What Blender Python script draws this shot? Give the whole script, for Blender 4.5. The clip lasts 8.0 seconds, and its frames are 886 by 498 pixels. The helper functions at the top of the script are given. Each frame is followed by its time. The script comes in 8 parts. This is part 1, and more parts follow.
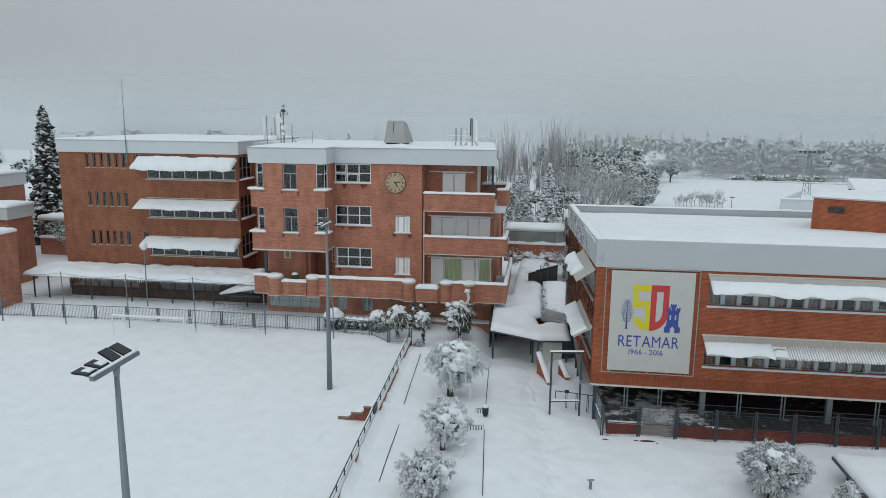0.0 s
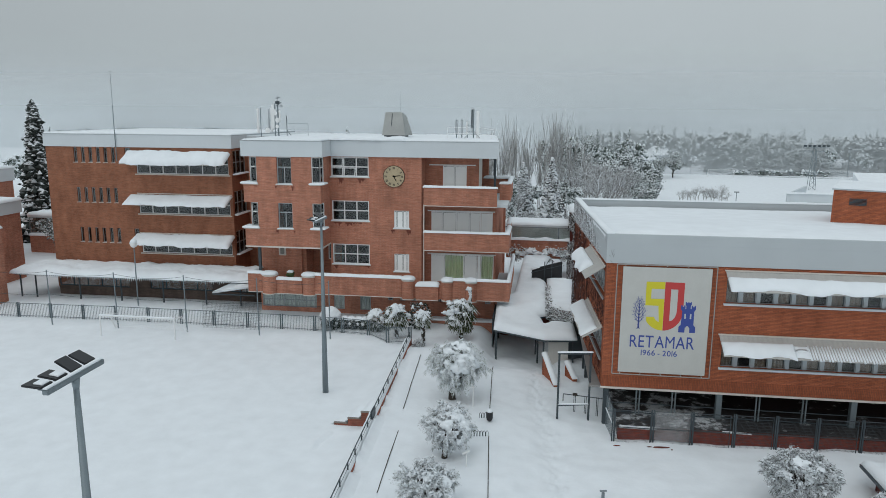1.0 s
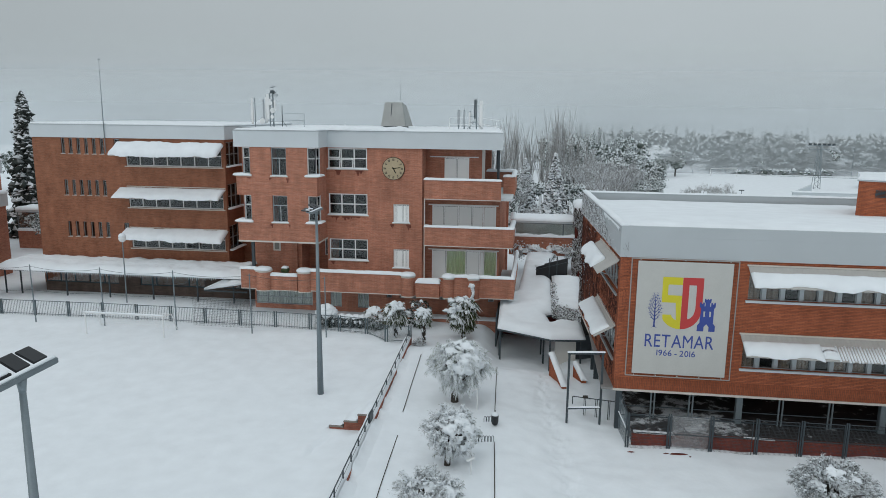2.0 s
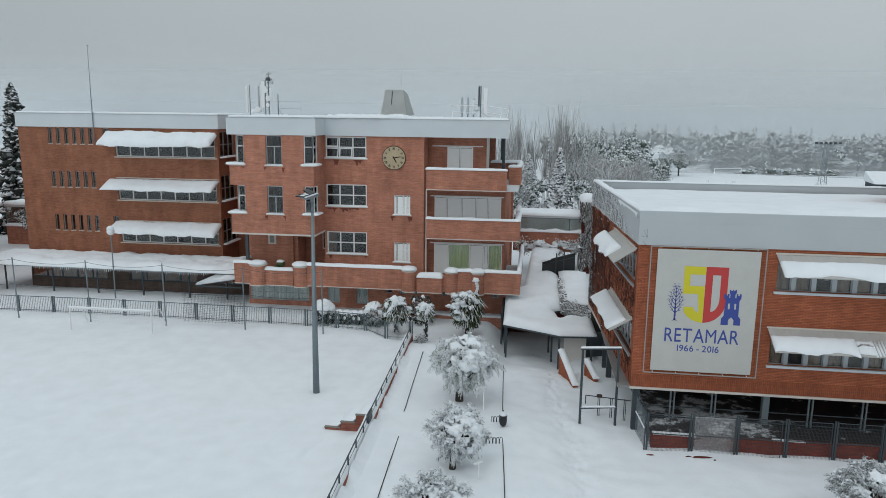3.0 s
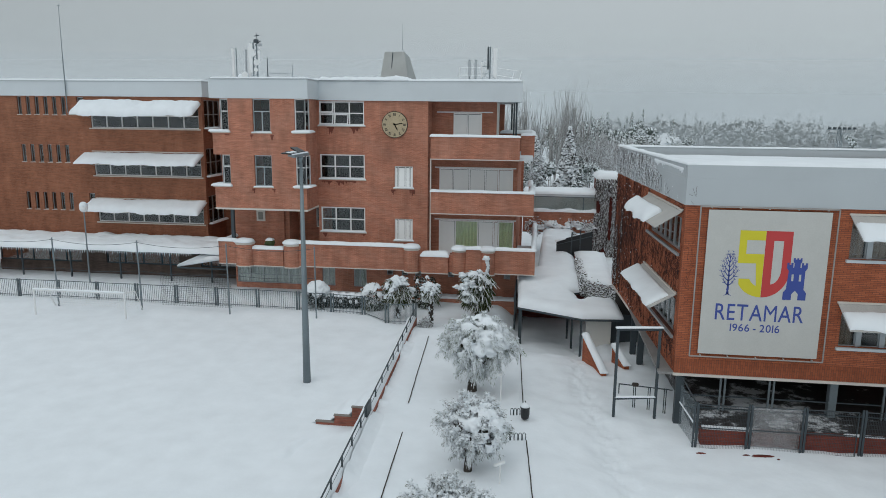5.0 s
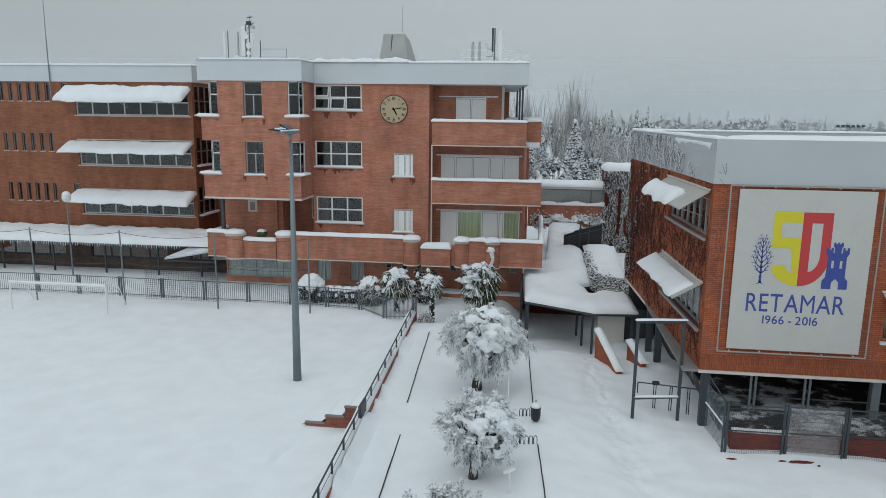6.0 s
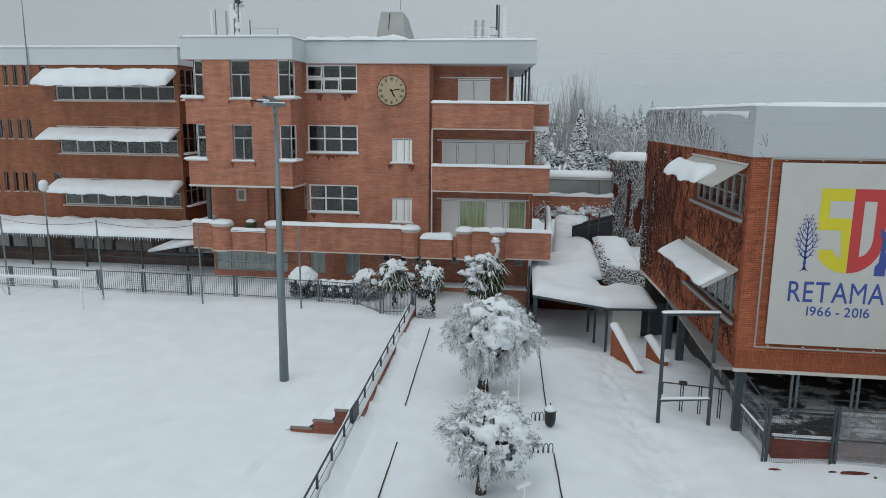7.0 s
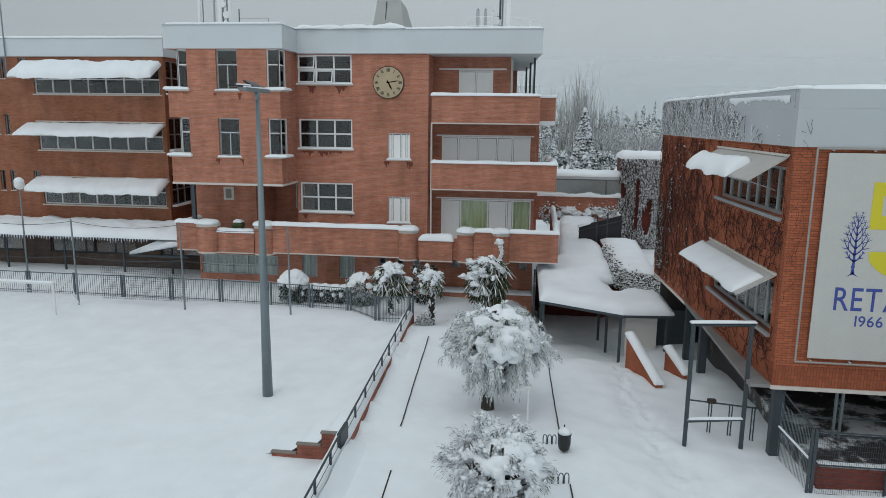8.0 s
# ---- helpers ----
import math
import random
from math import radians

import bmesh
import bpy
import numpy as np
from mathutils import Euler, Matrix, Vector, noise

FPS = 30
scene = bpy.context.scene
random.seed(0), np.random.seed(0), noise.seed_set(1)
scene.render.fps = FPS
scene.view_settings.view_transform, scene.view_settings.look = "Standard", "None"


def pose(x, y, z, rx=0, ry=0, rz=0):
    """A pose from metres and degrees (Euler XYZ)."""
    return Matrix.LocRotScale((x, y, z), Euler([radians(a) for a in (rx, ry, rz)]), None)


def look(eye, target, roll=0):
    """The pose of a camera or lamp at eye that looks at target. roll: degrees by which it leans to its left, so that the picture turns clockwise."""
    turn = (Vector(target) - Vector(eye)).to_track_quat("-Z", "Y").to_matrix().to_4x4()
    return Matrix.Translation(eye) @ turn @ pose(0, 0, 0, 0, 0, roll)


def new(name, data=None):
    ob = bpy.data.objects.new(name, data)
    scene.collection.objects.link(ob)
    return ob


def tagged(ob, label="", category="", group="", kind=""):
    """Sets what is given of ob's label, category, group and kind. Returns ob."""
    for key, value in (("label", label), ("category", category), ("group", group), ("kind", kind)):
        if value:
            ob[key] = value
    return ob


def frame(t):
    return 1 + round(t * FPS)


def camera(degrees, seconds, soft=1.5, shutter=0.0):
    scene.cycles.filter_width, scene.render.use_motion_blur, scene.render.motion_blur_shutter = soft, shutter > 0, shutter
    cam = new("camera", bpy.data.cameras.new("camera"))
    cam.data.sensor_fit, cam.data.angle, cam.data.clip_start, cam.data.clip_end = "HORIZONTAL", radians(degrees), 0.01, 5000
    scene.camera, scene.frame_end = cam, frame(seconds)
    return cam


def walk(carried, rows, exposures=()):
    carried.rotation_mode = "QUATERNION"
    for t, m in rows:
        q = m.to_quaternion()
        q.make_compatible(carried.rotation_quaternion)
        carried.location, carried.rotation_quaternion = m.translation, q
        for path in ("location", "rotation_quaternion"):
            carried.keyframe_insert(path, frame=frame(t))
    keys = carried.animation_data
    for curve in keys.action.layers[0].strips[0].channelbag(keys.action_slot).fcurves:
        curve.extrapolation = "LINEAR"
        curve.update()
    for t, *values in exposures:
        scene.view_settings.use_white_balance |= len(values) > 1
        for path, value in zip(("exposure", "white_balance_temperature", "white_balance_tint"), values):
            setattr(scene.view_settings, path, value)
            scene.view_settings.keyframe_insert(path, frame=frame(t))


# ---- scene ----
cam = camera(64.3, 8.0, soft=0.7)
PATH = [
    (0, (3.45, -0.011, 17.035), (3.188, 1.937, 16.666), 0.6),
    (0.5, (3.323, 0.994, 16.832), (3.06, 2.942, 16.459), 0.5),
    (1, (3.094, 2.08, 16.557), (2.833, 4.027, 16.18), 0.4),
    (1.5, (2.851, 3.15, 16.243), (2.592, 5.097, 15.864), 0.5),
    (3, (2.071, 6.46, 14.565), (1.815, 8.409, 14.197), 0.7),
    (3.5, (1.836, 7.536, 14.097), (1.579, 9.484, 13.725), 0.6),
    (4, (1.552, 8.69, 13.506), (1.297, 10.639, 13.135), 0.7),
    (4.5, (1.281, 9.764, 12.94), (1.028, 11.713, 12.568), 0.7),
    (5, (1.017, 10.967, 12.375), (0.764, 12.914, 11.995), 0.6),
    (6.5, (0.474, 14.649, 10.665), (0.217, 16.597, 10.294), 0.7),
    (7, (0.237, 16.067, 10.152), (-0.019, 18.015, 9.779), 0.6),
    (7.5, (0.029, 17.451, 9.776), (-0.229, 19.398, 9.399), 0.6),
    (8, (-0.128, 18.564, 9.635), (-0.382, 20.514, 9.27), 0.7),
]
walk(cam, [(t, look(eye, target, roll)) for t, eye, target, roll in PATH])

# ---- world, sun ----
world = bpy.data.worlds.new("overcast_sky")
scene.world = world
world.use_nodes = True
wn, wl = world.node_tree.nodes, world.node_tree.links
wn.clear()
w_out = wn.new("ShaderNodeOutputWorld")
w_bg = wn.new("ShaderNodeBackground")
w_sky = wn.new("ShaderNodeTexSky")
w_sky.sky_type = "NISHITA"
w_sky.sun_disc = False
w_sky.sun_elevation = radians(28)
w_sky.sun_rotation = radians(200)
w_sky.dust_density = 6.0
w_hsv = wn.new("ShaderNodeHueSaturation")
w_hsv.inputs["Saturation"].default_value = 0.15
w_hsv.inputs["Value"].default_value = 0.10
w_co = wn.new("ShaderNodeTexCoord")
w_sep = wn.new("ShaderNodeSeparateXYZ")
w_map = wn.new("ShaderNodeMapRange")
w_map.interpolation_type = "SMOOTHSTEP"
w_map.inputs["From Min"].default_value = 0.10
w_map.inputs["From Max"].default_value = 0.95
w_grad = wn.new("ShaderNodeMix")
w_grad.data_type = "RGBA"
w_grad.inputs["A"].default_value = (0.475, 0.535, 0.564, 1)
w_grad.inputs["B"].default_value = (0.72, 0.805, 0.86, 1)
w_noise = wn.new("ShaderNodeTexNoise")
w_noise.inputs["Scale"].default_value = 2.2
w_noise.inputs["Detail"].default_value = 3
w_nmap = wn.new("ShaderNodeMapRange")
w_nmap.inputs["To Min"].default_value = 0.93
w_nmap.inputs["To Max"].default_value = 1.07
w_mul = wn.new("ShaderNodeVectorMath")
w_mul.operation = "SCALE"
w_mix = wn.new("ShaderNodeMix")
w_mix.data_type = "RGBA"
w_mix.inputs["Factor"].default_value = 0.1
wl.new(w_co.outputs["Generated"], w_sep.inputs[0])
wl.new(w_sep.outputs["Z"], w_map.inputs["Value"])
wl.new(w_map.outputs["Result"], w_grad.inputs["Factor"])
wl.new(w_co.outputs["Generated"], w_noise.inputs["Vector"])
wl.new(w_noise.outputs["Fac"], w_nmap.inputs["Value"])
wl.new(w_grad.outputs["Result"], w_mul.inputs[0])
w_west = wn.new("ShaderNodeMapRange")
w_west.inputs["From Min"].default_value = -0.62
w_west.inputs["From Max"].default_value = 0.05
w_west.inputs["To Min"].default_value = 0.86
w_thick = wn.new("ShaderNodeMath")
w_thick.operation = "MULTIPLY"
wl.new(w_sep.outputs["X"], w_west.inputs["Value"])
wl.new(w_nmap.outputs["Result"], w_thick.inputs[0])
wl.new(w_west.outputs["Result"], w_thick.inputs[1])
wl.new(w_thick.outputs[0], w_mul.inputs["Scale"])
wl.new(w_sky.outputs["Color"], w_hsv.inputs["Color"])
wl.new(w_mul.outputs["Vector"], w_mix.inputs["A"])
wl.new(w_hsv.outputs["Color"], w_mix.inputs["B"])
wl.new(w_mix.outputs["Result"], w_bg.inputs["Color"])
wl.new(w_bg.outputs["Background"], w_out.inputs["Surface"])
w_bg.inputs["Strength"].default_value = 1.0

sun = new("sun", bpy.data.lights.new("sun", "SUN"))
sun.data.energy = 0.35
sun.data.angle = radians(40)
sun.data.color = (1.0, 0.98, 0.95)
sun.matrix_world = look((0, 0, 50), (12, 30, 0))


# ---- materials ----
def material(name, base, rough=0.8, metal=0.0, vary=0.12, scale=1.5, fine=25.0, bump=0.0, spec=0.4):
    """Base colour with a coarse and a fine variation, and a fine relief."""
    m = bpy.data.materials.new(name)
    m.use_nodes = True
    n, l = m.node_tree.nodes, m.node_tree.links
    b = n["Principled BSDF"]
    b.inputs["Roughness"].default_value = rough
    b.inputs["Metallic"].default_value = metal
    b.inputs["Specular IOR Level"].default_value = spec
    co = n.new("ShaderNodeTexCoord")
    big = n.new("ShaderNodeTexNoise")
    big.inputs["Scale"].default_value = scale
    big.inputs["Detail"].default_value = 5
    small = n.new("ShaderNodeTexNoise")
    small.inputs["Scale"].default_value = fine
    small.inputs["Detail"].default_value = 3
    add = n.new("ShaderNodeMath")
    add.operation = "ADD"
    rng = n.new("ShaderNodeMapRange")
    rng.inputs["From Min"].default_value = 0.6
    rng.inputs["From Max"].default_value = 1.4
    rng.inputs["To Min"].default_value = 1 - vary
    rng.inputs["To Max"].default_value = 1 + vary
    col = n.new("ShaderNodeVectorMath")
    col.operation = "SCALE"
    col.inputs[0].default_value = base
    l.new(co.outputs["Object"], big.inputs["Vector"])
    l.new(co.outputs["Object"], small.inputs["Vector"])
    l.new(big.outputs["Fac"], add.inputs[0])
    l.new(small.outputs["Fac"], add.inputs[1])
    l.new(add.outputs[0], rng.inputs["Value"])
    l.new(rng.outputs["Result"], col.inputs["Scale"])
    l.new(col.outputs["Vector"], b.inputs["Base Color"])
    if bump:
        bp = n.new("ShaderNodeBump")
        bp.inputs["Strength"].default_value = bump
        bp.inputs["Distance"].default_value = 0.03
        l.new(small.outputs["Fac"], bp.inputs["Height"])
        l.new(bp.outputs["Normal"], b.inputs["Normal"])
    return m


def brick_material(name, c1, c2, mortar, length=0.25, height=0.065, upright=False, streak=0.35):
    """Thin bricks in running bond on walls of either direction, with rain streaks and blotches."""
    m = bpy.data.materials.new(name)
    m.use_nodes = True
    n, l = m.node_tree.nodes, m.node_tree.links
    b = n["Principled BSDF"]
    b.inputs["Roughness"].default_value = 0.85
    b.inputs["Specular IOR Level"].default_value = 0.25
    co = n.new("ShaderNodeTexCoord")
    sp = n.new("ShaderNodeSeparateXYZ")
    l.new(co.outputs["Object"], sp.inputs[0])
    sn = n.new("ShaderNodeSeparateXYZ")
    l.new(co.outputs["Normal"], sn.inputs[0])
    ab = n.new("ShaderNodeMath")
    ab.operation = "ABSOLUTE"
    l.new(sn.outputs["X"], ab.inputs[0])
    gt = n.new("ShaderNodeMath")
    gt.operation = "GREATER_THAN"
    gt.inputs[1].default_value = 0.7
    l.new(ab.outputs[0], gt.inputs[0])
    mx = n.new("ShaderNodeMix")
    l.new(gt.outputs[0], mx.inputs["Factor"])
    l.new(sp.outputs["X"], mx.inputs["A"])
    l.new(sp.outputs["Y"], mx.inputs["B"])
    cb = n.new("ShaderNodeCombineXYZ")
    l.new(mx.outputs["Result"], cb.inputs["Y" if upright else "X"])
    l.new(sp.outputs["Z"], cb.inputs["X" if upright else "Y"])
    br = n.new("ShaderNodeTexBrick")
    br.inputs["Scale"].default_value = 1.0
    br.inputs["Brick Width"].default_value = length
    br.inputs["Row Height"].default_value = height
    br.inputs["Mortar Size"].default_value = 0.008
    br.inputs["Mortar Smooth"].default_value = 0.3
    br.inputs["Bias"].default_value = 0.0
    br.inputs["Color1"].default_value = (*c1, 1)
    br.inputs["Color2"].default_value = (*c2, 1)
    br.inputs["Mortar"].default_value = (*mortar, 1)
    l.new(cb.outputs[0], br.inputs["Vector"])
    blot = n.new("ShaderNodeTexNoise")
    blot.inputs["Scale"].default_value = 0.8
    blot.inputs["Detail"].default_value = 6
    blot.inputs["Roughness"].default_value = 0.65
    l.new(co.outputs["Object"], blot.inputs["Vector"])
    stm = n.new("ShaderNodeMapping")
    stm.inputs["Scale"].default_value = (1.1, 1.1, 0.3)
    l.new(co.outputs["Object"], stm.inputs["Vector"])
    stk = n.new("ShaderNodeTexNoise")
    stk.inputs["Scale"].default_value = 1.6
    stk.inputs["Detail"].default_value = 4
    l.new(stm.outputs[0], stk.inputs["Vector"])
    crs = n.new("ShaderNodeMapping")
    crs.inputs["Scale"].default_value = (0.7, 0.7, 6.5)
    l.new(co.outputs["Object"], crs.inputs["Vector"])
    row = n.new("ShaderNodeTexNoise")
    row.inputs["Scale"].default_value = 1.5
    row.inputs["Detail"].default_value = 7
    l.new(crs.outputs[0], row.inputs["Vector"])
    a1 = n.new("ShaderNodeMath")
    a1.operation = "ADD"
    l.new(blot.outputs["Fac"], a1.inputs[0])
    l.new(stk.outputs["Fac"], a1.inputs[1])
    a2 = n.new("ShaderNodeMath")
    a2.operation = "ADD"
    l.new(a1.outputs[0], a2.inputs[0])
    l.new(row.outputs["Fac"], a2.inputs[1])
    rg = n.new("ShaderNodeMapRange")
    rg.inputs["From Min"].default_value = 1.05
    rg.inputs["From Max"].default_value = 1.95
    rg.inputs["To Min"].default_value = 1 - streak
    rg.inputs["To Max"].default_value = 1 + streak
    l.new(a2.outputs[0], rg.inputs["Value"])
    sc = n.new("ShaderNodeVectorMath")
    sc.operation = "SCALE"
    l.new(br.outputs["Color"], sc.inputs[0])
    l.new(rg.outputs["Result"], sc.inputs["Scale"])
    l.new(sc.outputs["Vector"], b.inputs["Base Color"])
    bp = n.new("ShaderNodeBump")
    bp.inputs["Strength"].default_value = 0.6
    bp.inputs["Distance"].default_value = 0.012
    bp.invert = True
    l.new(br.outputs["Fac"], bp.inputs["Height"])
    l.new(bp.outputs["Normal"], b.inputs["Normal"])
    return m


def snow_material(name, base=(0.815, 0.855, 0.885), bump=0.35):
    m = bpy.data.materials.new(name)
    m.use_nodes = True
    n, l = m.node_tree.nodes, m.node_tree.links
    b = n["Principled BSDF"]
    b.inputs["Base Color"].default_value = (*base, 1)
    b.inputs["Roughness"].default_value = 0.75
    b.inputs["Specular IOR Level"].default_value = 0.2
    co = n.new("ShaderNodeTexCoord")
    n1 = n.new("ShaderNodeTexNoise")
    n1.inputs["Scale"].default_value = 0.9
    n1.inputs["Detail"].default_value = 8
    n1.inputs["Roughness"].default_value = 0.55
    l.new(co.outputs["Object"], n1.inputs["Vector"])
    bp = n.new("ShaderNodeBump")
    bp.inputs["Strength"].default_value = bump
    bp.inputs["Distance"].default_value = 0.12
    l.new(n1.outputs["Fac"], bp.inputs["Height"])
    l.new(bp.outputs["Normal"], b.inputs["Normal"])
    rg = n.new("ShaderNodeMapRange")
    rg.inputs["From Min"].default_value = 0.3
    rg.inputs["From Max"].default_value = 0.7
    rg.inputs["To Min"].default_value = 0.95
    rg.inputs["To Max"].default_value = 1.03
    l.new(n1.outputs["Fac"], rg.inputs["Value"])
    sc = n.new("ShaderNodeVectorMath")
    sc.operation = "SCALE"
    sc.inputs[0].default_value = base
    l.new(rg.outputs["Result"], sc.inputs["Scale"])
    l.new(sc.outputs["Vector"], b.inputs["Base Color"])
    return m


def glass_material(name, tint=(0.55, 0.6, 0.62), gloss=1.0):
    m = bpy.data.materials.new(name)
    m.use_nodes = True
    n, l = m.node_tree.nodes, m.node_tree.links
    n.remove(n["Principled BSDF"])
    tr = n.new("ShaderNodeBsdfTransparent")
    tr.inputs["Color"].default_value = (*tint, 1)
    gl = n.new("ShaderNodeBsdfGlossy")
    gl.inputs["Roughness"].default_value = 0.04
    gl.inputs["Color"].default_value = (gloss, gloss, gloss, 1)
    fr = n.new("ShaderNodeFresnel")
    fr.inputs["IOR"].default_value = 1.5
    mix = n.new("ShaderNodeMixShader")
    l.new(fr.outputs[0], mix.inputs[0])
    l.new(tr.outputs[0], mix.inputs[1])
    l.new(gl.outputs[0], mix.inputs[2])
    l.new(mix.outputs[0], n["Material Output"].inputs["Surface"])
    return m


BRICK = brick_material("brown_red_brick", (0.475, 0.193, 0.122), (0.375, 0.145, 0.092), (0.46, 0.265, 0.20), streak=0.32)
BRICK_W = brick_material("ochre_brown_brick", (0.335, 0.132, 0.073), (0.26, 0.099, 0.054), (0.30, 0.165, 0.115), streak=0.3)
BRICK_R = brick_material("orange_red_brick", (0.44, 0.134, 0.063), (0.34, 0.098, 0.047), (0.15, 0.065, 0.048), 0.25, 0.072, streak=0.25)
BRICK_UP = brick_material("upright_brick", (0.34, 0.10, 0.047), (0.27, 0.078, 0.038), (0.16, 0.065, 0.045), 0.28, 0.085, upright=True, streak=0.2)
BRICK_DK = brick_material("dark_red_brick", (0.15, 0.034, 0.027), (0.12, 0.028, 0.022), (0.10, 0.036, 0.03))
BRICK_PLINTH = brick_material("red_plinth_brick", (0.26, 0.062, 0.043), (0.20, 0.048, 0.034), (0.13, 0.05, 0.04))
SNOW = snow_material("snow")
SNOW_CAP = snow_material("snow_cap", bump=0.2)
CONCRETE = material("pale_grey_concrete", (0.60, 0.645, 0.67), 0.85, vary=0.05, scale=0.6)
CONC_R = material("grey_painted_concrete", (0.46, 0.495, 0.515), 0.85, vary=0.06, scale=0.6)
SOFFIT = material("mottled_grey_soffit", (0.24, 0.235, 0.23), 0.9, vary=0.2)
CONC_EDGE = material("pale_concrete", (0.62, 0.58, 0.53), 0.85, vary=0.1)
PALE = material("pale_plaster", (0.66, 0.64, 0.60), 0.9, vary=0.06)
WHITE = material("white_paint", (0.78, 0.79, 0.79), 0.5, vary=0.04)
ALU = material("grey_aluminium", (0.42, 0.45, 0.47), 0.4, 0.5, vary=0.06)
STEEL = material("galvanised_steel", (0.22, 0.26, 0.28), 0.5, 0.55, vary=0.12)
FENCE_STEEL = material("weathered_fence_steel", (0.115, 0.145, 0.16), 0.55, 0.3, vary=0.15)
PVC = material("white_window_frames", (0.88, 0.89, 0.89), 0.4, vary=0.03)
DARK = material("dark_painted_steel", (0.055, 0.07, 0.08), 0.5, 0.2, vary=0.1)
BLACK = material("black_plastic", (0.02, 0.022, 0.025), 0.4, vary=0.1)
# near-black interior tones: the dimness of the rooms is put into the colour
INNER = material("plaster_darkened_for_shade", (0.05, 0.053, 0.055), 0.9)
INNER_DK = material("interior_shade_dark", (0.05, 0.047, 0.045), 0.9)
GLASS = glass_material("window_glass", (0.90, 0.93, 0.93))
BLIND = material("white_shutter_slats", (0.86, 0.875, 0.865), 0.6, vary=0.03)
CURTAIN = material("white_curtain", (0.78, 0.78, 0.76), 0.9, vary=0.05)
GREEN_CUR = material("green_curtain", (0.86, 0.90, 0.62), 0.9, vary=0.1)
AWNING = material("weathered_awning_canvas", (0.45, 0.44, 0.42), 0.9, vary=0.1)
ROOFING = material("grey_roofing", (0.33, 0.34, 0.35), 0.9)
BARK = material("dark_bark", (0.05, 0.042, 0.036), 0.9, vary=0.3, bump=0.4)
LEAF_DK = material("dark_green_needles", (0.045, 0.06, 0.05), 0.8, vary=0.3, fine=6)
PALM = material("palm_leaf", (0.06, 0.09, 0.035), 0.6, vary=0.35, fine=5)
IVY = material("bare_ivy_stems", (0.06, 0.019, 0.014), 0.9, vary=0.3)


# ---- building helpers ----
def empty(name, label, category, group="", kind="", at=None):
    ob = new(name)
    if at is not None:
        ob.matrix_world = at
    return tagged(ob, label, category, group, kind)


def part(name, bm, mat, parent=None, label="", at=None, smooth=False):
    """Link a bmesh as one mesh object, under a thing or a part."""
    me = bpy.data.meshes.new(name)
    bmesh.ops.recalc_face_normals(bm, faces=bm.faces)
    bm.to_mesh(me)
    bm.free()
    if smooth:
        for p in me.polygons:
            p.use_smooth = True
    me.materials.append(mat)
    ob = new(name, me)
    if at is not None:
        ob.matrix_basis = at
    ob.parent = parent
    if label:
        tagged(ob, label)
    return ob


def raw(name, verts, faces, mat, parent=None, label="", smooth=False):
    me = bpy.data.meshes.new(name)
    me.from_pydata([tuple(v) for v in verts], [], [tuple(f) for f in faces])
    if smooth:
        for p in me.polygons:
            p.use_smooth = True
    me.materials.append(mat)
    me.update()
    ob = new(name, me)
    ob.parent = parent
    if label:
        tagged(ob, label)
    return ob


def box(bm, x0, x1, y0, y1, z0, z1):
    v = [bm.verts.new(c) for c in ((x0, y0, z0), (x1, y0, z0), (x1, y1, z0), (x0, y1, z0), (x0, y0, z1), (x1, y0, z1), (x1, y1, z1), (x0, y1, z1))]
    for f in ((3, 2, 1, 0), (4, 5, 6, 7), (0, 1, 5, 4), (1, 2, 6, 5), (2, 3, 7, 6), (3, 0, 4, 7)):
        bm.faces.new([v[i] for i in f])
    return v


def boxes(*rows):
    bm = bmesh.new()
    for r in rows:
        box(bm, *r)
    return bm


def soft_box(x0, x1, y0, y1, z0, z1, r=0.02):
    bm = boxes((x0, x1, y0, y1, z0, z1))
    bmesh.ops.bevel(bm, geom=list(bm.edges), offset=r, segments=2, affect="EDGES")
    return bm


def tube(bm, a, b, r0, r1=None, n=8):
    """A closed tapered tube from a to b."""
    a, b = Vector(a), Vector(b)
    r1 = r0 if r1 is None else r1
    q = (b - a).to_track_quat("Z", "Y")
    rings = []
    for p, r in ((a, r0), (b, r1)):
        rings.append([bm.verts.new(p + q @ Vector((r * math.cos(i * math.tau / n), r * math.sin(i * math.tau / n), 0))) for i in range(n)])
    for i in range(n):
        j = (i + 1) % n
        bm.faces.new((rings[0][i], rings[0][j], rings[1][j], rings[1][i]))
    bm.faces.new(rings[0][::-1])
    bm.faces.new(rings[1])


def tubes(*rows, n=8):
    bm = bmesh.new()
    for r in rows:
        tube(bm, *r, n=n)
    return bm


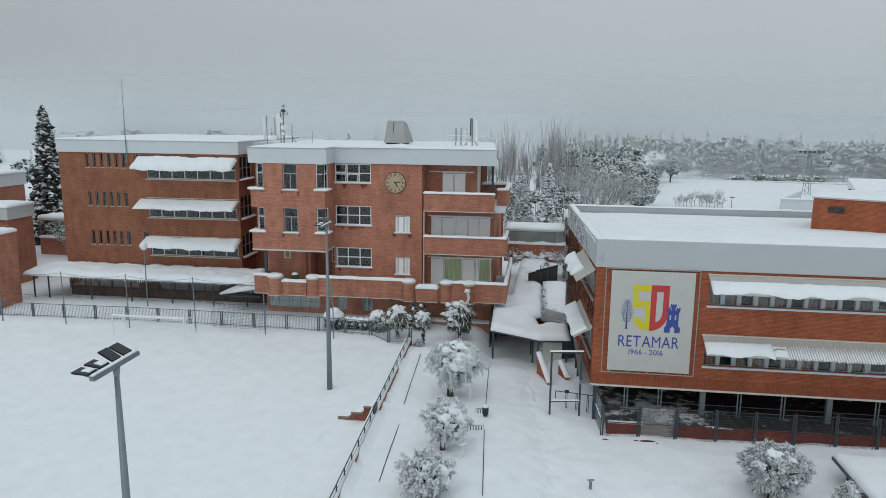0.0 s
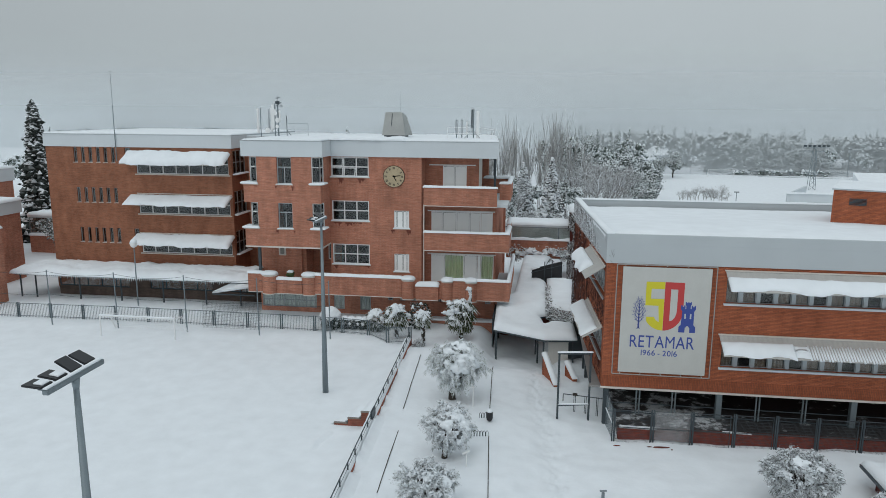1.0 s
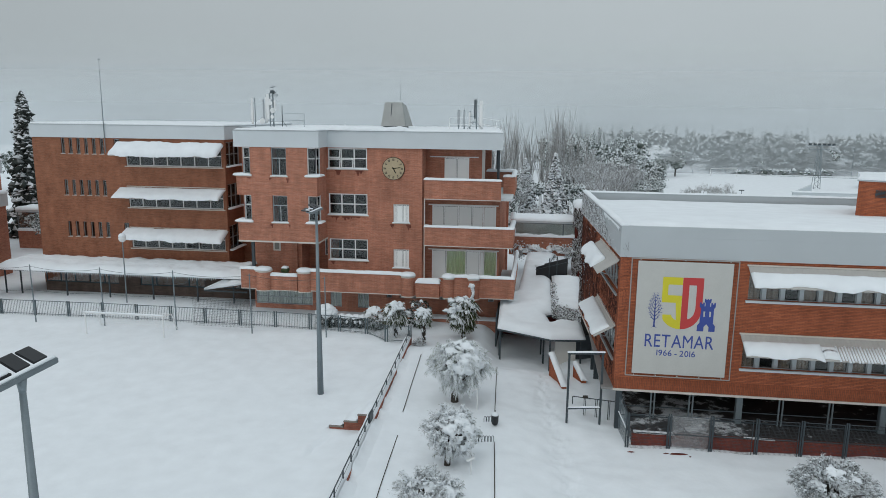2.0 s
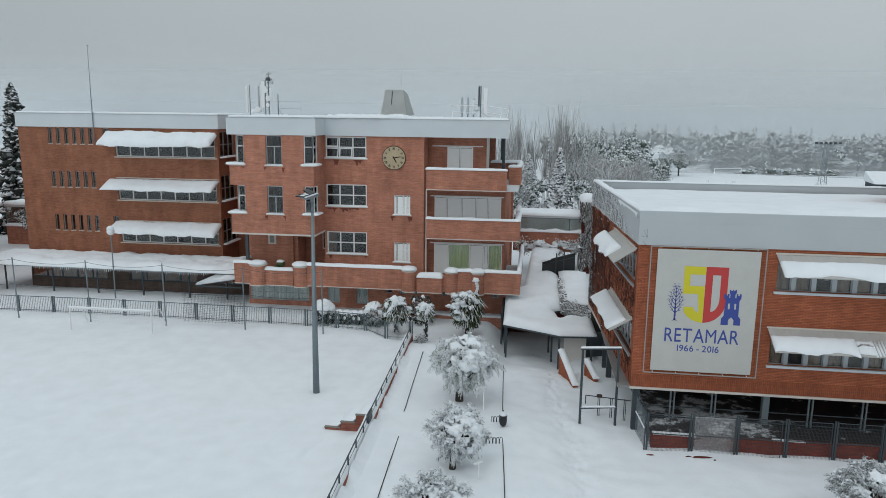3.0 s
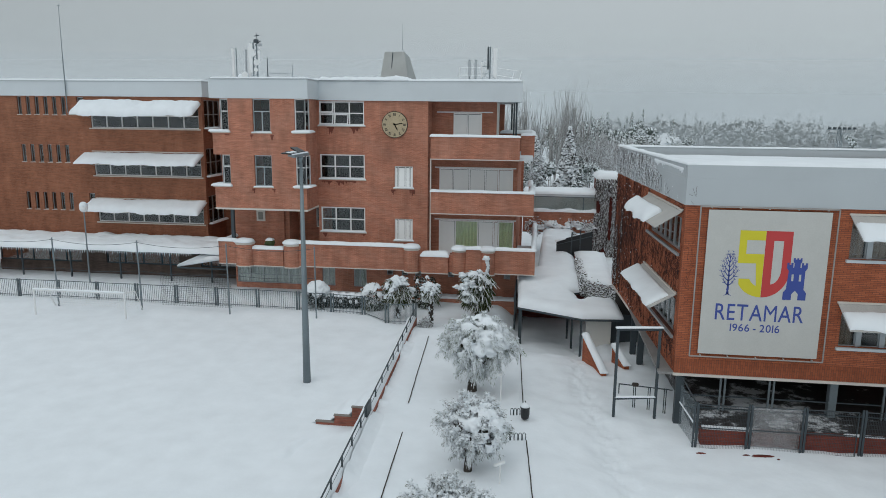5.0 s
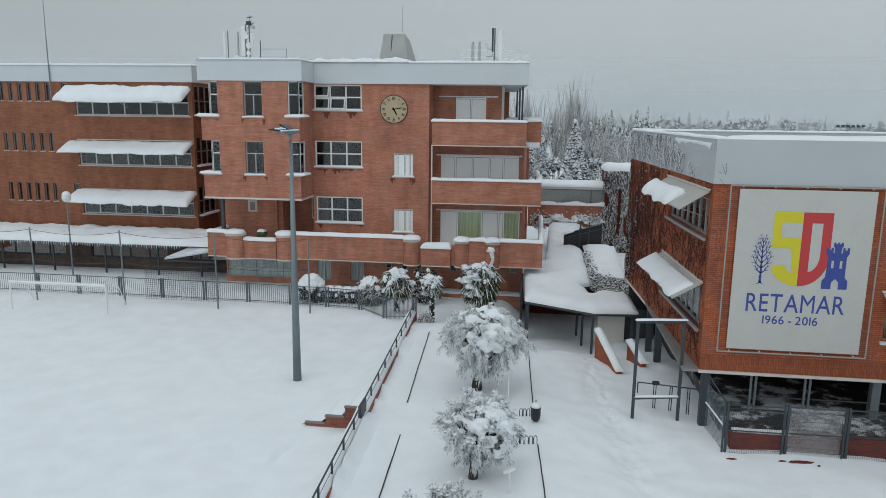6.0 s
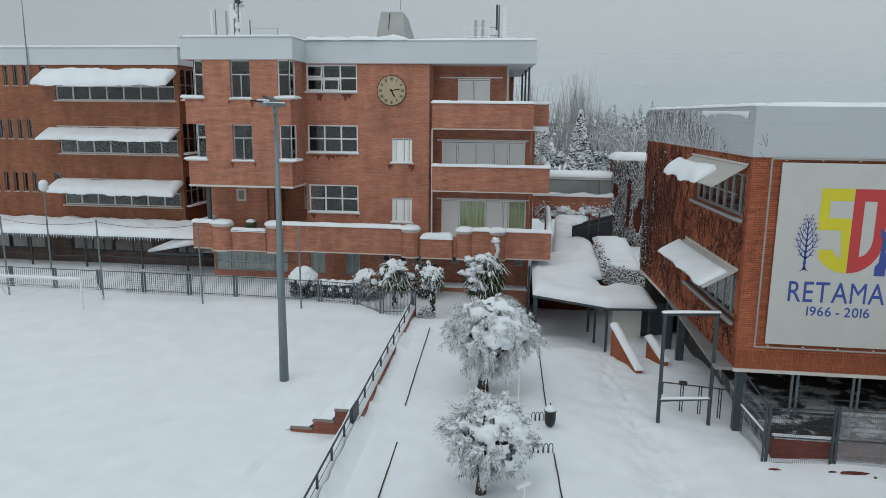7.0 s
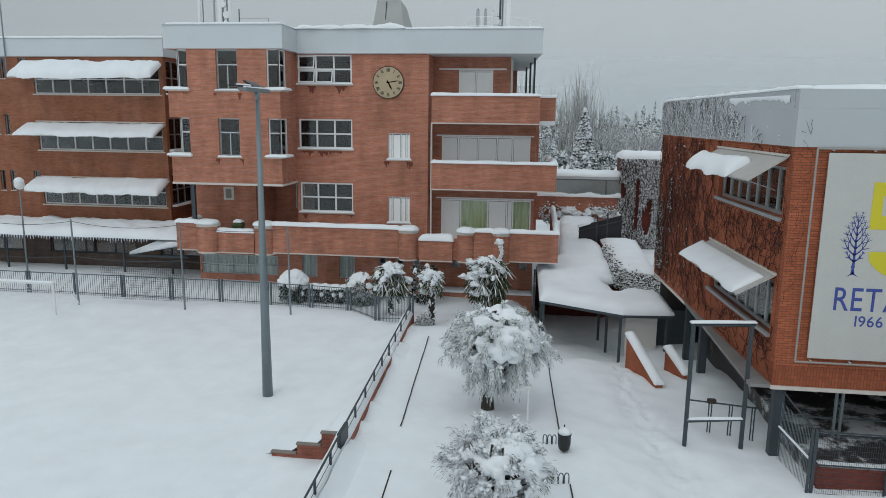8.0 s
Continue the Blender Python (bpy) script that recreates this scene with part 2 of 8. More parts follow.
def wall(bm, x0, x1, z0, z1, front, back, holes=()):
    """A wall along x with thickness from front to back, and openings (x0, x1, z0, z1) through it."""
    xs = sorted({x0, x1, *(min(max(h[k], x0), x1) for h in holes for k in (0, 1))})
    zs = sorted({z0, z1, *(min(max(h[k], z0), z1) for h in holes for k in (2, 3))})
    nx, nz = len(xs) - 1, len(zs) - 1

    def solid(i, j):
        if not (0 <= i < nx and 0 <= j < nz):
            return False
        cx, cz = (xs[i] + xs[i + 1]) / 2, (zs[j] + zs[j + 1]) / 2
        return not any(h[0] < cx < h[1] and h[2] < cz < h[3] for h in holes)

    vs = {}

    def v(i, j, y):
        if (i, j, y) not in vs:
            vs[i, j, y] = bm.verts.new((xs[i], y, zs[j]))
        return vs[i, j, y]

    for i in range(nx):
        for j in range(nz):
            if not solid(i, j):
                continue
            bm.faces.new((v(i, j, front), v(i + 1, j, front), v(i + 1, j + 1, front), v(i, j + 1, front)))
            bm.faces.new((v(i, j, back), v(i, j + 1, back), v(i + 1, j + 1, back), v(i + 1, j, back)))
            for di, dj, p, q in ((-1, 0, (i, j), (i, j + 1)), (1, 0, (i + 1, j + 1), (i + 1, j)), (0, -1, (i + 1, j), (i, j)), (0, 1, (i, j + 1), (i + 1, j + 1))):
                if not solid(i + di, j + dj):
                    bm.faces.new((v(*p, front), v(*q, front), v(*q, back), v(*p, back)))


def along_y(x, y):
    """Turns a wall built along x (front facing -y) so that it runs along +y with its front facing +x; its local origin goes to (x, y)."""
    return pose(x, y, 0, 0, 0, 90)


def facing_west(x, y, turn=0.0):
    """Turns a wall built along x so that local +x runs towards -y and its front faces -x."""
    return pose(x, y, 0, 0, 0, -90 + turn)


def window(parent, x0, x1, z0, z1, y, cols, rows, mat=WHITE, bar=0.07, depth=0.08, at=None, fill=(), sill=None, xs=None, zs=None, name="window"):
    """A window in a wall along x: the bars are the part, each pane and the sill are under it. fill: materials of blinds behind the panes, column by column."""
    xs = xs or [x0 + (x1 - x0) * i / cols for i in range(cols + 1)]
    zs = zs or [z0 + (z1 - z0) * i / rows for i in range(rows + 1)]
    bm = bmesh.new()
    hx = [(xs[i] + (bar if i == 0 else bar / 2), xs[i + 1] - (bar if i == len(xs) - 2 else bar / 2)) for i in range(len(xs) - 1)]
    hz = [(zs[j] + (bar if j == 0 else bar / 2), zs[j + 1] - (bar if j == len(zs) - 2 else bar / 2)) for j in range(len(zs) - 1)]
    wall(bm, x0, x1, z0, z1, y, y + depth, [(*p, *q) for p in hx for q in hz])
    win = part(name, bm, mat, parent, at=at)
    for i in range(len(xs) - 1):
        for j in range(len(zs) - 1):
            part("pane", boxes((xs[i] + bar / 2, xs[i + 1] - bar / 2, y + depth * 0.5, y + depth * 0.5 + 0.012, zs[j] + bar / 2, zs[j + 1] - bar / 2)), GLASS, win)
        if fill and fill[i % len(fill)] is not None:
            bm = bmesh.new()
            gap = bar / 2 + 0.022 if fill[i % len(fill)] is BLIND else 0.02
            pleat_sheet(bm, xs[i] + gap, xs[i + 1] - gap, y + depth * 0.5 - 0.008 if fill[i % len(fill)] is BLIND else y + depth + 0.04, zs[0], zs[-1] - (0.1 if fill[i % len(fill)] is BLIND else 0), *((0.3, 0.004) if fill[i % len(fill)] is BLIND else (0.11, 0.09)))
            part("blind" if fill[i % len(fill)] is BLIND else "curtain", bm, fill[i % len(fill)], win)
    if sill:
        part("sill_snow", snow_slab(x0 - 0.08, x1 + 0.08, y - sill, y + 0.02, z0 - 0.04, 0.06, lump=0.6, seed=x0 + z0), SNOW_CAP, win, "snow lying on the sill", smooth=True)
        part("sill", boxes((x0 - 0.1, x1 + 0.1, y - sill + 0.04, y + 0.03, z0 - 0.10, z0 - 0.035)), CONC_EDGE, win)
    return win


def pleat_sheet(bm, x0, x1, y, z0, z1, step=0.09, deep=0.018):
    n = max(4, int((x1 - x0) / step))
    top, bot = [], []
    for i in range(n + 1):
        x = x0 + (x1 - x0) * i / n
        d = deep * (i % 2)
        top.append(bm.verts.new((x, y + d, z1)))
        bot.append(bm.verts.new((x, y + d, z0)))
    for i in range(n):
        bm.faces.new((bot[i], bot[i + 1], top[i + 1], top[i]))


def snow_slab(x0, x1, y0, y1, z, h, lump=0.25, r=None, wave=0.0, tilt=0.0, seed=0.0):
    """Snow lying on a flat thing: rounded edges, uneven top. wave: how far its -y edge hangs in and out; tilt: fall of z from y1 to y0."""
    r = r or min(h * 1.2, (y1 - y0) / 2, (x1 - x0) / 2)

    def stations(a, b):
        n = max(2, min(150 if wave else 90, int((b - a - 2 * r) / (0.1 if wave else max(0.22, h)))))
        e = [r * (1 - math.cos(k * math.pi / 8)) for k in range(4)]
        return [a + d for d in e] + [a + r + (b - a - 2 * r) * k / n for k in range(n + 1)] + [b - d for d in e[::-1]]

    xs, ys = stations(x0, x1), stations(y0, y1)
    bm = bmesh.new()
    top, low = [], []
    for x in xs:
        trow, lrow = [], []
        for y in ys:
            d = min(x - x0, x1 - x, y - y0, y1 - y)
            k = min(1.0, max(0.0, d) / r)
            hh = h * math.sqrt(max(0.0, 1 - (1 - k) ** 2))
            hh *= 1 + lump * noise.noise((x * 0.9 + seed, y * 0.9, z)) + 0.5 * lump * noise.noise((x * 3.1, y * 3.1 + seed, z))
            yy = y
            if wave:
                f = (y1 - y) / (y1 - y0)
                yy = y - wave * f * f * (noise.noise((x * 0.8 + seed, z, 3.3)) + 0.3 * noise.noise((x * 2.6, z + seed, 1.3)))
            fall = tilt * (y1 - yy) / (y1 - y0)
            trow.append(bm.verts.new((x, yy, z + 0.01 + hh - fall)))
            lrow.append(bm.verts.new((x, yy, z - fall)))
        top.append(trow)
        low.append(lrow)
    nx, ny = len(xs), len(ys)
    for i in range(nx - 1):
        for j in range(ny - 1):
            bm.faces.new((top[i][j], top[i + 1][j], top[i + 1][j + 1], top[i][j + 1]))
            bm.faces.new((low[i][j], low[i][j + 1], low[i + 1][j + 1], low[i + 1][j]))
    for i in range(nx - 1):
        bm.faces.new((low[i][0], low[i + 1][0], top[i + 1][0], top[i][0]))
        bm.faces.new((top[i][-1], top[i + 1][-1], low[i + 1][-1], low[i][-1]))
    for j in range(ny - 1):
        bm.faces.new((top[0][j], top[0][j + 1], low[0][j + 1], low[0][j]))
        bm.faces.new((low[-1][j], low[-1][j + 1], top[-1][j + 1], top[-1][j]))
    return bm


def prism(pts, z0, z1):
    """A slab over a plan outline; z0 and z1 may be functions of (x, y)."""
    bm = bmesh.new()
    lo = [bm.verts.new((x, y, z0(x, y))) for x, y in pts]
    hi = [bm.verts.new((x, y, z1(x, y))) for x, y in pts]
    for i in range(len(pts)):
        j = (i + 1) % len(pts)
        bm.faces.new((lo[i], lo[j], hi[j], hi[i]))
    bm.faces.new(hi)
    bm.faces.new(lo[::-1])
    return bm


def ease(a, b, v):
    k = min(1.0, max(0.0, (v - a) / (b - a)))
    return k * k * (3 - 2 * k)


# ---- ground: one sheet of snow ----
def rail_x(y):
    return -5.68 + (50 - y) * 0.036


def ground_z(x, y):
    """Height of the snow: the playing field at 0, the tree walk above it, the yard before the right-hand block a little lower."""
    e = x - rail_x(y)
    z = -0.16 * (1 - ease(-0.12, 0.12, e)) * (1 - ease(49.5, 52, y))
    if y < 52:
        up = 0.36 * ease(-0.12, 0.12, e) * (1 - ease(48.5, 51, y))
        up *= 1 - ease(1.8, 5.0, x)
        z += up
    z -= 0.12 * ease(51, 54, y) * (1 + 1.6 * ease(-9, -3, x)) * (1 - ease(80, 120, y))
    # bank of snow against the field side of the walk's wall, broken by the stair
    if e < 0.1:
        z += 0.62 * math.exp(-((e - 0.1) / 0.95) ** 2) * max(ease(38.4, 39.6, y) * (1 - ease(49.6, 51, y)), 0.8 * (1 - ease(35.8, 37.0, y)) * ease(19, 22, y)) * (1 - ease(-0.14, 0.1, e))
    z += 0.12 * math.exp(-((e - 0.7) / 0.6) ** 2) * ease(20, 26, y) * (1 - ease(47, 49, y))
    # the yard falls away towards the covered entrance
    z -= 1.17 * ease(44.6, 49.9, y) * ease(-1.3, 0.7, x) * (1 - 0.5 * ease(3.9, 5.4, x)) * (1 - ease(60, 72, y)) * (1 - ease(16, 30, x))
    amp = 0.03 + 0.12 * ease(-6, 2, x) * (1 - ease(52, 60, y))
    z += amp * (noise.noise((x * 0.35, y * 0.35, 0)) + 0.5 * noise.noise((x * 1.1, y * 1.1, 5)))
    # a curved crack in the crust of the field
    if 33.5 < y < 36.5 and -8.5 < x < -6.8:
        cx = -7.65 + 0.45 * ease(34.6, 36.1, y)
        z -= 0.13 * math.exp(-((x - cx) / 0.10) ** 2) * ease(33.8, 34.4, y) * (1 - ease(35.6, 36.1, y)) - 0.06 * math.exp(-((x - cx + 0.3) / 0.2) ** 2) * ease(33.8, 34.4, y) * (1 - ease(35.6, 36.1, y))
    # trodden path
    px = 3.9 + 0.5 * math.sin(y * 0.25)
    z -= 0.12 * math.exp(-((x - px) / 0.5) ** 2) * (0.4 + 1.6 * noise.noise((x * 4.1, y * 3.6, 2))) * ease(24, 30, y) * (1 - ease(56, 60, y))
    return z


def stations(*spans):
    out = []
    for a, b, step in spans:
        n = max(1, round((b - a) / step))
        out += [a + (b - a) * i / n for i in range(n)]
    return out + [spans[-1][1]]


gx = stations((-3000, -300, 900), (-300, -60, 40), (-60, -14, 0.9), (-14, -9, 0.5), (-9, -7, 0.13), (-7, -4.2, 0.14), (-4.2, 2, 0.3), (2, 5.4, 0.13), (5.4, 8, 0.3), (8, 24, 0.8), (24, 60, 4), (60, 300, 40), (300, 3000, 900))
gy = stations((-1500, -60, 480), (-60, 8, 8), (8, 22, 1.0), (22, 56, 0.2), (56, 72, 1.0), (72, 130, 6), (130, 300, 17), (300, 4000, 740))
gv = [(x, y, ground_z(x, y)) for y in gy for x in gx]
nxg = len(gx)
gf = [(j * nxg + i, j * nxg + i + 1, (j + 1) * nxg + i + 1, (j + 1) * nxg + i) for j in range(len(gy) - 1) for i in range(nxg - 1)]
ground = raw("ground", gv, gf, SNOW, None, "", True)
tagged(ground, "deep white snow over playing field, walk and yard", "ground", kind="structure")

# ---- main block with clock and balconies ----
main = empty("school_block", "brown-red brick school block with grey cornice and snowy balconies", "building", at=pose(0, 0, -0.65))
VY, CY, DY, BY = 55.65, 58.1, 55.6, 57.0
VL, VR = -20.2, -13.85
levels = ((11.66, 13.78), (8.10, 10.15))

# projecting volume, with its notched corner windows
bm = bmesh.new()
holes = []
for z0, z1 in levels:
    holes += [(VL - 1, -19.06, z0, z1), (-17.4, -16.2, z0, z1), (-14.57, VR + 1, z0, z1)]
wall(bm, VL, VR, 6.62, 13.80, VY, VY + 0.3, holes)
part("wall", bm, BRICK, main)
bm = bmesh.new()
wall(bm, 0.3, 2.45, 6.62, 13.80, 0, 0.3, [(-1, 0.95, z0, z1) for z0, z1 in levels])
part("wall", bm, BRICK, main, at=along_y(VR, VY))
bm = bmesh.new()
wall(bm, -16.0, -0.3, 6.62, 13.80, 0, 0.3, [(-1.2, 1, z0, z1) for z0, z1 in levels])
part("wall", bm, BRICK, main, at=facing_west(VL, VY))
part("soffit", boxes((VL - 0.03, VR + 0.03, VY - 0.03, 71.5, 6.50, 6.615)), CONC_EDGE, main, "pale concrete edge under the projecting storeys")
for z0, z1 in levels:
    zm = z0 + 0.62 * (z1 - z0)
    window(main, -17.4, -16.2, z0, z1, VY + 0.14, 1, 2, ALU, 0.07, zs=[z0, zm, z1], sill=0.24)
    part("glazing_bar", boxes((-16.83, -16.77, VY + 0.145, VY + 0.21, z0 + 0.05, zm)), ALU, main)
    window(main, -19.68, -19.06, z0, z1, VY + 0.14, 1, 2, WHITE, 0.07, zs=[z0, zm, z1])
    window(main, -1.2, 0.0, z0, z1, 0, 1, 2, WHITE, 0.07, zs=[z0, zm, z1], at=facing_west(-19.66, VY + 0.14))
    part("corner_sill", boxes((VL - 0.1, -18.95, VY - 0.12, VY + 1.2, z0 - 0.08, z0 - 0.01)), CONC_EDGE, main)
    part("sill_snow", snow_slab(VL - 0.2, -18.95, VY - 0.2, VY + 1.1, z0 - 0.01, 0.14), SNOW_CAP, main, "snow on the corner sill", smooth=True)
    window(main, -14.57, VR - 0.04, z0, z1, VY + 0.10, 1, 2, WHITE, 0.06, zs=[z0, zm, z1])
    window(main, 0.10, 0.95, z0, z1, 0.02, 1, 2, WHITE, 0.06, zs=[z0, zm, z1], at=along_y(VR, VY))
    part("corner_sill", boxes((-14.7, VR + 0.12, VY - 0.12, VY + 1.05, z0 - 0.08, z0 - 0.01)), CONC_EDGE, main)
    part("sill_snow", snow_slab(-14.75, VR + 0.35, VY - 0.22, VY + 1.0, z0 - 0.01, 0.14), SNOW_CAP, main, "snow on the corner sill", smooth=True)

# clock wall
bm = bmesh.new()
w3 = ((12.12, 13.70), (8.50, 10.15), (4.84, 6.53))
s1 = ((7.98, 9.42), (4.35, 5.83))
holes = [(-13.68, -10.55, a, b) for a, b in w3] + [(-8.48, -7.22, a, b) for a, b in s1]
wall(bm, VR, -6.2, 2.6, 13.76, CY, CY + 0.35, holes)
part("wall", bm, BRICK, main)
for k, (a, b) in enumerate(w3):
    win = window(main, -13.68, -10.55, a, b, CY + 0.06, 3, 2, WHITE, 0.085, sill=0.2)
    if k == 0:
        for i, j in ((0, 0), (0, 1), (1, 0)):
            x0, x1 = -13.68 + 1.043 * i + 0.05, -13.68 + 1.043 * (i + 1) - 0.05
            zt = a + 0.79 * (j + 1) - 0.06
            bm = boxes((x0, x1, 0, 0.05, -0.7, -0.63), (x0, x1, 0, 0.05, -0.06, 0), (x0, x0 + 0.06, 0.002, 0.048, -0.63, -0.06), (x1 - 0.06, x1, 0.002, 0.048, -0.63, -0.06))
            part("sash", bm, WHITE, main, "top-hung sash tilted open", at=pose(0, CY + 0.02, zt, -16))
for a, b in s1:
    window(main, -8.48, -7.22, a, b, CY + 0.08, 4, 1, WHITE, 0.06, fill=(BLIND,), sill=0.16, xs=[-8.48, -8.25, -7.75, -7.45, -7.22])

# cornice
part("cornice", boxes((VL - 0.1, VR + 0.22, VY - 0.06, 72, 13.80, 15.0)), CONCRETE, main)
def taper(bm):
    """The roof's east edge runs slightly inwards towards the back."""
    for v in bm.verts:
        v.co.x -= 0.078 * max(0.0, v.co.y - CY) * ease(-6, -0.6, v.co.x)
    return bm


part("cornice", taper(boxes((VR + 0.22, 0.0, CY - 0.2, 72, 13.75, 15.0))), CONCRETE, main)
part("cornice_cap", boxes((VL - 0.13, VR + 0.25, VY - 0.09, 72.03, 15.0, 15.05)), ALU, main)
part("cornice_cap", taper(boxes((VR + 0.252, 0.03, CY - 0.23, 72.03, 15.0, 15.05))), ALU, main)
part("roof_snow", taper(snow_slab(VL + 0.05, 0.0, CY - 0.1, 71.9, 15.05, 0.15, r=0.5)), SNOW_CAP, main, "snow on the flat roof", smooth=True)
part("roof_snow", snow_slab(VL + 0.02, VR + 0.1, VY + 0.0, CY + 0.3, 15.06, 0.10), SNOW_CAP, main, "snow on the flat roof", smooth=True)
part("roof_snow", snow_slab(-13.6, -7.5, CY - 0.35, CY + 2.4, 15.06, 0.22, lump=0.7, wave=0.4), SNOW_CAP, main, "drift hanging over the cornice", smooth=True)

# recess below the projecting volume
bm = bmesh.new()
wall(bm, VL, -16.4, 2.6, 6.5, CY, CY + 0.3)
part("wall", bm, BRICK, main)
bm = bmesh.new()
wall(bm, -16.4, VR, 2.6, 6.5, CY + 2.2, CY + 2.5, [(-14.75, -14.05, 4.7, 6.2)])
part("wall", bm, BRICK, main)
window(main, -14.75, -14.05, 4.7, 6.2, CY + 2.25, 1, 1, WHITE)
part("wall", boxes((-16.4, -16.1, CY + 0.3, CY + 2.2, 2.6, 6.5)), BRICK, main)
part("wall", boxes((VR, VR + 0.3, CY + 0.35, CY + 2.2, 2.6, 6.5)), BRICK, main)
plq = part("plaque", soft_box(-18.38, -17.75, CY - 0.05, CY - 0.003, 5.38, 6.15, 0.01), CONC_EDGE, main, "framed stone relief plaque")
part("relief", soft_box(-18.24, -17.89, CY - 0.085, CY - 0.05, 5.5, 6.03, 0.03), material("grey_relief", (0.25, 0.24, 0.22)), plq)
part("post", soft_box(-19.3, -19.08, VY + 0.2, VY + 0.42, 2.8, 6.5, 0.015), DARK, main, "dark steel post")

# bowed parapet of the first-floor terrace
PB, PT = 2.82, 4.33


def parapet(x0, x1, y0, y1, z0, z1, snow=0.2, label=""):
    p = part("parapet", boxes((x0, x1, y0, y1, z0, z1)), BRICK, main, label)
    part("edge", boxes((x0 - 0.005, x1 + 0.005, y0 - 0.03, y1, z0 - 0.06, z0 - 0.002)), CONC_EDGE, p, "pale slab edge")
    part("snow", snow_slab(x0 - 0.06, x1 + 0.06, y0 - 0.1, y1 + 0.1, z1 + 0.002, snow, seed=x0), SNOW_CAP, p, "thick snow along the parapet", smooth=True)
    return p


def turret(x, r, zt=PT - 0.03):
    bm = bmesh.new()
    ring = [(x + r * math.cos(a), DY + 0.12 + r * 0.75 * math.sin(a)) for a in [math.pi + math.pi * k / 14 for k in range(15)]]
    ring += [(x + r, DY + 0.5), (x - r, DY + 0.5)]
    lo = [bm.verts.new((*p, PB - 0.1)) for p in ring]
    hi = [bm.verts.new((*p, zt)) for p in ring]
    for i in range(len(ring)):
        j = (i + 1) % len(ring)
        bm.faces.new((lo[i], lo[j], hi[j], hi[i]))
    bm.faces.new(hi)
    bm.faces.new(lo[::-1])
    p = part("turret", bm, BRICK, main, "rounded brick bay of the parapet")
    for s0, z0, z1 in ((1.03, zt - 0.14, zt + 0.02), (1.03, PB - 0.16, PB - 0.08)):
        bm = bmesh.new()
        lo = [bm.verts.new((x + (q[0] - x) * s0, DY + 0.12 + (q[1] - DY - 0.12) * 1.05, z0)) for q in ring]
        hi = [bm.verts.new((x + (q[0] - x) * s0, DY + 0.12 + (q[1] - DY - 0.12) * 1.05, z1)) for q in ring]
        for i in range(len(ring)):
            j = (i + 1) % len(ring)
            bm.faces.new((lo[i], lo[j], hi[j], hi[i]))
        bm.faces.new(hi)
        bm.faces.new(lo[::-1])
        part("rim", bm, CONC_EDGE, p, "pale rim")
    bm = bmesh.new()
    bmesh.ops.create_icosphere(bm, subdivisions=3, radius=1)
    for v in bm.verts:
        k = 1 + 0.12 * noise.noise(v.co * 1.7 + Vector((x, 0, 0)))
        sx, sy = (abs(v.co.x) ** 0.7) * math.copysign(1, v.co.x), (abs(v.co.y) ** 0.7) * math.copysign(1, v.co.y)
        v.co = (x + sx * (r + 0.07) * k, DY + 0.12 + sy * 0.52 * k, zt + 0.02 + max(-0.005, v.co.z * 0.25 * k))
    part("snow", bm, SNOW_CAP, p, "round snow cap", smooth=True)


for x0, x1 in ((-20.15, -18.9), (-14.5, -7.38), (-3.3, -2.28), (-1.4, 1.17)):
    parapet(x0, x1, DY, DY + 0.28, PB, PT)
parapet(-17.78, -15.64, DY + 0.1, DY + 0.4, PB - 0.1, 3.84, 0.24, "lower brick panel of the parapet")
parapet(-6.22, -4.43, DY - 0.12, DY + 0.45, PB - 0.1, 3.80, 0.34, "projecting brick box of the parapet")
for x0, x1 in ((-6.4, -6.222), (-4.428, -4.2)):
    part("parapet", boxes((x0, x1, DY + 0.1, DY + 0.4, PB - 0.05, 3.9)), BRICK, main)
for x, r in ((-18.36, 0.6), (-15.03, 0.55), (-6.88, 0.51), (-3.74, 0.46), (-1.84, 0.46)):
    turret(x, r)
part("terrace_floor", boxes((-20.1, 1.12, DY + 0.28, CY, 2.70, 2.78), (-20.1, 1.12, CY, 66, 2.55, 2.78)), CONCRETE, main)
part("terrace_snow", snow_slab(-20.0, 0.9, DY + 0.4, CY + 1.3, 2.79, 0.35, r=0.3), SNOW_CAP, main, smooth=True)
bm = bmesh.new()
wall(bm, 0.28, 10.4, PB, PT, 0, 0.25)
p = part("parapet", bm, BRICK, main, at=along_y(1.17, DY))
part("snow", snow_slab(0.9, 1.25, DY + 0.2, DY + 10.4, PT + 0.003, 0.24, lump=0.8), SNOW_CAP, main, "thick snow along the side parapet", smooth=True)
part("parapet", boxes((-20.15, -19.87, DY + 0.28, 61.6, PB, PT - 0.1)), BRICK, main)
part("snow", snow_slab(-20.2, -19.8, DY + 0.2, 61.6, PT - 0.097, 0.2), SNOW_CAP, main, smooth=True)

# balconies and recessed flats
part("wall", boxes((-6.5, -6.2, CY + 0.35, 60.3, 2.6, 13.75)), BRICK, main)
bm = bmesh.new()
wall(bm, -6.2, -0.2, 2.8, 10.0, 59.5, 59.8, [(-5.6, -0.5, 7.4, 9.26), (-5.6, -0.35, 3.3, 5.64)])
part("wall", bm, BRICK, main)
bm = bmesh.new()
wall(bm, -6.2, -1.75, 10.0, 13.75, 60.0, 60.3, [(-4.72, -2.75, 11.0, 13.0)])
part("wall", bm, BRICK, main)
bm = bmesh.new()
wall(bm, 0, 12, 2.8, 10.0, 0, 0.3)
part("wall", bm, BRICK, main, at=along_y(-0.2, 59.8))
bm = bmesh.new()
wall(bm, 0, 3.3, 10.0, 13.75, 0, 0.3)
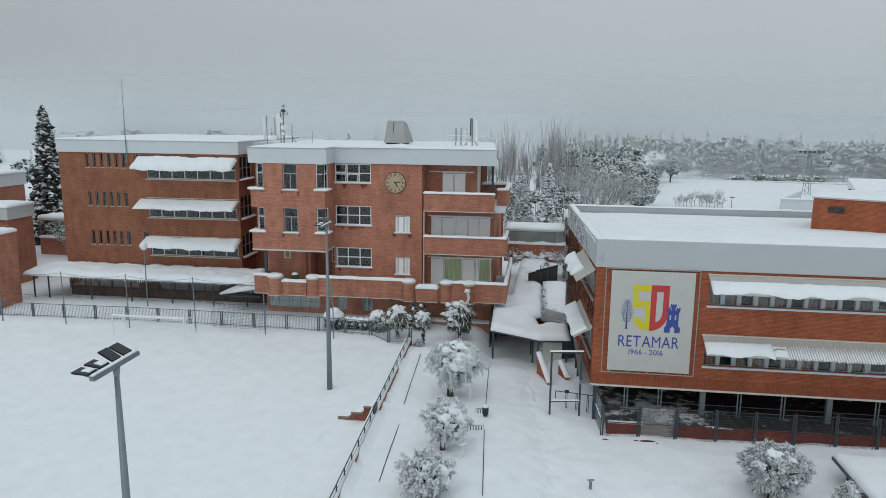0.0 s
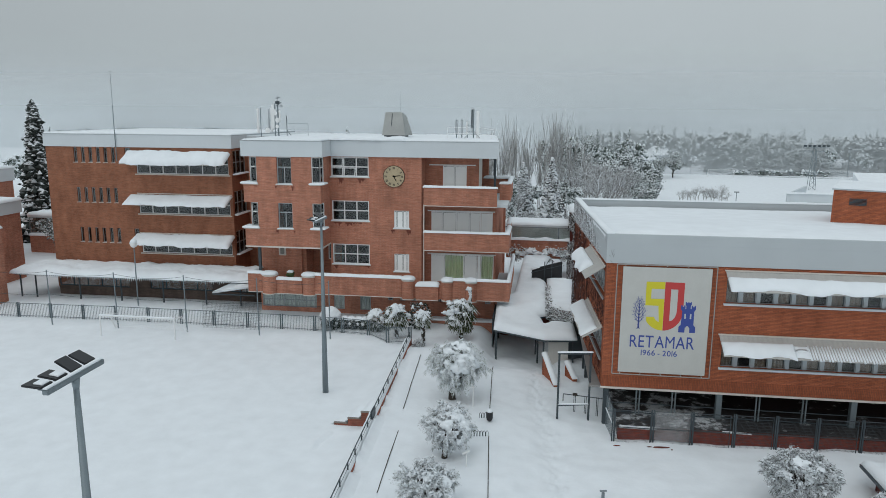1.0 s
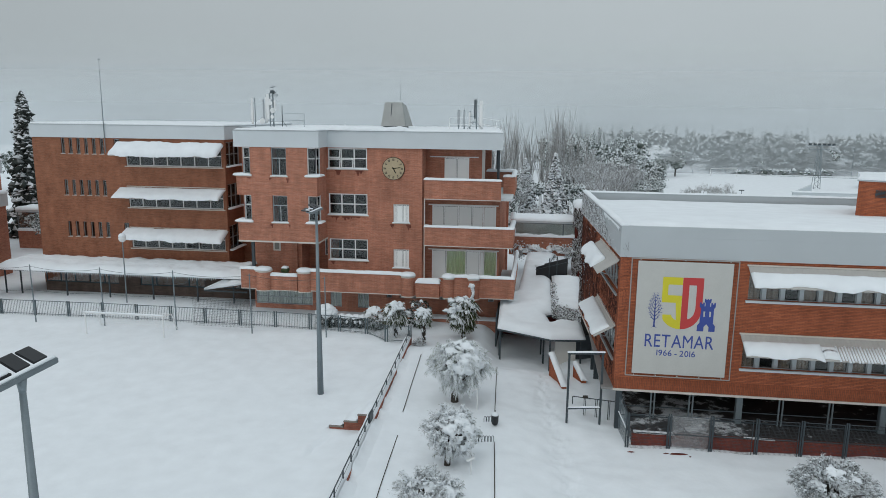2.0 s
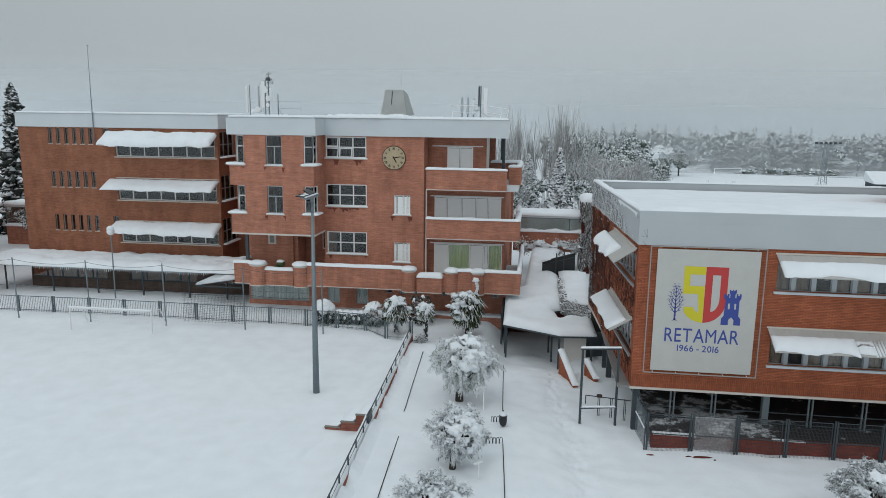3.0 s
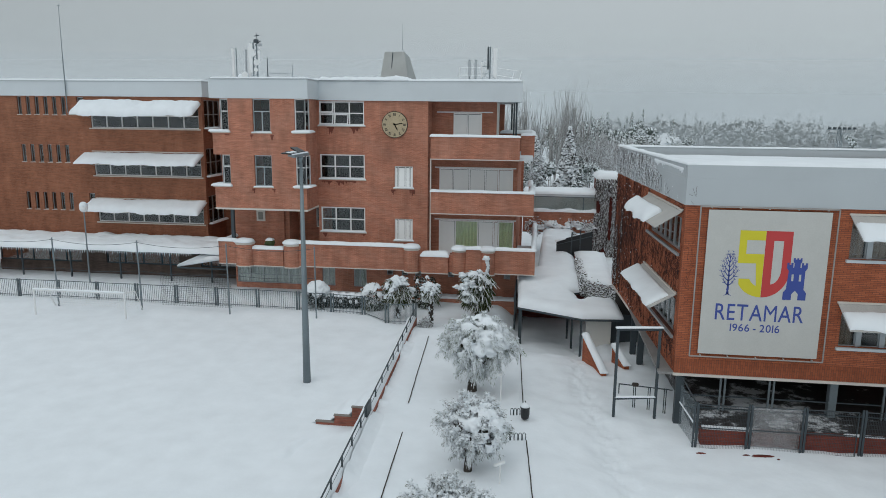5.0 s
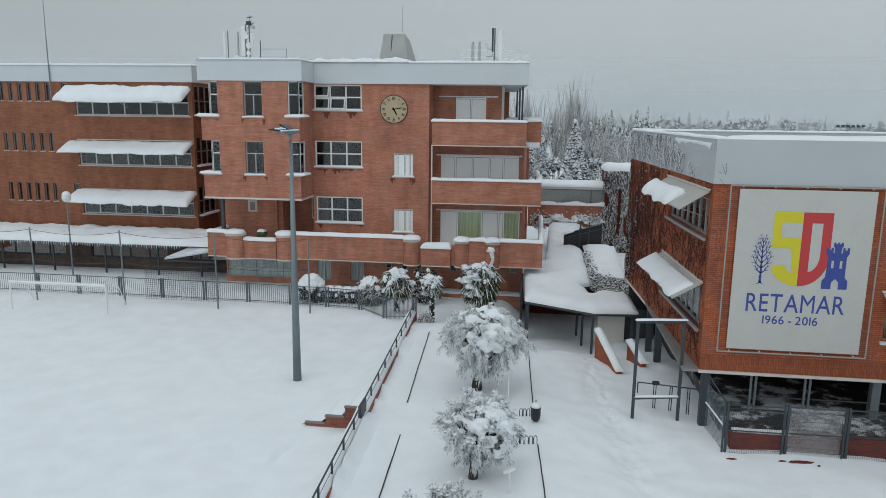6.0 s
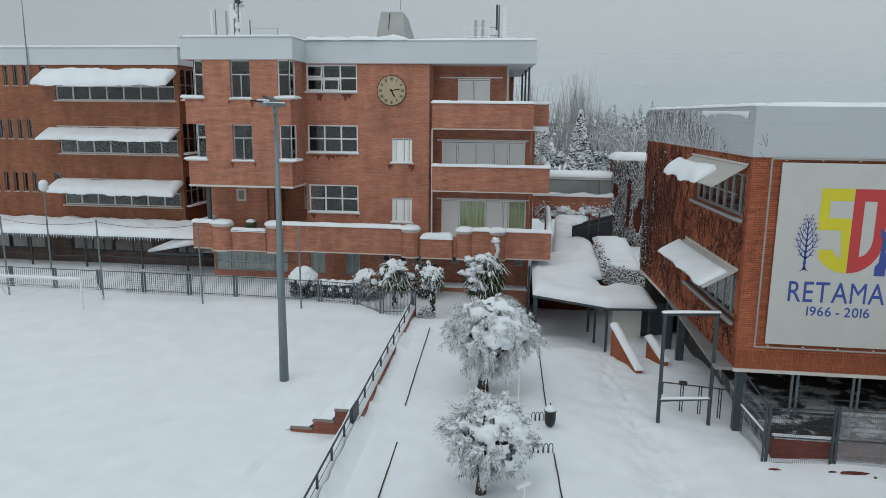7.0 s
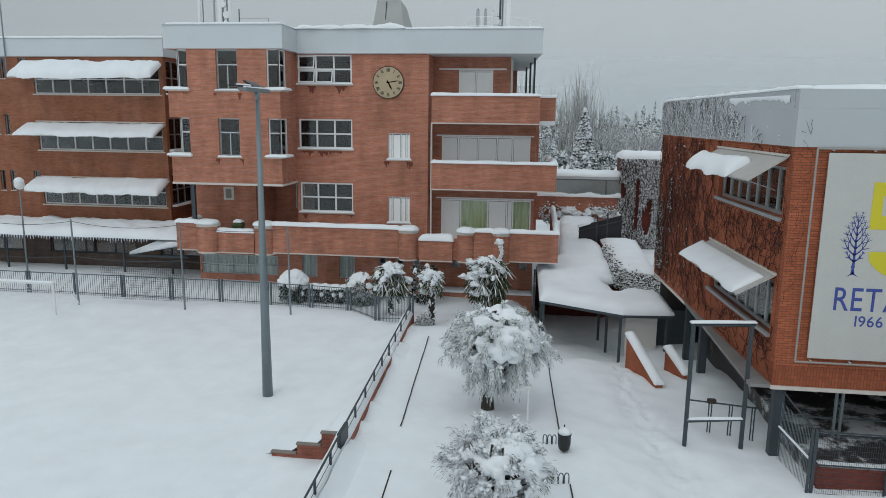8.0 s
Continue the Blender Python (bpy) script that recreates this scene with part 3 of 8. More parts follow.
part("wall", bm, PALE, main, at=along_y(-1.75, 60.3))
window(main, -5.6, -0.5, 7.4, 9.26, 59.54, 5, 1, PVC, 0.075, fill=(BLIND,), xs=[-5.6, -4.65, -3.5, -2.4, -1.5, -0.5])
window(main, -5.6, -0.35, 3.3, 5.64, 59.54, 5, 1, PVC, 0.075, fill=(BLIND, GREEN_CUR, BLIND, BLIND, GREEN_CUR), xs=[-5.6, -4.45, -2.85, -1.75, -1.4, -0.35])
window(main, -4.72, -2.75, 11.0, 13.0, 60.04, 2, 1, PVC, 0.07, fill=(BLIND,))
part("curtain_rail", boxes((-5.85, -2.0, 59.88, 59.996, 13.02, 13.10)), WHITE, main)
part("lintel", boxes((-5.9, -0.3, 59.42, 59.498, 9.27, 9.35)), WHITE, main)
part("lintel", boxes((-5.9, -0.2, 59.42, 59.498, 5.66, 5.74)), WHITE, main)
part("downpipe", tubes(((-5.98, 57.95, 2.8), (-5.98, 57.95, 10.0), 0.05)), CONC_EDGE, main, "pale downpipe")
parapet(-5.85, -0.04, BY, BY + 0.25, 10.05, 11.47, 0.16)
part("slab", boxes((-5.85, 0.8, BY + 0.25, 66, 9.98, 10.18)), CONCRETE, main)
parapet(-5.83, 0.97, BY, BY + 0.25, 6.45, 7.86, 0.16)
part("slab", boxes((-5.83, 0.9, BY + 0.25, 66, 6.36, 6.58)), CONCRETE, main)
for zlo, zhi, xe, ys, ye in ((10.05, 11.52, 0.86, 60.6, 66.0), (6.45, 7.86, 0.97, BY + 0.25, 61.0), (6.45, 7.7, 0.8, 63.5, 67)):
    part("parapet", boxes((xe - 0.25, xe, ys, ye, zlo, zhi)), BRICK, main)
    part("snow", snow_slab(xe - 0.35, xe + 0.08, ys - 0.05, ye, zhi + 0.003, 0.2), SNOW_CAP, main, smooth=True)
part("parapet", boxes((-0.04, 0.61, 60.6, 60.85, 10.05, 11.5)), BRICK, main)
part("snow", snow_slab(-0.1, 0.7, 60.5, 60.95, 11.503, 0.2), SNOW_CAP, main, smooth=True)
part("parapet", boxes((-1.7, 0.61, 65.75, 66.0, 10.05, 11.5)), BRICK, main)
part("snow", snow_slab(-1.8, 0.9, 65.6, 66.1, 11.503, 0.25), SNOW_CAP, main, smooth=True)
for x, y in ((-0.42, 60.5), (-0.70, 64.1), (-1.02, 68.3)):
    part("post", boxes((x - 0.06, x + 0.06, y, y + 0.12, 10.18, 13.748)), DARK, main, "dark steel post")

# ground floor below the terrace
bm = bmesh.new()
gfw = [(-20.0, -15.2, 0.9, 2.1, 5), (-13.7, -12.76, 0.9, 2.3, 2), (-11.43, -10.5, 0.9, 2.35, 2)] + [(x, x + 0.45, 1.85, 2.3, 1) for x in (-9.05, -8.0, -7.05, -4.75, -3.6, -0.9)]
wall(bm, -20.1, -0.15, -0.3, 2.55, CY, CY + 0.3, [g[:4] for g in gfw])
part("wall", bm, BRICK, main, "shaded ground-floor brick wall")
for x0, x1, z0, z1, n in gfw:
    window(main, x0, x1, z0, z1, CY + 0.08, n, 1 if n < 5 else 2, ALU, 0.06, fill=(CURTAIN,) if n > 1 else ())
part("plinth", boxes((-9.8, -0.1, CY - 1.1, CY, -0.3, 0.62)), BRICK, main)
part("snow", snow_slab(-9.8, -0.1, CY - 1.15, CY - 0.3, 0.622, 0.1, lump=0.8), SNOW_CAP, main, smooth=True)

# rest of the body
part("wall", boxes((VL, -1.75, 71.6, 72.0, -0.3, 13.745)), BRICK, main)
part("wall", boxes((-1.748, 0.0, 71.6, 72.0, -0.3, 10.0)), BRICK, main)
part("wall", boxes((-20.1, -19.8, CY + 0.3, 71.6, -0.3, 6.5)), BRICK, main)
part("wall", boxes((-0.45, -0.15, CY + 0.3, 71.6, -0.3, 2.55)), BRICK, main)
# dark backing behind the panes, coloured as unlit rooms
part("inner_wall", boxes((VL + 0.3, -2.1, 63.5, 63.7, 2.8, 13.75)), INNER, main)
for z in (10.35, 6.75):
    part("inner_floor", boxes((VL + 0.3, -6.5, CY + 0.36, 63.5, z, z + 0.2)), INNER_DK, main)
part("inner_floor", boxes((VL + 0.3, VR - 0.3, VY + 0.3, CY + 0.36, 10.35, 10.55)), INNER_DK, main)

# wet stains under the sills
WET = brick_material("wet_brick", (0.22, 0.065, 0.045), (0.18, 0.052, 0.036), (0.17, 0.08, 0.06))


def stain(x, z, w, h, y, seed):
    """An irregular wet patch that runs down from a sill, a film on the brick."""
    rnd = random.Random(seed)
    n = 9
    top = [(x - w / 2 + w * i / n, z - 0.02 * rnd.random()) for i in range(n + 1)]
    low = [(x - w / 2 + w * i / n, z - h * (0.15 + 0.85 * rnd.random() ** 1.6) * (1 - 0.7 * abs(2 * i / n - 1))) for i in range(n + 1)]
    bm = bmesh.new()
    a = [bm.verts.new((p, y - 0.004, q)) for p, q in top]
    b = [bm.verts.new((p, y - 0.004, q)) for p, q in low]
    for i in range(n):
        bm.faces.new((a[i], b[i], b[i + 1], a[i + 1]))
    part("stain", bm, WET, main, "dark wet stain on the brick")


for k, (x, z, w, h) in enumerate(((-12.9, 12.0, 0.5, 0.9), (-11.2, 12.0, 0.7, 0.6), (-13.2, 8.35, 0.7, 0.5), (-12.3, 8.35, 0.6, 0.7), (-11.6, 8.35, 0.9, 0.35), (-8.55, 7.85, 0.35, 0.5), (-7.25, 7.85, 0.4, 0.75), (-13.4, 4.7, 0.4, 0.4), (-10.7, 4.7, 0.4, 0.3))):
    stain(x, z, w, h, CY, 300 + k)
for k, (x, z, w, h) in enumerate(((-17.5, 11.5, 0.25, 0.5), (-16.1, 11.5, 0.25, 0.6), (-17.5, 7.95, 0.25, 0.45), (-16.1, 7.95, 0.25, 0.5), (-19.2, 11.5, 0.3, 0.3))):
    stain(x, z, w, h, VY, 330 + k)

# clock
clock = empty("wall_clock", "round stone wall clock with black roman numerals and pointers", "clock", at=pose(0, 0, -0.65))
CX, CZ = -8.45, 12.2
bm = bmesh.new()
bmesh.ops.create_cone(bm, cap_ends=True, segments=48, radius1=0.86, radius2=0.86, depth=0.09, matrix=pose(CX, CY - 0.045, CZ, 90))
part("dial", bm, material("sandstone_dial", (0.45, 0.37, 0.245), 0.9, vary=0.15, fine=12), clock)
bm = bmesh.new()
for k in range(48):
    a, b = math.tau * k / 48, math.tau * (k + 1) / 48
    v = [bm.verts.new((CX + r * math.cos(t), y, CZ + r * math.sin(t))) for r, y in ((0.845, CY - 0.1), (0.88, CY - 0.1), (0.88, CY), (0.845, CY)) for t in (a, b)]
    for i in range(4):
        j = (i + 1) % 4
        bm.faces.new((v[2 * i], v[2 * i + 1], v[2 * j + 1], v[2 * j]))
part("rim", bm, material("dark_bronze", (0.06, 0.05, 0.04), 0.5, 0.5), clock)
strokes = {0: 4, 1: 1, 2: 2, 3: 3, 4: 3, 5: 2, 6: 3, 7: 4, 8: 4, 9: 3, 10: 2, 11: 3}
for k in range(12):
    bm = bmesh.new()
    n = strokes[k]
    for i in range(n):
        w = (i - (n - 1) / 2) * 0.05
        lean = 0.10 if (k >= 4 and i == n - 1) else 0
        vs = [bm.verts.new(c) for c in ((w - 0.013 - lean * 0.3, -0.012, 0.58), (w + 0.013 - lean * 0.3, -0.012, 0.58), (w + 0.013 + lean * 0.3, -0.012, 0.77), (w - 0.013 + lean * 0.3, -0.012, 0.77))]
        bm.faces.new(vs)
    part("numeral", bm, BLACK, clock, at=pose(CX, CY - 0.09, CZ) @ pose(0, 0, 0, 0, 30 * k, 0))
for ang, ln, w in ((80, 0.62, 0.022), (152, 0.46, 0.032)):
    bm = bmesh.new()
    vs = [bm.verts.new(c) for c in ((-w, -0.02, -0.12), (w, -0.02, -0.12), (w * 1.2, -0.02, ln * 0.7), (0, -0.02, ln), (-w * 1.2, -0.02, ln * 0.7))]
    bm.faces.new(vs)
    bmesh.ops.solidify(bm, geom=list(bm.faces), thickness=0.012)
    part("pointer", bm, BLACK, clock, at=pose(CX, CY - 0.09, CZ) @ pose(0, 0, 0, 0, ang, 0))

# ---- west wing ----
wing = empty("school_wing", "long brown-red brick school wing with slit windows and snow-laden awnings", "building", at=pose(0, 0, -0.84))
WY, WL, WR = 63.0, -42.65, -24.45
sills = (11.77, 8.06, 4.35)
slit_rows = ((12.75, 14.13), (9.02, 10.4), (5.22, 6.6))
bm = bmesh.new()
holes = [(-39.85 + 0.75 * i, -39.85 + 0.75 * i + 0.36, a, b) for a, b in slit_rows for i in range(6)]
holes += [(-33.7, -24.75, s, s + 1.75) for s in sills]
holes += [(-34.75, -34.2, 12.95, 14.1), (-34.35, -33.85, 5.3, 6.6)]
wall(bm, WL, WR, 0.2, 14.18, WY, WY + 0.3, holes)
part("wall", bm, BRICK_W, wing)
for a, b in slit_rows:
    for i in range(6):
        x = -39.85 + 0.75 * i
        window(wing, x, x + 0.36, a, b, WY + 0.12, 1, 1, ALU, 0.035)
        part("sill", boxes((x - 0.04, x + 0.4, WY - 0.07, WY + 0.17, a - 0.05, a - 0.003)), CONC_EDGE, wing)
window(wing, -34.75, -34.2, 12.95, 14.1, WY + 0.14, 1, 1, ALU, 0.05)
window(wing, -34.35, -33.85, 5.3, 6.6, WY + 0.14, 1, 1, ALU, 0.05)
bm = bmesh.new()
wall(bm, 0.3, 3.3, 0.2, 14.18, 0, 0.3, [(0.35, 3.2, s, s + 2.2) for s in sills])
part("wall", bm, BRICK_W, wing, at=along_y(WR, WY))
for s in sills:
    window(wing, -33.7, -24.75, s, s + 1.75, WY + 0.12, 7, 2, WHITE, 0.08, zs=[s, s + 0.95, s + 1.75])
    window(wing, 0.35, 3.2, s, s + 2.2, 0.1, 3, 2, ALU, 0.06, at=along_y(WR, WY))
    part("sill", boxes((-33.8, -24.6, WY - 0.08, WY + 0.1, s - 0.1, s - 0.01)), CONC_EDGE, wing)
    part("sill_snow", snow_slab(WR - 0.05, WR + 0.32, WY + 0.2, WY + 3.2, s + 0.0, 0.15), SNOW_CAP, wing, smooth=True)
    part("lintel", boxes((-33.75, -24.5, WY - 0.1, WY - 0.003, s + 1.86, s + 1.93)), CONC_EDGE, wing)
# added dark lining, so the side panes look onto shade instead of brick
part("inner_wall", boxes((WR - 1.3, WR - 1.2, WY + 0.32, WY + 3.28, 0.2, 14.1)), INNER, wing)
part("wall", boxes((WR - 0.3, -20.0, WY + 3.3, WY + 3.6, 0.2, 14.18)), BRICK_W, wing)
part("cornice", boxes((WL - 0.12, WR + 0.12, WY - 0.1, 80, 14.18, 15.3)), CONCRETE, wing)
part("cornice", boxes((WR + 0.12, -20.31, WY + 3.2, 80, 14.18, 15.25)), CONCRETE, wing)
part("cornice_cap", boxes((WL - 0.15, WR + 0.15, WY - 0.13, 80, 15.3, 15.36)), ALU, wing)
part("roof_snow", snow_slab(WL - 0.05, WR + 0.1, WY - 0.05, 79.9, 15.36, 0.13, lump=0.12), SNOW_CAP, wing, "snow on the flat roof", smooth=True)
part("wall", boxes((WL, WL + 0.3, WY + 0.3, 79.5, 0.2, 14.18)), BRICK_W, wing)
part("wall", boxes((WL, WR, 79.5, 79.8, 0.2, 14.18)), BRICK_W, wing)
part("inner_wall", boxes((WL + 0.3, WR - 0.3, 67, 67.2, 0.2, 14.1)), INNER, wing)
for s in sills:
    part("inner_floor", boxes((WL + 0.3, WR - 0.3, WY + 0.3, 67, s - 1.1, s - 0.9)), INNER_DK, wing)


def awning(parent, x0, x1, y, ztop, out, drop, at=None, snow=(0.3,), spans=None, wave=0.25):
    """A slatted sun awning that leans out from the wall, with the snow that lies on it."""
    bm = bmesh.new()
    n = max(8, int((x1 - x0) / 0.12))
    rows = []
    for i in range(n + 1):
        x = x0 + (x1 - x0) * i / n
        d = 0.02 * (i % 2)
        rows.append([bm.verts.new(c) for c in ((x, y - 0.02, ztop + d), (x, y - out, ztop - drop + d), (x, y - out, ztop - drop - 0.05 + d), (x, y - 0.02, ztop - 0.05 + d))])
    for i in range(n):
        for k in range(4):
            j = (k + 1) % 4
            bm.faces.new((rows[i][k], rows[i + 1][k], rows[i + 1][j], rows[i][j]))
    bm.faces.new(rows[0])
    bm.faces.new(rows[-1][::-1])
    a = part("awning", bm, AWNING, parent, "slatted awning under snow", at=at)
    part("rail", boxes((x0 - 0.05, x1 + 0.05, y - 0.08, y - 0.003, ztop + 0.0, ztop + 0.07)), CONC_EDGE, a)
    for (s0, s1, f0, f1, h) in (spans or [(x0, x1, 0.0, 1.05, snow[0])]):
        ya, yb = y - out * f1, y - max(0.04, out * f0)
        fall = drop * (f1 - f0)
        part("snow", snow_slab(s0, s1, ya, yb, ztop - drop * f0 + 0.02, h, lump=0.3, wave=wave, tilt=fall, seed=s0 + ztop, r=0.34), SNOW_CAP, a, "thick snow sliding off the awning", smooth=True)
    for k in range(3):
        x = x0 + (x1 - x0) * (0.12 + 0.38 * k)
        part("arm", tubes(((x, y - 0.02, ztop - drop * 1.5), (x, y - out * 0.9, ztop - drop - 0.03), 0.02), n=6), ALU, a)
    return a


awning(wing, -34.4, -24.55, WY, 13.62, 1.5, 0.85, spans=[(-34.45, -24.5, 0.06, 1.08, 0.46)], wave=0.45)
awning(wing, -34.3, -24.5, WY, 9.78, 1.5, 0.72, spans=[(-34.4, -24.5, 0.08, 1.06, 0.24)], wave=0.22)
awning(wing, -34.0, -24.45, WY, 6.08, 1.5, 0.72, spans=[(-34.05, -24.4, 0.08, 1.07, 0.34)], wave=0.35)

# ---- right-hand block with the banner ----
block = empty("banner_block", "orange-red brick school block on columns with a grey cornice", "building")
RY, RX, RB, RC, RT, RE = 38.88, 6.81, 2.2, 8.99, 10.52, 42.0
bm = bmesh.new()
wall(bm, RX, RE, RB + 0.62, RC, RY, RY + 0.3, [(12.87, 40, 7.08, 8.65), (12.87, 40, 3.62, 5.25)])
part("wall", bm, BRICK_R, block)
part("wall", boxes((RX, RE, RY, RY + 0.3, RB, RB + 0.62)), BRICK_UP, block, "upright bricks along the foot of the wall")
part("edge", boxes((RX - 0.04, RE, RY - 0.05, RY + 0.3, RB - 0.11, RB - 0.002)), CONC_EDGE, block, "pale concrete edge")
WT = -3.37
west = facing_west(RX, RY, -WT)
WLEN = 15.3
bm = bmesh.new()
wall(bm, -WLEN, -0.3, RB, RC, 0, 0.3, [(-6.3, -0.5, 7.0, 8.4), (-6.4, -0.55, 3.6, 5.1)])
part("wall", bm, BRICK_R, block, "ivy-grown brick side wall", at=west)
part("edge", boxes((-WLEN, -0.1, -0.05, 0.3, RB - 0.112, RB - 0.004)), CONC_EDGE, block, at=west)
# cornice: a deep fascia round a sunken flat roof
cs = [(RX - 0.06, RY - 0.08), (RE, RY - 0.08), (RE, 54.2), (RX - 0.99, 54.2)]
part("cornice", prism(cs, lambda x, y: RC, lambda x, y: RT - 0.5), CONC_R, block)
part("parapet", boxes((RX - 0.06, RE, RY - 0.08, RY + 0.22, RT - 0.498, RT)), CONC_R, block, "grey roof parapet")
part("parapet", boxes((RX - 0.95, RE, 53.85, 54.2, RT - 0.498, RT)), CONC_R, block, "grey roof parapet")
bm = boxes((-15.3, -0.23, 0.0, 0.33, RT - 0.498, RT - 0.002))
for v in bm.verts:
    v.co.y -= 0.06
part("parapet", bm, CONC_R, block, "grey roof parapet", at=west)
part("parapet_snow", snow_slab(-15.3, 0.0, -0.1, 0.3, RT, 0.09, lump=0.5), SNOW_CAP, block, at=west, smooth=True)
part("parapet_snow", snow_slab(RX - 0.9, RE, 53.8, 54.25, RT + 0.002, 0.08, lump=0.5), SNOW_CAP, block, smooth=True)
bm = snow_slab(RX + 0.06, RE, RY - 0.06, 53.84, RT - 0.5, 0.62, r=0.5, lump=0.05)
for v in bm.verts:
    back = v.co.y - RY
    if v.co.z > RT - 0.4:
        fall = 0.52 * ease(1.5, 13.0, back) + 0.22 * (1 - ease(0.0, 2.4, v.co.x - RX - 0.06)) * ease(0.2, 2.0, back)
        v.co.z -= min(fall, 0.56) - 0.05 * noise.noise((v.co.x * 0.35, v.co.y * 0.35, 4))
    v.co.x -= 0.061 * back * (RE - v.co.x) / (RE - RX)
part("roof_snow", bm, SNOW_CAP, block, "smooth deep snow on the flat roof", smooth=True)
part("wall", boxes((RX - 0.9, RE, 53.9, 54.2, RB, RC)), BRICK_R, block)
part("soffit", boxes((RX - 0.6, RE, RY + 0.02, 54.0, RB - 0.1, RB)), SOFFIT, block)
# backing and floor in the same colour, darkened for room shade
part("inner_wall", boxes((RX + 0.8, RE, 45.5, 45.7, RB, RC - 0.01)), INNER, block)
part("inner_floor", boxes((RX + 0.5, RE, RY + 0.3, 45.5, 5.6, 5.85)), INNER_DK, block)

BROWN_CUR = material("brown_curtain", (0.34, 0.25, 0.2), 0.9, vary=0.2)
# window strips with broad pilasters
for zs0, zs1, seed in ((7.08, 8.65, 1), (3.62, 5.25, 2)):
    for i in range(10):
        x0 = 12.87 + 0.86 * i
        window(block, x0 + 0.0, x0 + 0.66, zs0, zs1, RY + 0.16, 1, 1, ALU, 0.03, fill=(BROWN_CUR if (i * 7 + seed) % 3 else None,))
        part("pilaster", boxes((x0 + 0.665, x0 + 0.855, RY + 0.10, RY + 0.26, zs0, zs1)), ALU, block)
    window(block, 21.47, 40, zs0, zs1, RY + 0.16, 20, 1, ALU, 0.12)
    part("sill", boxes((12.77, 40, RY - 0.12, RY + 0.1, zs0 - 0.12, zs0 - 0.01)), CONCRETE, block)
awning(block, 12.77, 30, RY, 8.76, 1.25, 0.75, spans=[(12.77, 30, 0.4, 1.04, 0.22)], wave=0.25)
awning(block, 12.7, 30, RY, 5.36, 1.25, 0.72, spans=[(12.7, 16.2, 0.4, 1.03, 0.22), (16.2, 16.9, 0.45, 0.98, 0.14)], wave=0.2)
bm = bmesh.new()
rng = random.Random(9)
for k in range(95):
    x = 16.9 + 0.137 * k
    f1 = 0.97 + 0.08 * rng.random() - (0.35 * (rng.random() < 0.25) if k > 38 else 0)
    f0 = 0.34 + 0.1 * rng.random() + (0.3 * rng.random() if k > 38 else 0)
    if f1 > f0 + 0.1:
        tube(bm, (x, RY - 1.25 * f0, 5.38 - 0.72 * f0), (x, RY - 1.25 * f1, 5.36 - 0.72 * f1), 0.045, 0.055, n=6)
tagged(part("ribbed_snow", bm, SNOW_CAP, block, "snow lying in ribs along the awning slats", smooth=True), kind="stuff")
for a, b, z0, z1 in ((-6.3, -0.5, 7.0, 8.4), (-6.4, -0.55, 3.6, 5.1)):
    window(block, a, b, z0, z1, 0.16, 7, 1, ALU, 0.1, at=west, fill=(BROWN_CUR,))
    part("sill", boxes((a - 0.12, b + 0.06, -0.10, 0.12, z0 - 0.12, z0 - 0.02)), ROOFING, block, at=west)
awning(block, -6.5, -0.36, 0, 8.7, 1.05, 0.66, at=west, spans=[(-6.6, -2.0, 0.42, 1.09, 0.26)], wave=0.22)
awning(block, -6.6, -0.44, 0, 5.33, 1.05, 0.58, at=west, spans=[(-6.68, -0.7, 0.24, 1.05, 0.15)], wave=0.12)

# roof box
rbox = empty("roof_plant_room", "brick plant room with a louvre standing on the flat roof", "roof structure")
turned = pose(20.48, 46.48, 0, 0, 0, -24.7)
part("wall", boxes((0, 8, 0, 5, RT - 0.4, 12.3)), BRICK_R, rbox, at=turned)
part("cap", boxes((-0.08, 8.1, -0.08, 5.1, 12.3, 12.38)), CONC_R, rbox, at=turned)
part("snow", snow_slab(-0.1, 8.1, -0.1, 5.1, 12.382, 0.12), SNOW_CAP, rbox, at=turned, smooth=True)
for k in range(6):
    part("slat", boxes((0.85, 1.75, -0.06, -0.003, 11.45 + 0.07 * k, 11.49 + 0.07 * k)), DARK, rbox, at=turned)

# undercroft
# paving tone carries the undercroft's shade; the pale patches are blown snow
blown_paving = material("shade_dark_paving_with_blown_snow", (0.028, 0.028, 0.03), 0.5)
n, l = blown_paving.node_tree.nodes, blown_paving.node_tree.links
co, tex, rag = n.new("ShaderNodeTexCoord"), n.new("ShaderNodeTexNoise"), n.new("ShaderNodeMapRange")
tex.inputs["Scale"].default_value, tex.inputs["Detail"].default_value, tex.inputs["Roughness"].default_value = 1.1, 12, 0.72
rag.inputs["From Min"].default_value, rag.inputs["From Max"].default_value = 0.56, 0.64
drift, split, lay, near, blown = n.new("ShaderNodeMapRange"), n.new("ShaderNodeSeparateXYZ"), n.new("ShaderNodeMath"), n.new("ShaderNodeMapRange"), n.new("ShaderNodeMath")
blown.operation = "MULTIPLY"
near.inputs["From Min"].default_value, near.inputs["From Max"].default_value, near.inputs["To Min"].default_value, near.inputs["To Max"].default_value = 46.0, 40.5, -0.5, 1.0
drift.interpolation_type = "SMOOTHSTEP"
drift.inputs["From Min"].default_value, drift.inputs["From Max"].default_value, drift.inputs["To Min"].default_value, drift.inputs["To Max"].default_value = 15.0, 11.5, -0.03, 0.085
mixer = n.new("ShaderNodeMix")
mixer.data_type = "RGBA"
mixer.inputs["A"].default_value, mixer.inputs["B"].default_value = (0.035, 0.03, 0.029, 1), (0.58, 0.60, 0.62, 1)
l.new(co.outputs["Object"], tex.inputs["Vector"])
l.new(co.outputs["Object"], split.inputs[0])
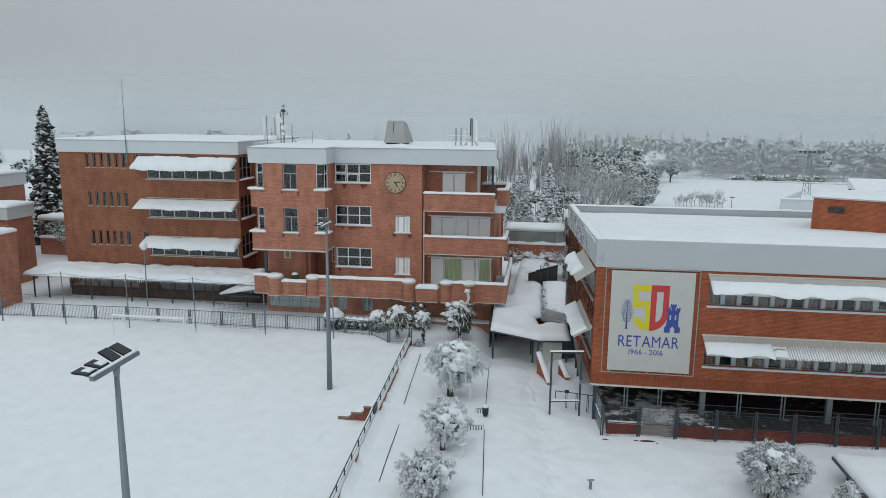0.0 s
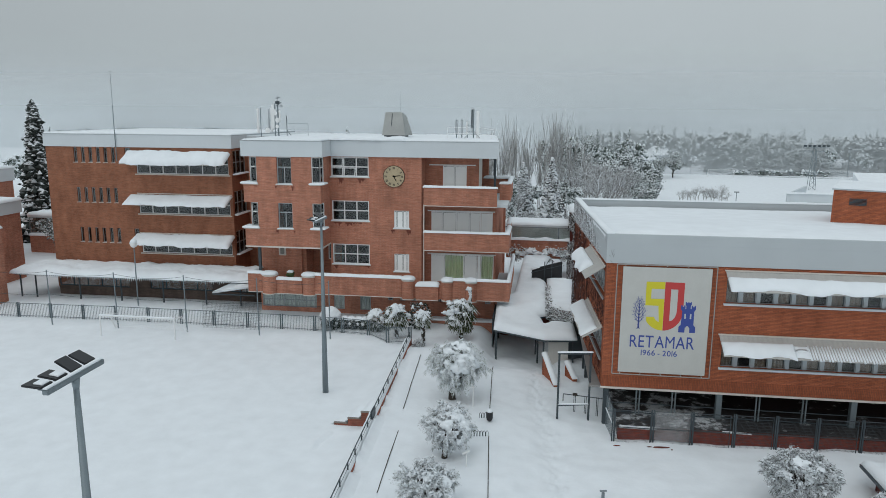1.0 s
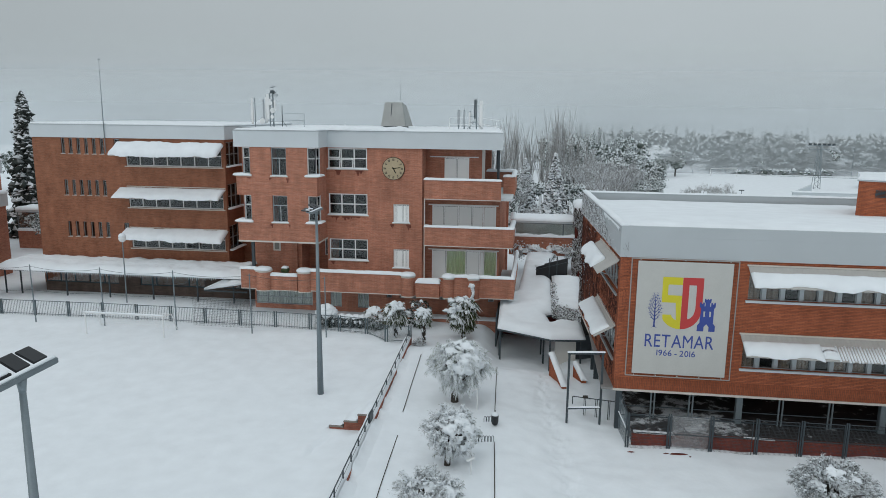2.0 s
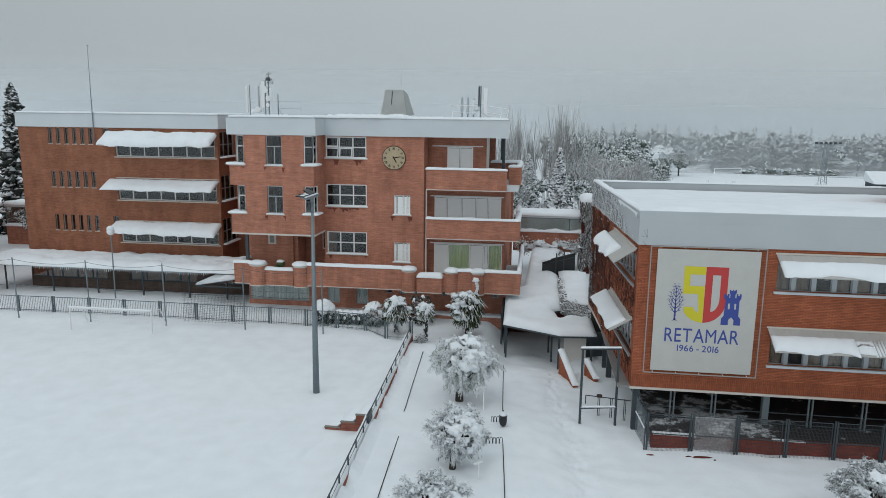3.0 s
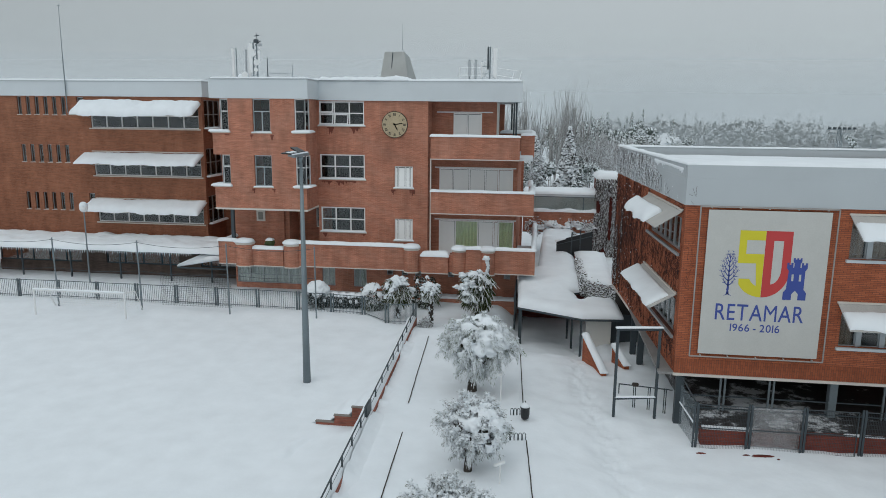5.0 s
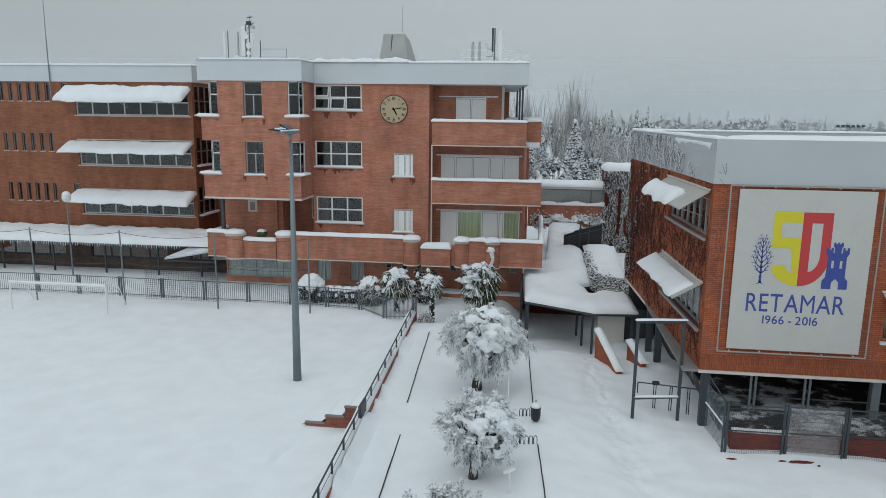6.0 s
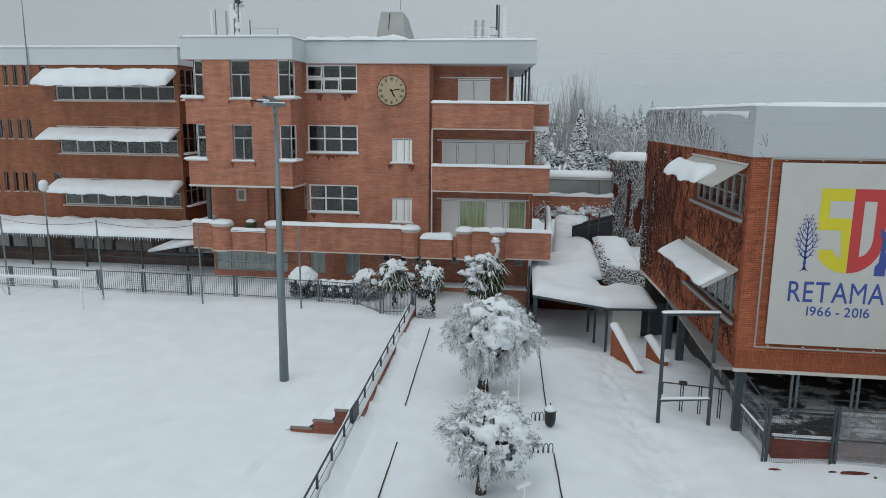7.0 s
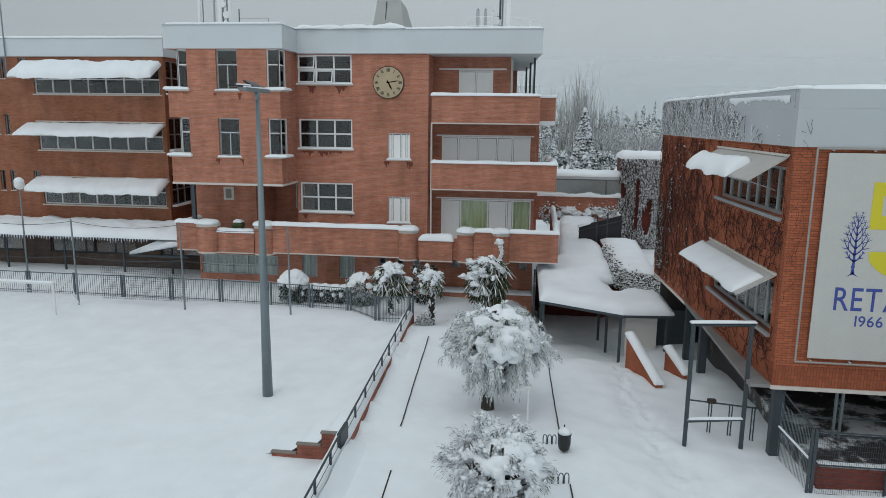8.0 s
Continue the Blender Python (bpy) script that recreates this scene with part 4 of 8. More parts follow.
l.new(split.outputs["X"], drift.inputs["Value"])
l.new(tex.outputs["Fac"], lay.inputs[0])
l.new(split.outputs["Y"], near.inputs["Value"])
l.new(drift.outputs["Result"], blown.inputs[0])
l.new(near.outputs["Result"], blown.inputs[1])
l.new(blown.outputs[0], lay.inputs[1])
l.new(lay.outputs[0], rag.inputs["Value"])
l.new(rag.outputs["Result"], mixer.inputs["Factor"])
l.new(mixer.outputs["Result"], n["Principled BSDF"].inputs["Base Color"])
part("podium", prism([(7.62, 37.17), (RE, 38.20), (RE, 38.4), (7.62, 37.5)], lambda x, y: -1.2, lambda x, y: 0.58), BRICK_PLINTH, block, "dark red brick plinth")
part("podium_floor", prism([(7.62, 37.5), (RE, 38.4), (RE, 53), (7.62, 53)], lambda x, y: -1.2, lambda x, y: 0.56), blown_paving, block, "paving coloured dark for undercroft shade, dusted with blown snow")
part("podium_snow", snow_slab(7.7, 9.6, 37.25, 37.55, 0.58, 0.06, lump=0.8), SNOW_CAP, block, "thin blown snow on the plinth", smooth=True)
part("podium_snow", snow_slab(12.9, 14.3, 37.4, 37.58, 0.58, 0.04, lump=0.8), SNOW_CAP, block, "thin blown snow on the plinth", smooth=True)
for x, y in ((6.98, 39.05), (6.46, 46.1), (6.5, 48.95), (19.6, 39.05), (30, 39.05), (19.6, 46), (12.9, 46), (12.9, 39.15)):
    part("column", soft_box(x, x + 0.3, y, y + 0.3, -1.2, RB - 0.11, 0.015), DARK if x < 8 else STEEL, block, "steel column")
for x in (8.83, 10.71, 15.03, 17.37, 22.26, 24.6):
    for d in (-0.12, 0.05):
        part("screen_post", boxes((x + d, x + d + 0.07, RY + 0.3, RY + 0.37, 0.42, RB - 0.11)), STEEL, block)
for z in (1.15, 0.62):
    part("screen_rail", boxes((7.3, RE, RY + 0.31, RY + 0.36, z, z + 0.045)), DARK, block)
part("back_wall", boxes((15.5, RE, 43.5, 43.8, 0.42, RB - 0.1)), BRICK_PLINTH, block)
# dark side and rear walls added to deepen the shade under the block
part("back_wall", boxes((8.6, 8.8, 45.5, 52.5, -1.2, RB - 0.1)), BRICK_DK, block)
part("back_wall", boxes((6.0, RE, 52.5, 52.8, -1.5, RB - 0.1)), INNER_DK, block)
for x in (18.2, 21.0, 23.4, 25.6):
    window(block, x, x + 1.0, 1.1, 1.75, 43.42, 2, 1, DARK, 0.06)

# mesh fence before the undercroft
fence = empty("mesh_fence", "grey steel mesh fence panels with square posts", "fence")
for k, x in enumerate((7.35, 9.32, 11.28, 13.36, 15.4, 17.4, 19.5, 21.6, 23.7, 25.8)):
    y = 36.95 + 0.03 * (x - 7.35)
    for d in (-0.055, 0.035):
        part("post", boxes((x + d - 0.03, x + d + 0.03, y - 0.03, y + 0.03, -0.5, 1.78)), DARK, fence)
    if x > 25:
        continue
    xb = x + 1.96
    bm = bmesh.new()
    wall(bm, x + 0.07, xb - 0.09, -0.3, 1.71, y - 0.02, y + 0.02, [(x + 0.095, xb - 0.115, -0.27, 0.76), (x + 0.095, xb - 0.115, 0.785, 1.68)])
    part("panel_rim", bm, DARK, fence)
    bm = bmesh.new()
    for i in range(1, 32):
        xx = x + 0.1 + 1.78 * i / 32
        box(bm, xx - 0.0028, xx + 0.0028, y - 0.003, y + 0.003, -0.2, 1.68)
    for i in range(1, 12):
        zz = -0.2 + 1.88 * i / 12
        box(bm, x + 0.1, xb - 0.1, y - 0.005, y + 0.003, zz - 0.004, zz + 0.004)
    tagged(part("wire_mesh", bm, DARK, fence), kind="stuff")
for y0, y1 in ((37.0, 38.95),):
    for z, up in ((1.75, 0.28), (0.85, 0.05), (-0.2, 0.0)):
        part("rail", tubes(((7.32, y0, z), (7.15, y1, z + up), 0.028), n=6), DARK, fence)
    bm = snow_slab(0, 1.9, -0.03, 0.03, 0, 0.045)
    part("snow", bm, SNOW_CAP, fence, "thin snow on the rail", at=pose(7.31, y0 + 0.03, 0.875, 0, -1.5, 95), smooth=True)
    tagged(part("bar_infill", tubes(*[((7.32 - 0.17 * i / 24, y0 + (y1 - y0) * i / 24, -0.3), (7.32 - 0.17 * i / 24, y0 + (y1 - y0) * i / 24, 1.7), 0.006) for i in range(1, 24)], n=5), STEEL, fence), kind="stuff")
tarp = empty("plastic_sheet", "crumpled translucent plastic sheet tied to the mesh fence", "sheet")
nx, nz = 48, 48
vs, fs = [], []
for j in range(nz + 1):
    for i in range(nx + 1):
        x, z = 9.45 + 1.75 * i / nx, -0.25 + 1.9 * j / nz
        vs.append((x, 36.95 + 0.03 * (x - 7.35) + 0.19 - 0.10 * abs(noise.noise((x * 2.6 + z, z * 2.2, 1))) - 0.10 * abs(noise.noise((x * 6 - z, z * 5, 4))) - 0.05 * abs(noise.noise((x * 13, z * 13, 4))), z))
fs = [(j * (nx + 1) + i, j * (nx + 1) + i + 1, (j + 1) * (nx + 1) + i + 1, (j + 1) * (nx + 1) + i) for j in range(nz) for i in range(nx)]
PLASTIC = material("frosted_plastic", (0.62, 0.62, 0.63), 0.2, vary=0.2, scale=1.8, fine=7, spec=0.7)
n, l = PLASTIC.node_tree.nodes, PLASTIC.node_tree.links
co, crease, clear, both, see = n.new("ShaderNodeTexCoord"), n.new("ShaderNodeTexNoise"), n.new("ShaderNodeMapRange"), n.new("ShaderNodeMixShader"), n.new("ShaderNodeBsdfTransparent")
crease.noise_type = "RIDGED_MULTIFRACTAL"
crease.inputs["Scale"].default_value, crease.inputs["Detail"].default_value = 2.6, 5
clear.inputs["From Min"].default_value, clear.inputs["From Max"].default_value = 0.25, 1.0
clear.inputs["To Min"].default_value, clear.inputs["To Max"].default_value = 0.3, 0.97
l.new(co.outputs["Object"], crease.inputs["Vector"])
l.new(crease.outputs["Fac"], clear.inputs["Value"])
l.new(clear.outputs["Result"], both.inputs[0])
l.new(see.outputs[0], both.inputs[1])
l.new(n["Principled BSDF"].outputs[0], both.inputs[2])
l.new(both.outputs[0], n["Material Output"].inputs["Surface"])
sheet = raw("sheet", vs, fs, PLASTIC, tarp, "", True)
sheet.modifiers.new("thickness", "SOLIDIFY").thickness = 0.01

# ---- banner ----
banner = empty("anniversary_banner", "white banner with yellow and red number, blue tower and lettering", "banner")
BX0, BX1, BZ0, BZ1, BNY = 7.63, 12.09, 3.11, 8.85, RY - 0.14
RAIL = material("weathered_grey_rail", (0.34, 0.32, 0.30), 0.6, 0.2)
BANNER = material("white_banner_cloth", (0.51, 0.51, 0.485), 0.6, vary=0.06)
YEL = material("yellow_print", (0.62, 0.55, 0.03), 0.6, vary=0.03)
RED = material("red_print", (0.50, 0.05, 0.05), 0.6, vary=0.03)
BLU = material("blue_print", (0.045, 0.075, 0.30), 0.6, vary=0.03)
part("cloth", soft_box(BX0, BX1, BNY, BNY + 0.03, BZ0, BZ1, 0.008), BANNER, banner)
FX0, FX1, FZ0, FZ1 = 7.33, 12.33, 2.98, 8.96
for a, b in (((FX0, FZ0), (FX1, FZ0)), ((FX1, FZ0), (FX1, FZ1)), ((FX1, FZ1), (FX0, FZ1)), ((FX0, FZ1), (FX0, FZ0))):
    part("rail", tubes(((a[0], BNY + 0.02, a[1]), (b[0], BNY + 0.02, b[1]), 0.03)), RAIL, banner, "weathered tubular rail")
for i in range(5):
    x = FX0 + 0.4 + (FX1 - FX0 - 0.8) * i / 4
    for z in (FZ1 - 0.06, FZ0 + 0.02):
        part("bracket", boxes((x, x + 0.04, BNY + 0.03, RY, z, z + 0.04)), PALE, banner)


def bp(u, v):
    """A point of the banner: u to the right and v down, in shares of its width and height."""
    return BX0 + (0.488 + (u - 0.49) * 0.88) * (BX1 - BX0), BZ1 - (v * 0.925 - 0.002) * (BZ1 - BZ0)


def print_shape(name, outline, mat, holes=(), proud=0.005):
    """A flat printed shape on the banner; holes are joined to the outline by keyhole cuts through triangulation."""
    cu = bpy.data.curves.new(name, "CURVE")
    cu.dimensions = "2D"
    cu.fill_mode = "BOTH"
    for ring in (outline, *holes):
        sp = cu.splines.new("POLY")
        sp.points.add(len(ring) - 1)
        for pt, (u, v) in zip(sp.points, ring):
            x, z = bp(u, v)
            pt.co = (x, z, 0, 1)
        sp.use_cyclic_u = True
    tmp = bpy.data.objects.new(name, cu)
    me = bpy.data.meshes.new_from_object(tmp)
    bpy.data.objects.remove(tmp)
    for v in me.vertices:
        v.co = (v.co.x, BNY - proud, v.co.y)
    me.materials.append(mat)
    ob = new(name, me)
    ob.parent = banner
    return ob


def arc(cx, cy, rx, ry, a0, a1, n=14):
    return [(cx + rx * math.cos(radians(a0 + (a1 - a0) * k / n)), cy + ry * math.sin(radians(a0 + (a1 - a0) * k / n))) for k in range(n + 1)]


# the figure: a yellow left half, open at the top, and a red right half
print_shape("yellow_numeral", [(0.245, 0.145), (0.485, 0.145), (0.485, 0.215), (0.315, 0.215), (0.315, 0.315), (0.485, 0.315), (0.485, 0.635)] + arc(0.485, 0.475, 0.24, 0.16, 90, 155) + [(0.265, 0.50), (0.345, 0.50)] + arc(0.47, 0.47, 0.11, 0.085, 160, 110) + [(0.415, 0.385), (0.245, 0.385)], YEL)
print_shape("red_numeral", [(0.487, 0.145), (0.735, 0.145), (0.735, 0.43)] + arc(0.487, 0.43, 0.248, 0.205, 0, 90), RED, holes=[[(0.565, 0.215), (0.655, 0.215), (0.655, 0.42)] + arc(0.565, 0.42, 0.09, 0.115, 0, 90)])
tower = [(0.69, 0.645), (0.69, 0.59), (0.715, 0.565), (0.725, 0.43), (0.705, 0.41), (0.705, 0.37), (0.725, 0.37), (0.725, 0.385), (0.742, 0.385), (0.742, 0.37), (0.762, 0.37), (0.762, 0.405), (0.772, 0.405), (0.772, 0.375), (0.76, 0.36), (0.76, 0.335), (0.778, 0.335), (0.778, 0.345), (0.792, 0.345), (0.792, 0.335), (0.808, 0.335), (0.808, 0.345), (0.822, 0.345), (0.822, 0.335), (0.84, 0.335), (0.84, 0.36), (0.828, 0.375), (0.828, 0.405), (0.84, 0.405), (0.84, 0.37), (0.858, 0.37), (0.858, 0.385), (0.875, 0.385), (0.875, 0.37), (0.895, 0.37), (0.895, 0.41), (0.878, 0.43), (0.878, 0.565), (0.905, 0.59), (0.905, 0.645), (0.83, 0.645), (0.83, 0.60), (0.80, 0.575), (0.77, 0.60), (0.77, 0.645)]
print_shape("blue_tower", tower, BLU, holes=[[(0.755, 0.455), (0.775, 0.455), (0.775, 0.505), (0.755, 0.505)], [(0.825, 0.455), (0.845, 0.455), (0.845, 0.505), (0.825, 0.505)]], proud=0.010)
bm = bmesh.new()
rng = random.Random(4)


def twig(p, ang, ln, w, depth):
    q = (p[0] + ln * math.cos(ang), p[1] + ln * math.sin(ang))
    nx_, nz_ = -math.sin(ang), math.cos(ang)
    bm.faces.new([bm.verts.new((a[0] + s * nx_, BNY - 0.006, a[1] + s * nz_)) for a, s in ((p, -w), (p, w), (q, w * 0.55), (q, -w * 0.55))])
    return q


def bough(p, ang, ln, w):
    """A side bough that curls upwards, with short twigs."""
    for k in range(5):
        q = twig(p, ang, ln / 5, w, 0)
        if k in (1, 3):
            for d in (-0.65, 0.6):
                twig(q, ang + d, ln * 0.34 * (1 - 0.1 * k), w * 0.6, 0)
        p, ang, w = q, ang + (math.pi / 2 - ang) * 0.22, w * 0.78


bx, bz = bp(0.172, 0.622)
top = (bx, bz)
for k in range(9):
    nxt = twig(top, math.pi / 2 + 0.05 * (-1) ** k, 0.18, 0.055 * (1 - 0.09 * k), 0)
    if k > 1:
        for sgn in (-1, 1):
            bough(top, math.pi / 2 + sgn * (1.2 - 0.09 * k), (0.40 if k == 2 else 0.62 * (1 - 0.09 * (k - 3))) * rng.uniform(0.9, 1.1), 0.036 * (1 - 0.07 * k))
    top = nxt
for s in (-1, 1):
    bm.faces.new([bm.verts.new((bx + s * c[0], BNY - 0.006, bz + c[1])) for c in ((0, 0.09), (0.03, 0.03), (0.17, -0.07), (0.0, 0.0))])
part("blue_tree", bm, BLU, banner)


def lettering(text, u, v, height, mat, width, gap=0.0, heavy=0.0):
    """Each letter of a line as a flat printed part, centred on u."""
    x, z = bp(u, v)
    glyphs, pen = [], 0.0
    for ch in text:
        if ch == " ":
            pen += 0.30 * height
            continue
        cu = bpy.data.curves.new("letter", "FONT")
        cu.body, cu.size, cu.offset = ch, height / 0.72, 0.0 if ch == "M" else heavy
        tmp = bpy.data.objects.new("letter", cu)
        me = bpy.data.meshes.new_from_object(tmp)
        bpy.data.objects.remove(tmp)
        lo, hi = min(q.co.x for q in me.vertices), max(q.co.x for q in me.vertices)
        glyphs.append((me, pen - lo))
        pen += hi - lo + gap
    squeeze = width / (pen - gap)
    for me, shift in glyphs:
        for q in me.vertices:
            q.co = (x + (q.co.x + shift - (pen - gap) / 2) * squeeze, BNY - 0.005, z + q.co.y)
        me.materials.append(mat)
        ob = new("letter", me)
        ob.parent = banner


lettering("RETAMAR", 0.49, 0.815, 0.68, BLU, 3.28, 0.08, 0.004)
lettering("1966 - 2016", 0.46, 0.898, 0.31, BLU, 1.85, 0.045, 0.004)

# ---- floodlight masts ----
def mast(x, y, top, turn):
    thing = empty("floodlight_mast", "tapered grey steel floodlight mast with four black floodlights", "light mast", "floodlight masts", at=pose(x, y, -0.15, 0, 0, turn))
    part("pole", tubes(((0, 0, -0.2), (0, 0, top - 0.25), 0.185, 0.066), ((0, 0, top - 0.25), (0, 0, top), 0.066, 0.10), n=14), STEEL, thing, smooth=True)
    part("base_plate", soft_box(-0.3, 0.3, -0.3, 0.3, -0.3, -0.2, 0.02), STEEL, thing)
    arm = part("arm", soft_box(-0.075, 0.075, -1.0, 1.0, top, top + 0.12, 0.015), STEEL, thing)
    part("snow", snow_slab(-0.07, 0.03, -0.98, 0.98, top + 0.12, 0.04), SNOW_CAP, arm, smooth=True)
    for k, tilt in enumerate((4, 8, 30, 26)):
        yy = -0.82 + 0.5 * k
        at = pose(-0.08, yy, top + 0.15, 0, tilt, 0)
        lamp = part("floodlight", soft_box(-0.46, 0.0, -0.2, 0.2, -0.02, 0.03, 0.012), BLACK, thing, "black floodlight tilted out from the arm", at=at)
        part("lens", boxes((-0.42, -0.06, -0.17, 0.17, -0.03, -0.022)), GLASS, lamp)
        part("bracket", boxes((-0.2, 0.1, -0.03, 0.03, -0.12, -0.032)), STEEL, lamp)
        if k < 2:
            part("snow", snow_slab(-0.26, -0.04, -0.09, 0.14, 0.032, 0.04), SNOW_CAP, lamp, smooth=True)
    return thing


mast(-7.18, 16.0, 10.74, 0)
mast(-9.32, 41.3, 10.55, 0)

# ---- rail and wall between field and tree walk ----
BRICK_WALK = brick_material("dull_red_brick", (0.32, 0.11, 0.075), (0.24, 0.08, 0.056), (0.25, 0.13, 0.10))
walk_wall = empty("walk_wall", "low red brick retaining wall capped with snow beside the field", "wall")
for k in range(22):
    y0, y1 = 20 + 30 * k / 22, 20 + 30 * (k + 1) / 22
    bm = boxes((rail_x((y0 + y1) / 2) - 0.13, rail_x((y0 + y1) / 2) + 0.13, y0, y1 - 0.001, -0.4, 0.62))
    for v in bm.verts:
        v.co.x += rail_x(v.co.y) - rail_x((y0 + y1) / 2)
    part("wall_section", bm, BRICK_WALK, walk_wall)
bm = snow_slab(-0.34, 0.10, 20, 49.95, 0.60, 0.17, lump=0.9)
for v in bm.verts:
    v.co.x += rail_x(v.co.y)
part("snow", bm, SNOW_CAP, walk_wall, "snow on the wall top", smooth=True)
railing = empty("handrail", "dark grey steel handrail on posts along the walk wall", "railing")
for z, r in ((1.14, 0.03), (0.86, 0.009)):
    part("rail", tubes(((rail_x(20), 20, z), (rail_x(49.9), 49.9, z), r)), DARK, railing)
for k in range(21):
    y = 20.2 + 29.6 * k / 20
    part("post", boxes((rail_x(y) - 0.025, rail_x(y) + 0.025, y - 0.04, y + 0.04, 0.5, 1.15)), DARK, railing)

# drift blown against the walk's side of the wall
gy_d = [20 + 0.2 * i for i in range(150)]
dv, df = [], []
for i, y in enumerate(gy_d):
    hh = 0.07 + 0.34 * ease(-0.25, 0.5, noise.noise((y * 0.42, 3.3, 0)) + 0.5 * noise.noise((y * 1.3, 7.1, 0)))
    for k in range(7):
        u = k / 6
        x = rail_x(y) + 0.125 + 0.62 * u
        dv.append((x, y, ground_z(x, y) - 0.03 + hh * (1 - u) ** 1.7 + 0.03 * noise.noise((x * 4, y * 3, 1)) * (1 - u)))
df = [(i * 7 + k, i * 7 + k + 1, (i + 1) * 7 + k + 1, (i + 1) * 7 + k) for i in range(len(gy_d) - 1) for k in range(6)]
drift = raw("snow_drift", dv, df, SNOW, None, "", True)
tagged(drift, "uneven drift of snow banked against the walk wall", "snow", kind="stuff")

# ---- stair to the field ----
stair = empty("field_stair", "snow-covered brick steps from the walk down to the field", "stairs")
COPING = material("grey_stone_coping", (0.22, 0.20, 0.18), 0.85, vary=0.2)
for x0, x1, zt in ((-5.99, -5.3, 0.66), (-6.73, -5.992, 0.26), (-7.5, -6.732, -0.04)):
    p = part("step", boxes((x0, x1, 36.95, 37.06, -0.5, zt)), BRICK_WALK, stair)
    part("coping", boxes((x0 - 0.03, x1 - 0.032, 36.93, 37.07, zt, zt + 0.045)), COPING, p, "weathered stone coping")
bm = bmesh.new()
rows = []
for i in range(25):
    x = -5.32 - 2.5 * i / 24
    zs = 0.70 - 0.42 * ease(-5.75, -6.25, x) - 0.30 * ease(-6.5, -7.05, x) - 0.12 * ease(-7.2, -7.8, x)
    rows.append([bm.verts.new((x, 37.05 + 0.12 * j, zs - 0.01 + 0.03 * noise.noise((x * 3, j * 0.6, 2)))) for j in range(16)])
for a, b in zip(rows, rows[1:]):
    for j in range(15):
        bm.faces.new((a[j], a[j + 1], b[j + 1], b[j]))
part("snow", bm, SNOW, stair, "deep snow filling the steps", smooth=True)

gate_pier = empty("gate_pier", "dark steel gate post beside the field steps", "gate post")
part("panel", soft_box(rail_x(36.3) - 0.05, rail_x(36.3) + 0.05, 35.95, 36.75, 0.0, 1.18, 0.012), DARK, gate_pier)

# ---- roof gear ----
def aerial_panel(name, x, y, z0, z1, parent, w=0.16, mat=WHITE):
    return part(name, soft_box(x - w / 2, x + w / 2, y - 0.06, y + 0.06, z0, z1, 0.03), mat, parent, "white panel antenna")


cell = empty("antenna_mast", "steel lattice mast with white panel antennas on the roof", "antenna", "roof antennas", at=pose(0, 0, -0.75))
MXA, MYA, MZA = -19.95, 63.0, 15.2
for dx, dy in ((-0.17, -0.17), (0.17, -0.17), (0, 0.17)):
    part("leg", tubes(((MXA + dx, MYA + dy, MZA), (MXA + dx * 0.8, MYA + dy * 0.8, 18.1), 0.045), n=6), STEEL, cell)
for k in range(8):
    z = MZA + 0.35 * k
    part("lattice", tubes(((MXA - 0.17, MYA - 0.17, z), (MXA + 0.17, MYA - 0.17, z + 0.35), 0.015), ((MXA + 0.17, MYA - 0.17, z + 0.35), (MXA, MYA + 0.17, z), 0.015), n=5), STEEL, cell)
aerial_panel("panel", MXA - 0.52, MYA, 15.6, 17.75, cell, 0.2)
aerial_panel("panel", MXA - 0.75, MYA - 0.1, 15.5, 17.6, cell, 0.12, ALU)
part("dish", tubes(((MXA + 0.1, MYA - 0.25, 16.65), (MXA + 0.1, MYA - 0.12, 16.65), 0.22, 0.2), n=16), WHITE, cell, "white dish antenna")
part("radio_box", soft_box(MXA - 0.35, MXA - 0.02, MYA - 0.35, MYA - 0.15, 17.2, 17.6, 0.02), WHITE, cell)
part("radio_box", soft_box(MXA - 0.05, MXA + 0.3, MYA - 0.3, MYA - 0.1, 18.05, 18.3, 0.03), DARK, cell)
part("radio_box", soft_box(MXA + 0.25, MXA + 0.55, MYA - 0.3, MYA - 0.1, 17.8, 18.0, 0.03), ALU, cell)
aerial_panel("panel", MXA - 0.28, MYA - 0.3, 15.9, 18.0, cell, 0.26)
aerial_panel("panel", MXA + 0.3, MYA - 0.22, 16.6, 17.5, cell, 0.16)
for x, z, r in ((-0.75, 15.75, 0.24), (-0.05, 17.25, 0.2), (0.12, 16.1, 0.16)):
    part("dish", tubes(((MXA + x, MYA - 0.42, z), (MXA + x, MYA - 0.3, z), r, r * 0.8), n=16), WHITE, cell, "white dish antenna")
part("whip", tubes(((MXA + 0.1, MYA, 17.9), (MXA + 0.1, MYA, 18.75), 0.02), ((MXA - 0.1, MYA, 18.55), (MXA + 0.32, MYA, 18.62), 0.035), n=5), DARK, cell)
part("spur", tubes(((MXA, MYA - 0.1, 17.9), (MXA + 0.45, MYA - 0.1, 18.2), 0.03), n=6), DARK, cell)
part("snow", snow_slab(MXA - 1.35, MXA - 0.55, MYA - 0.35, MYA - 0.05, 15.5, 0.3), SNOW_CAP, cell, smooth=True)
part("side_mast", tubes(((MXA + 0.85, MYA, MZA), (MXA + 0.85, MYA, 17.0), 0.035), ((MXA + 0.85, MYA, 15.8), (MXA + 1.3, MYA, MZA), 0.02), n=6), DARK, cell)
slim = empty("panel_antenna", "slim white panel antenna on a pole on the roof", "antenna", "roof antennas", at=pose(0, 0, -0.75))
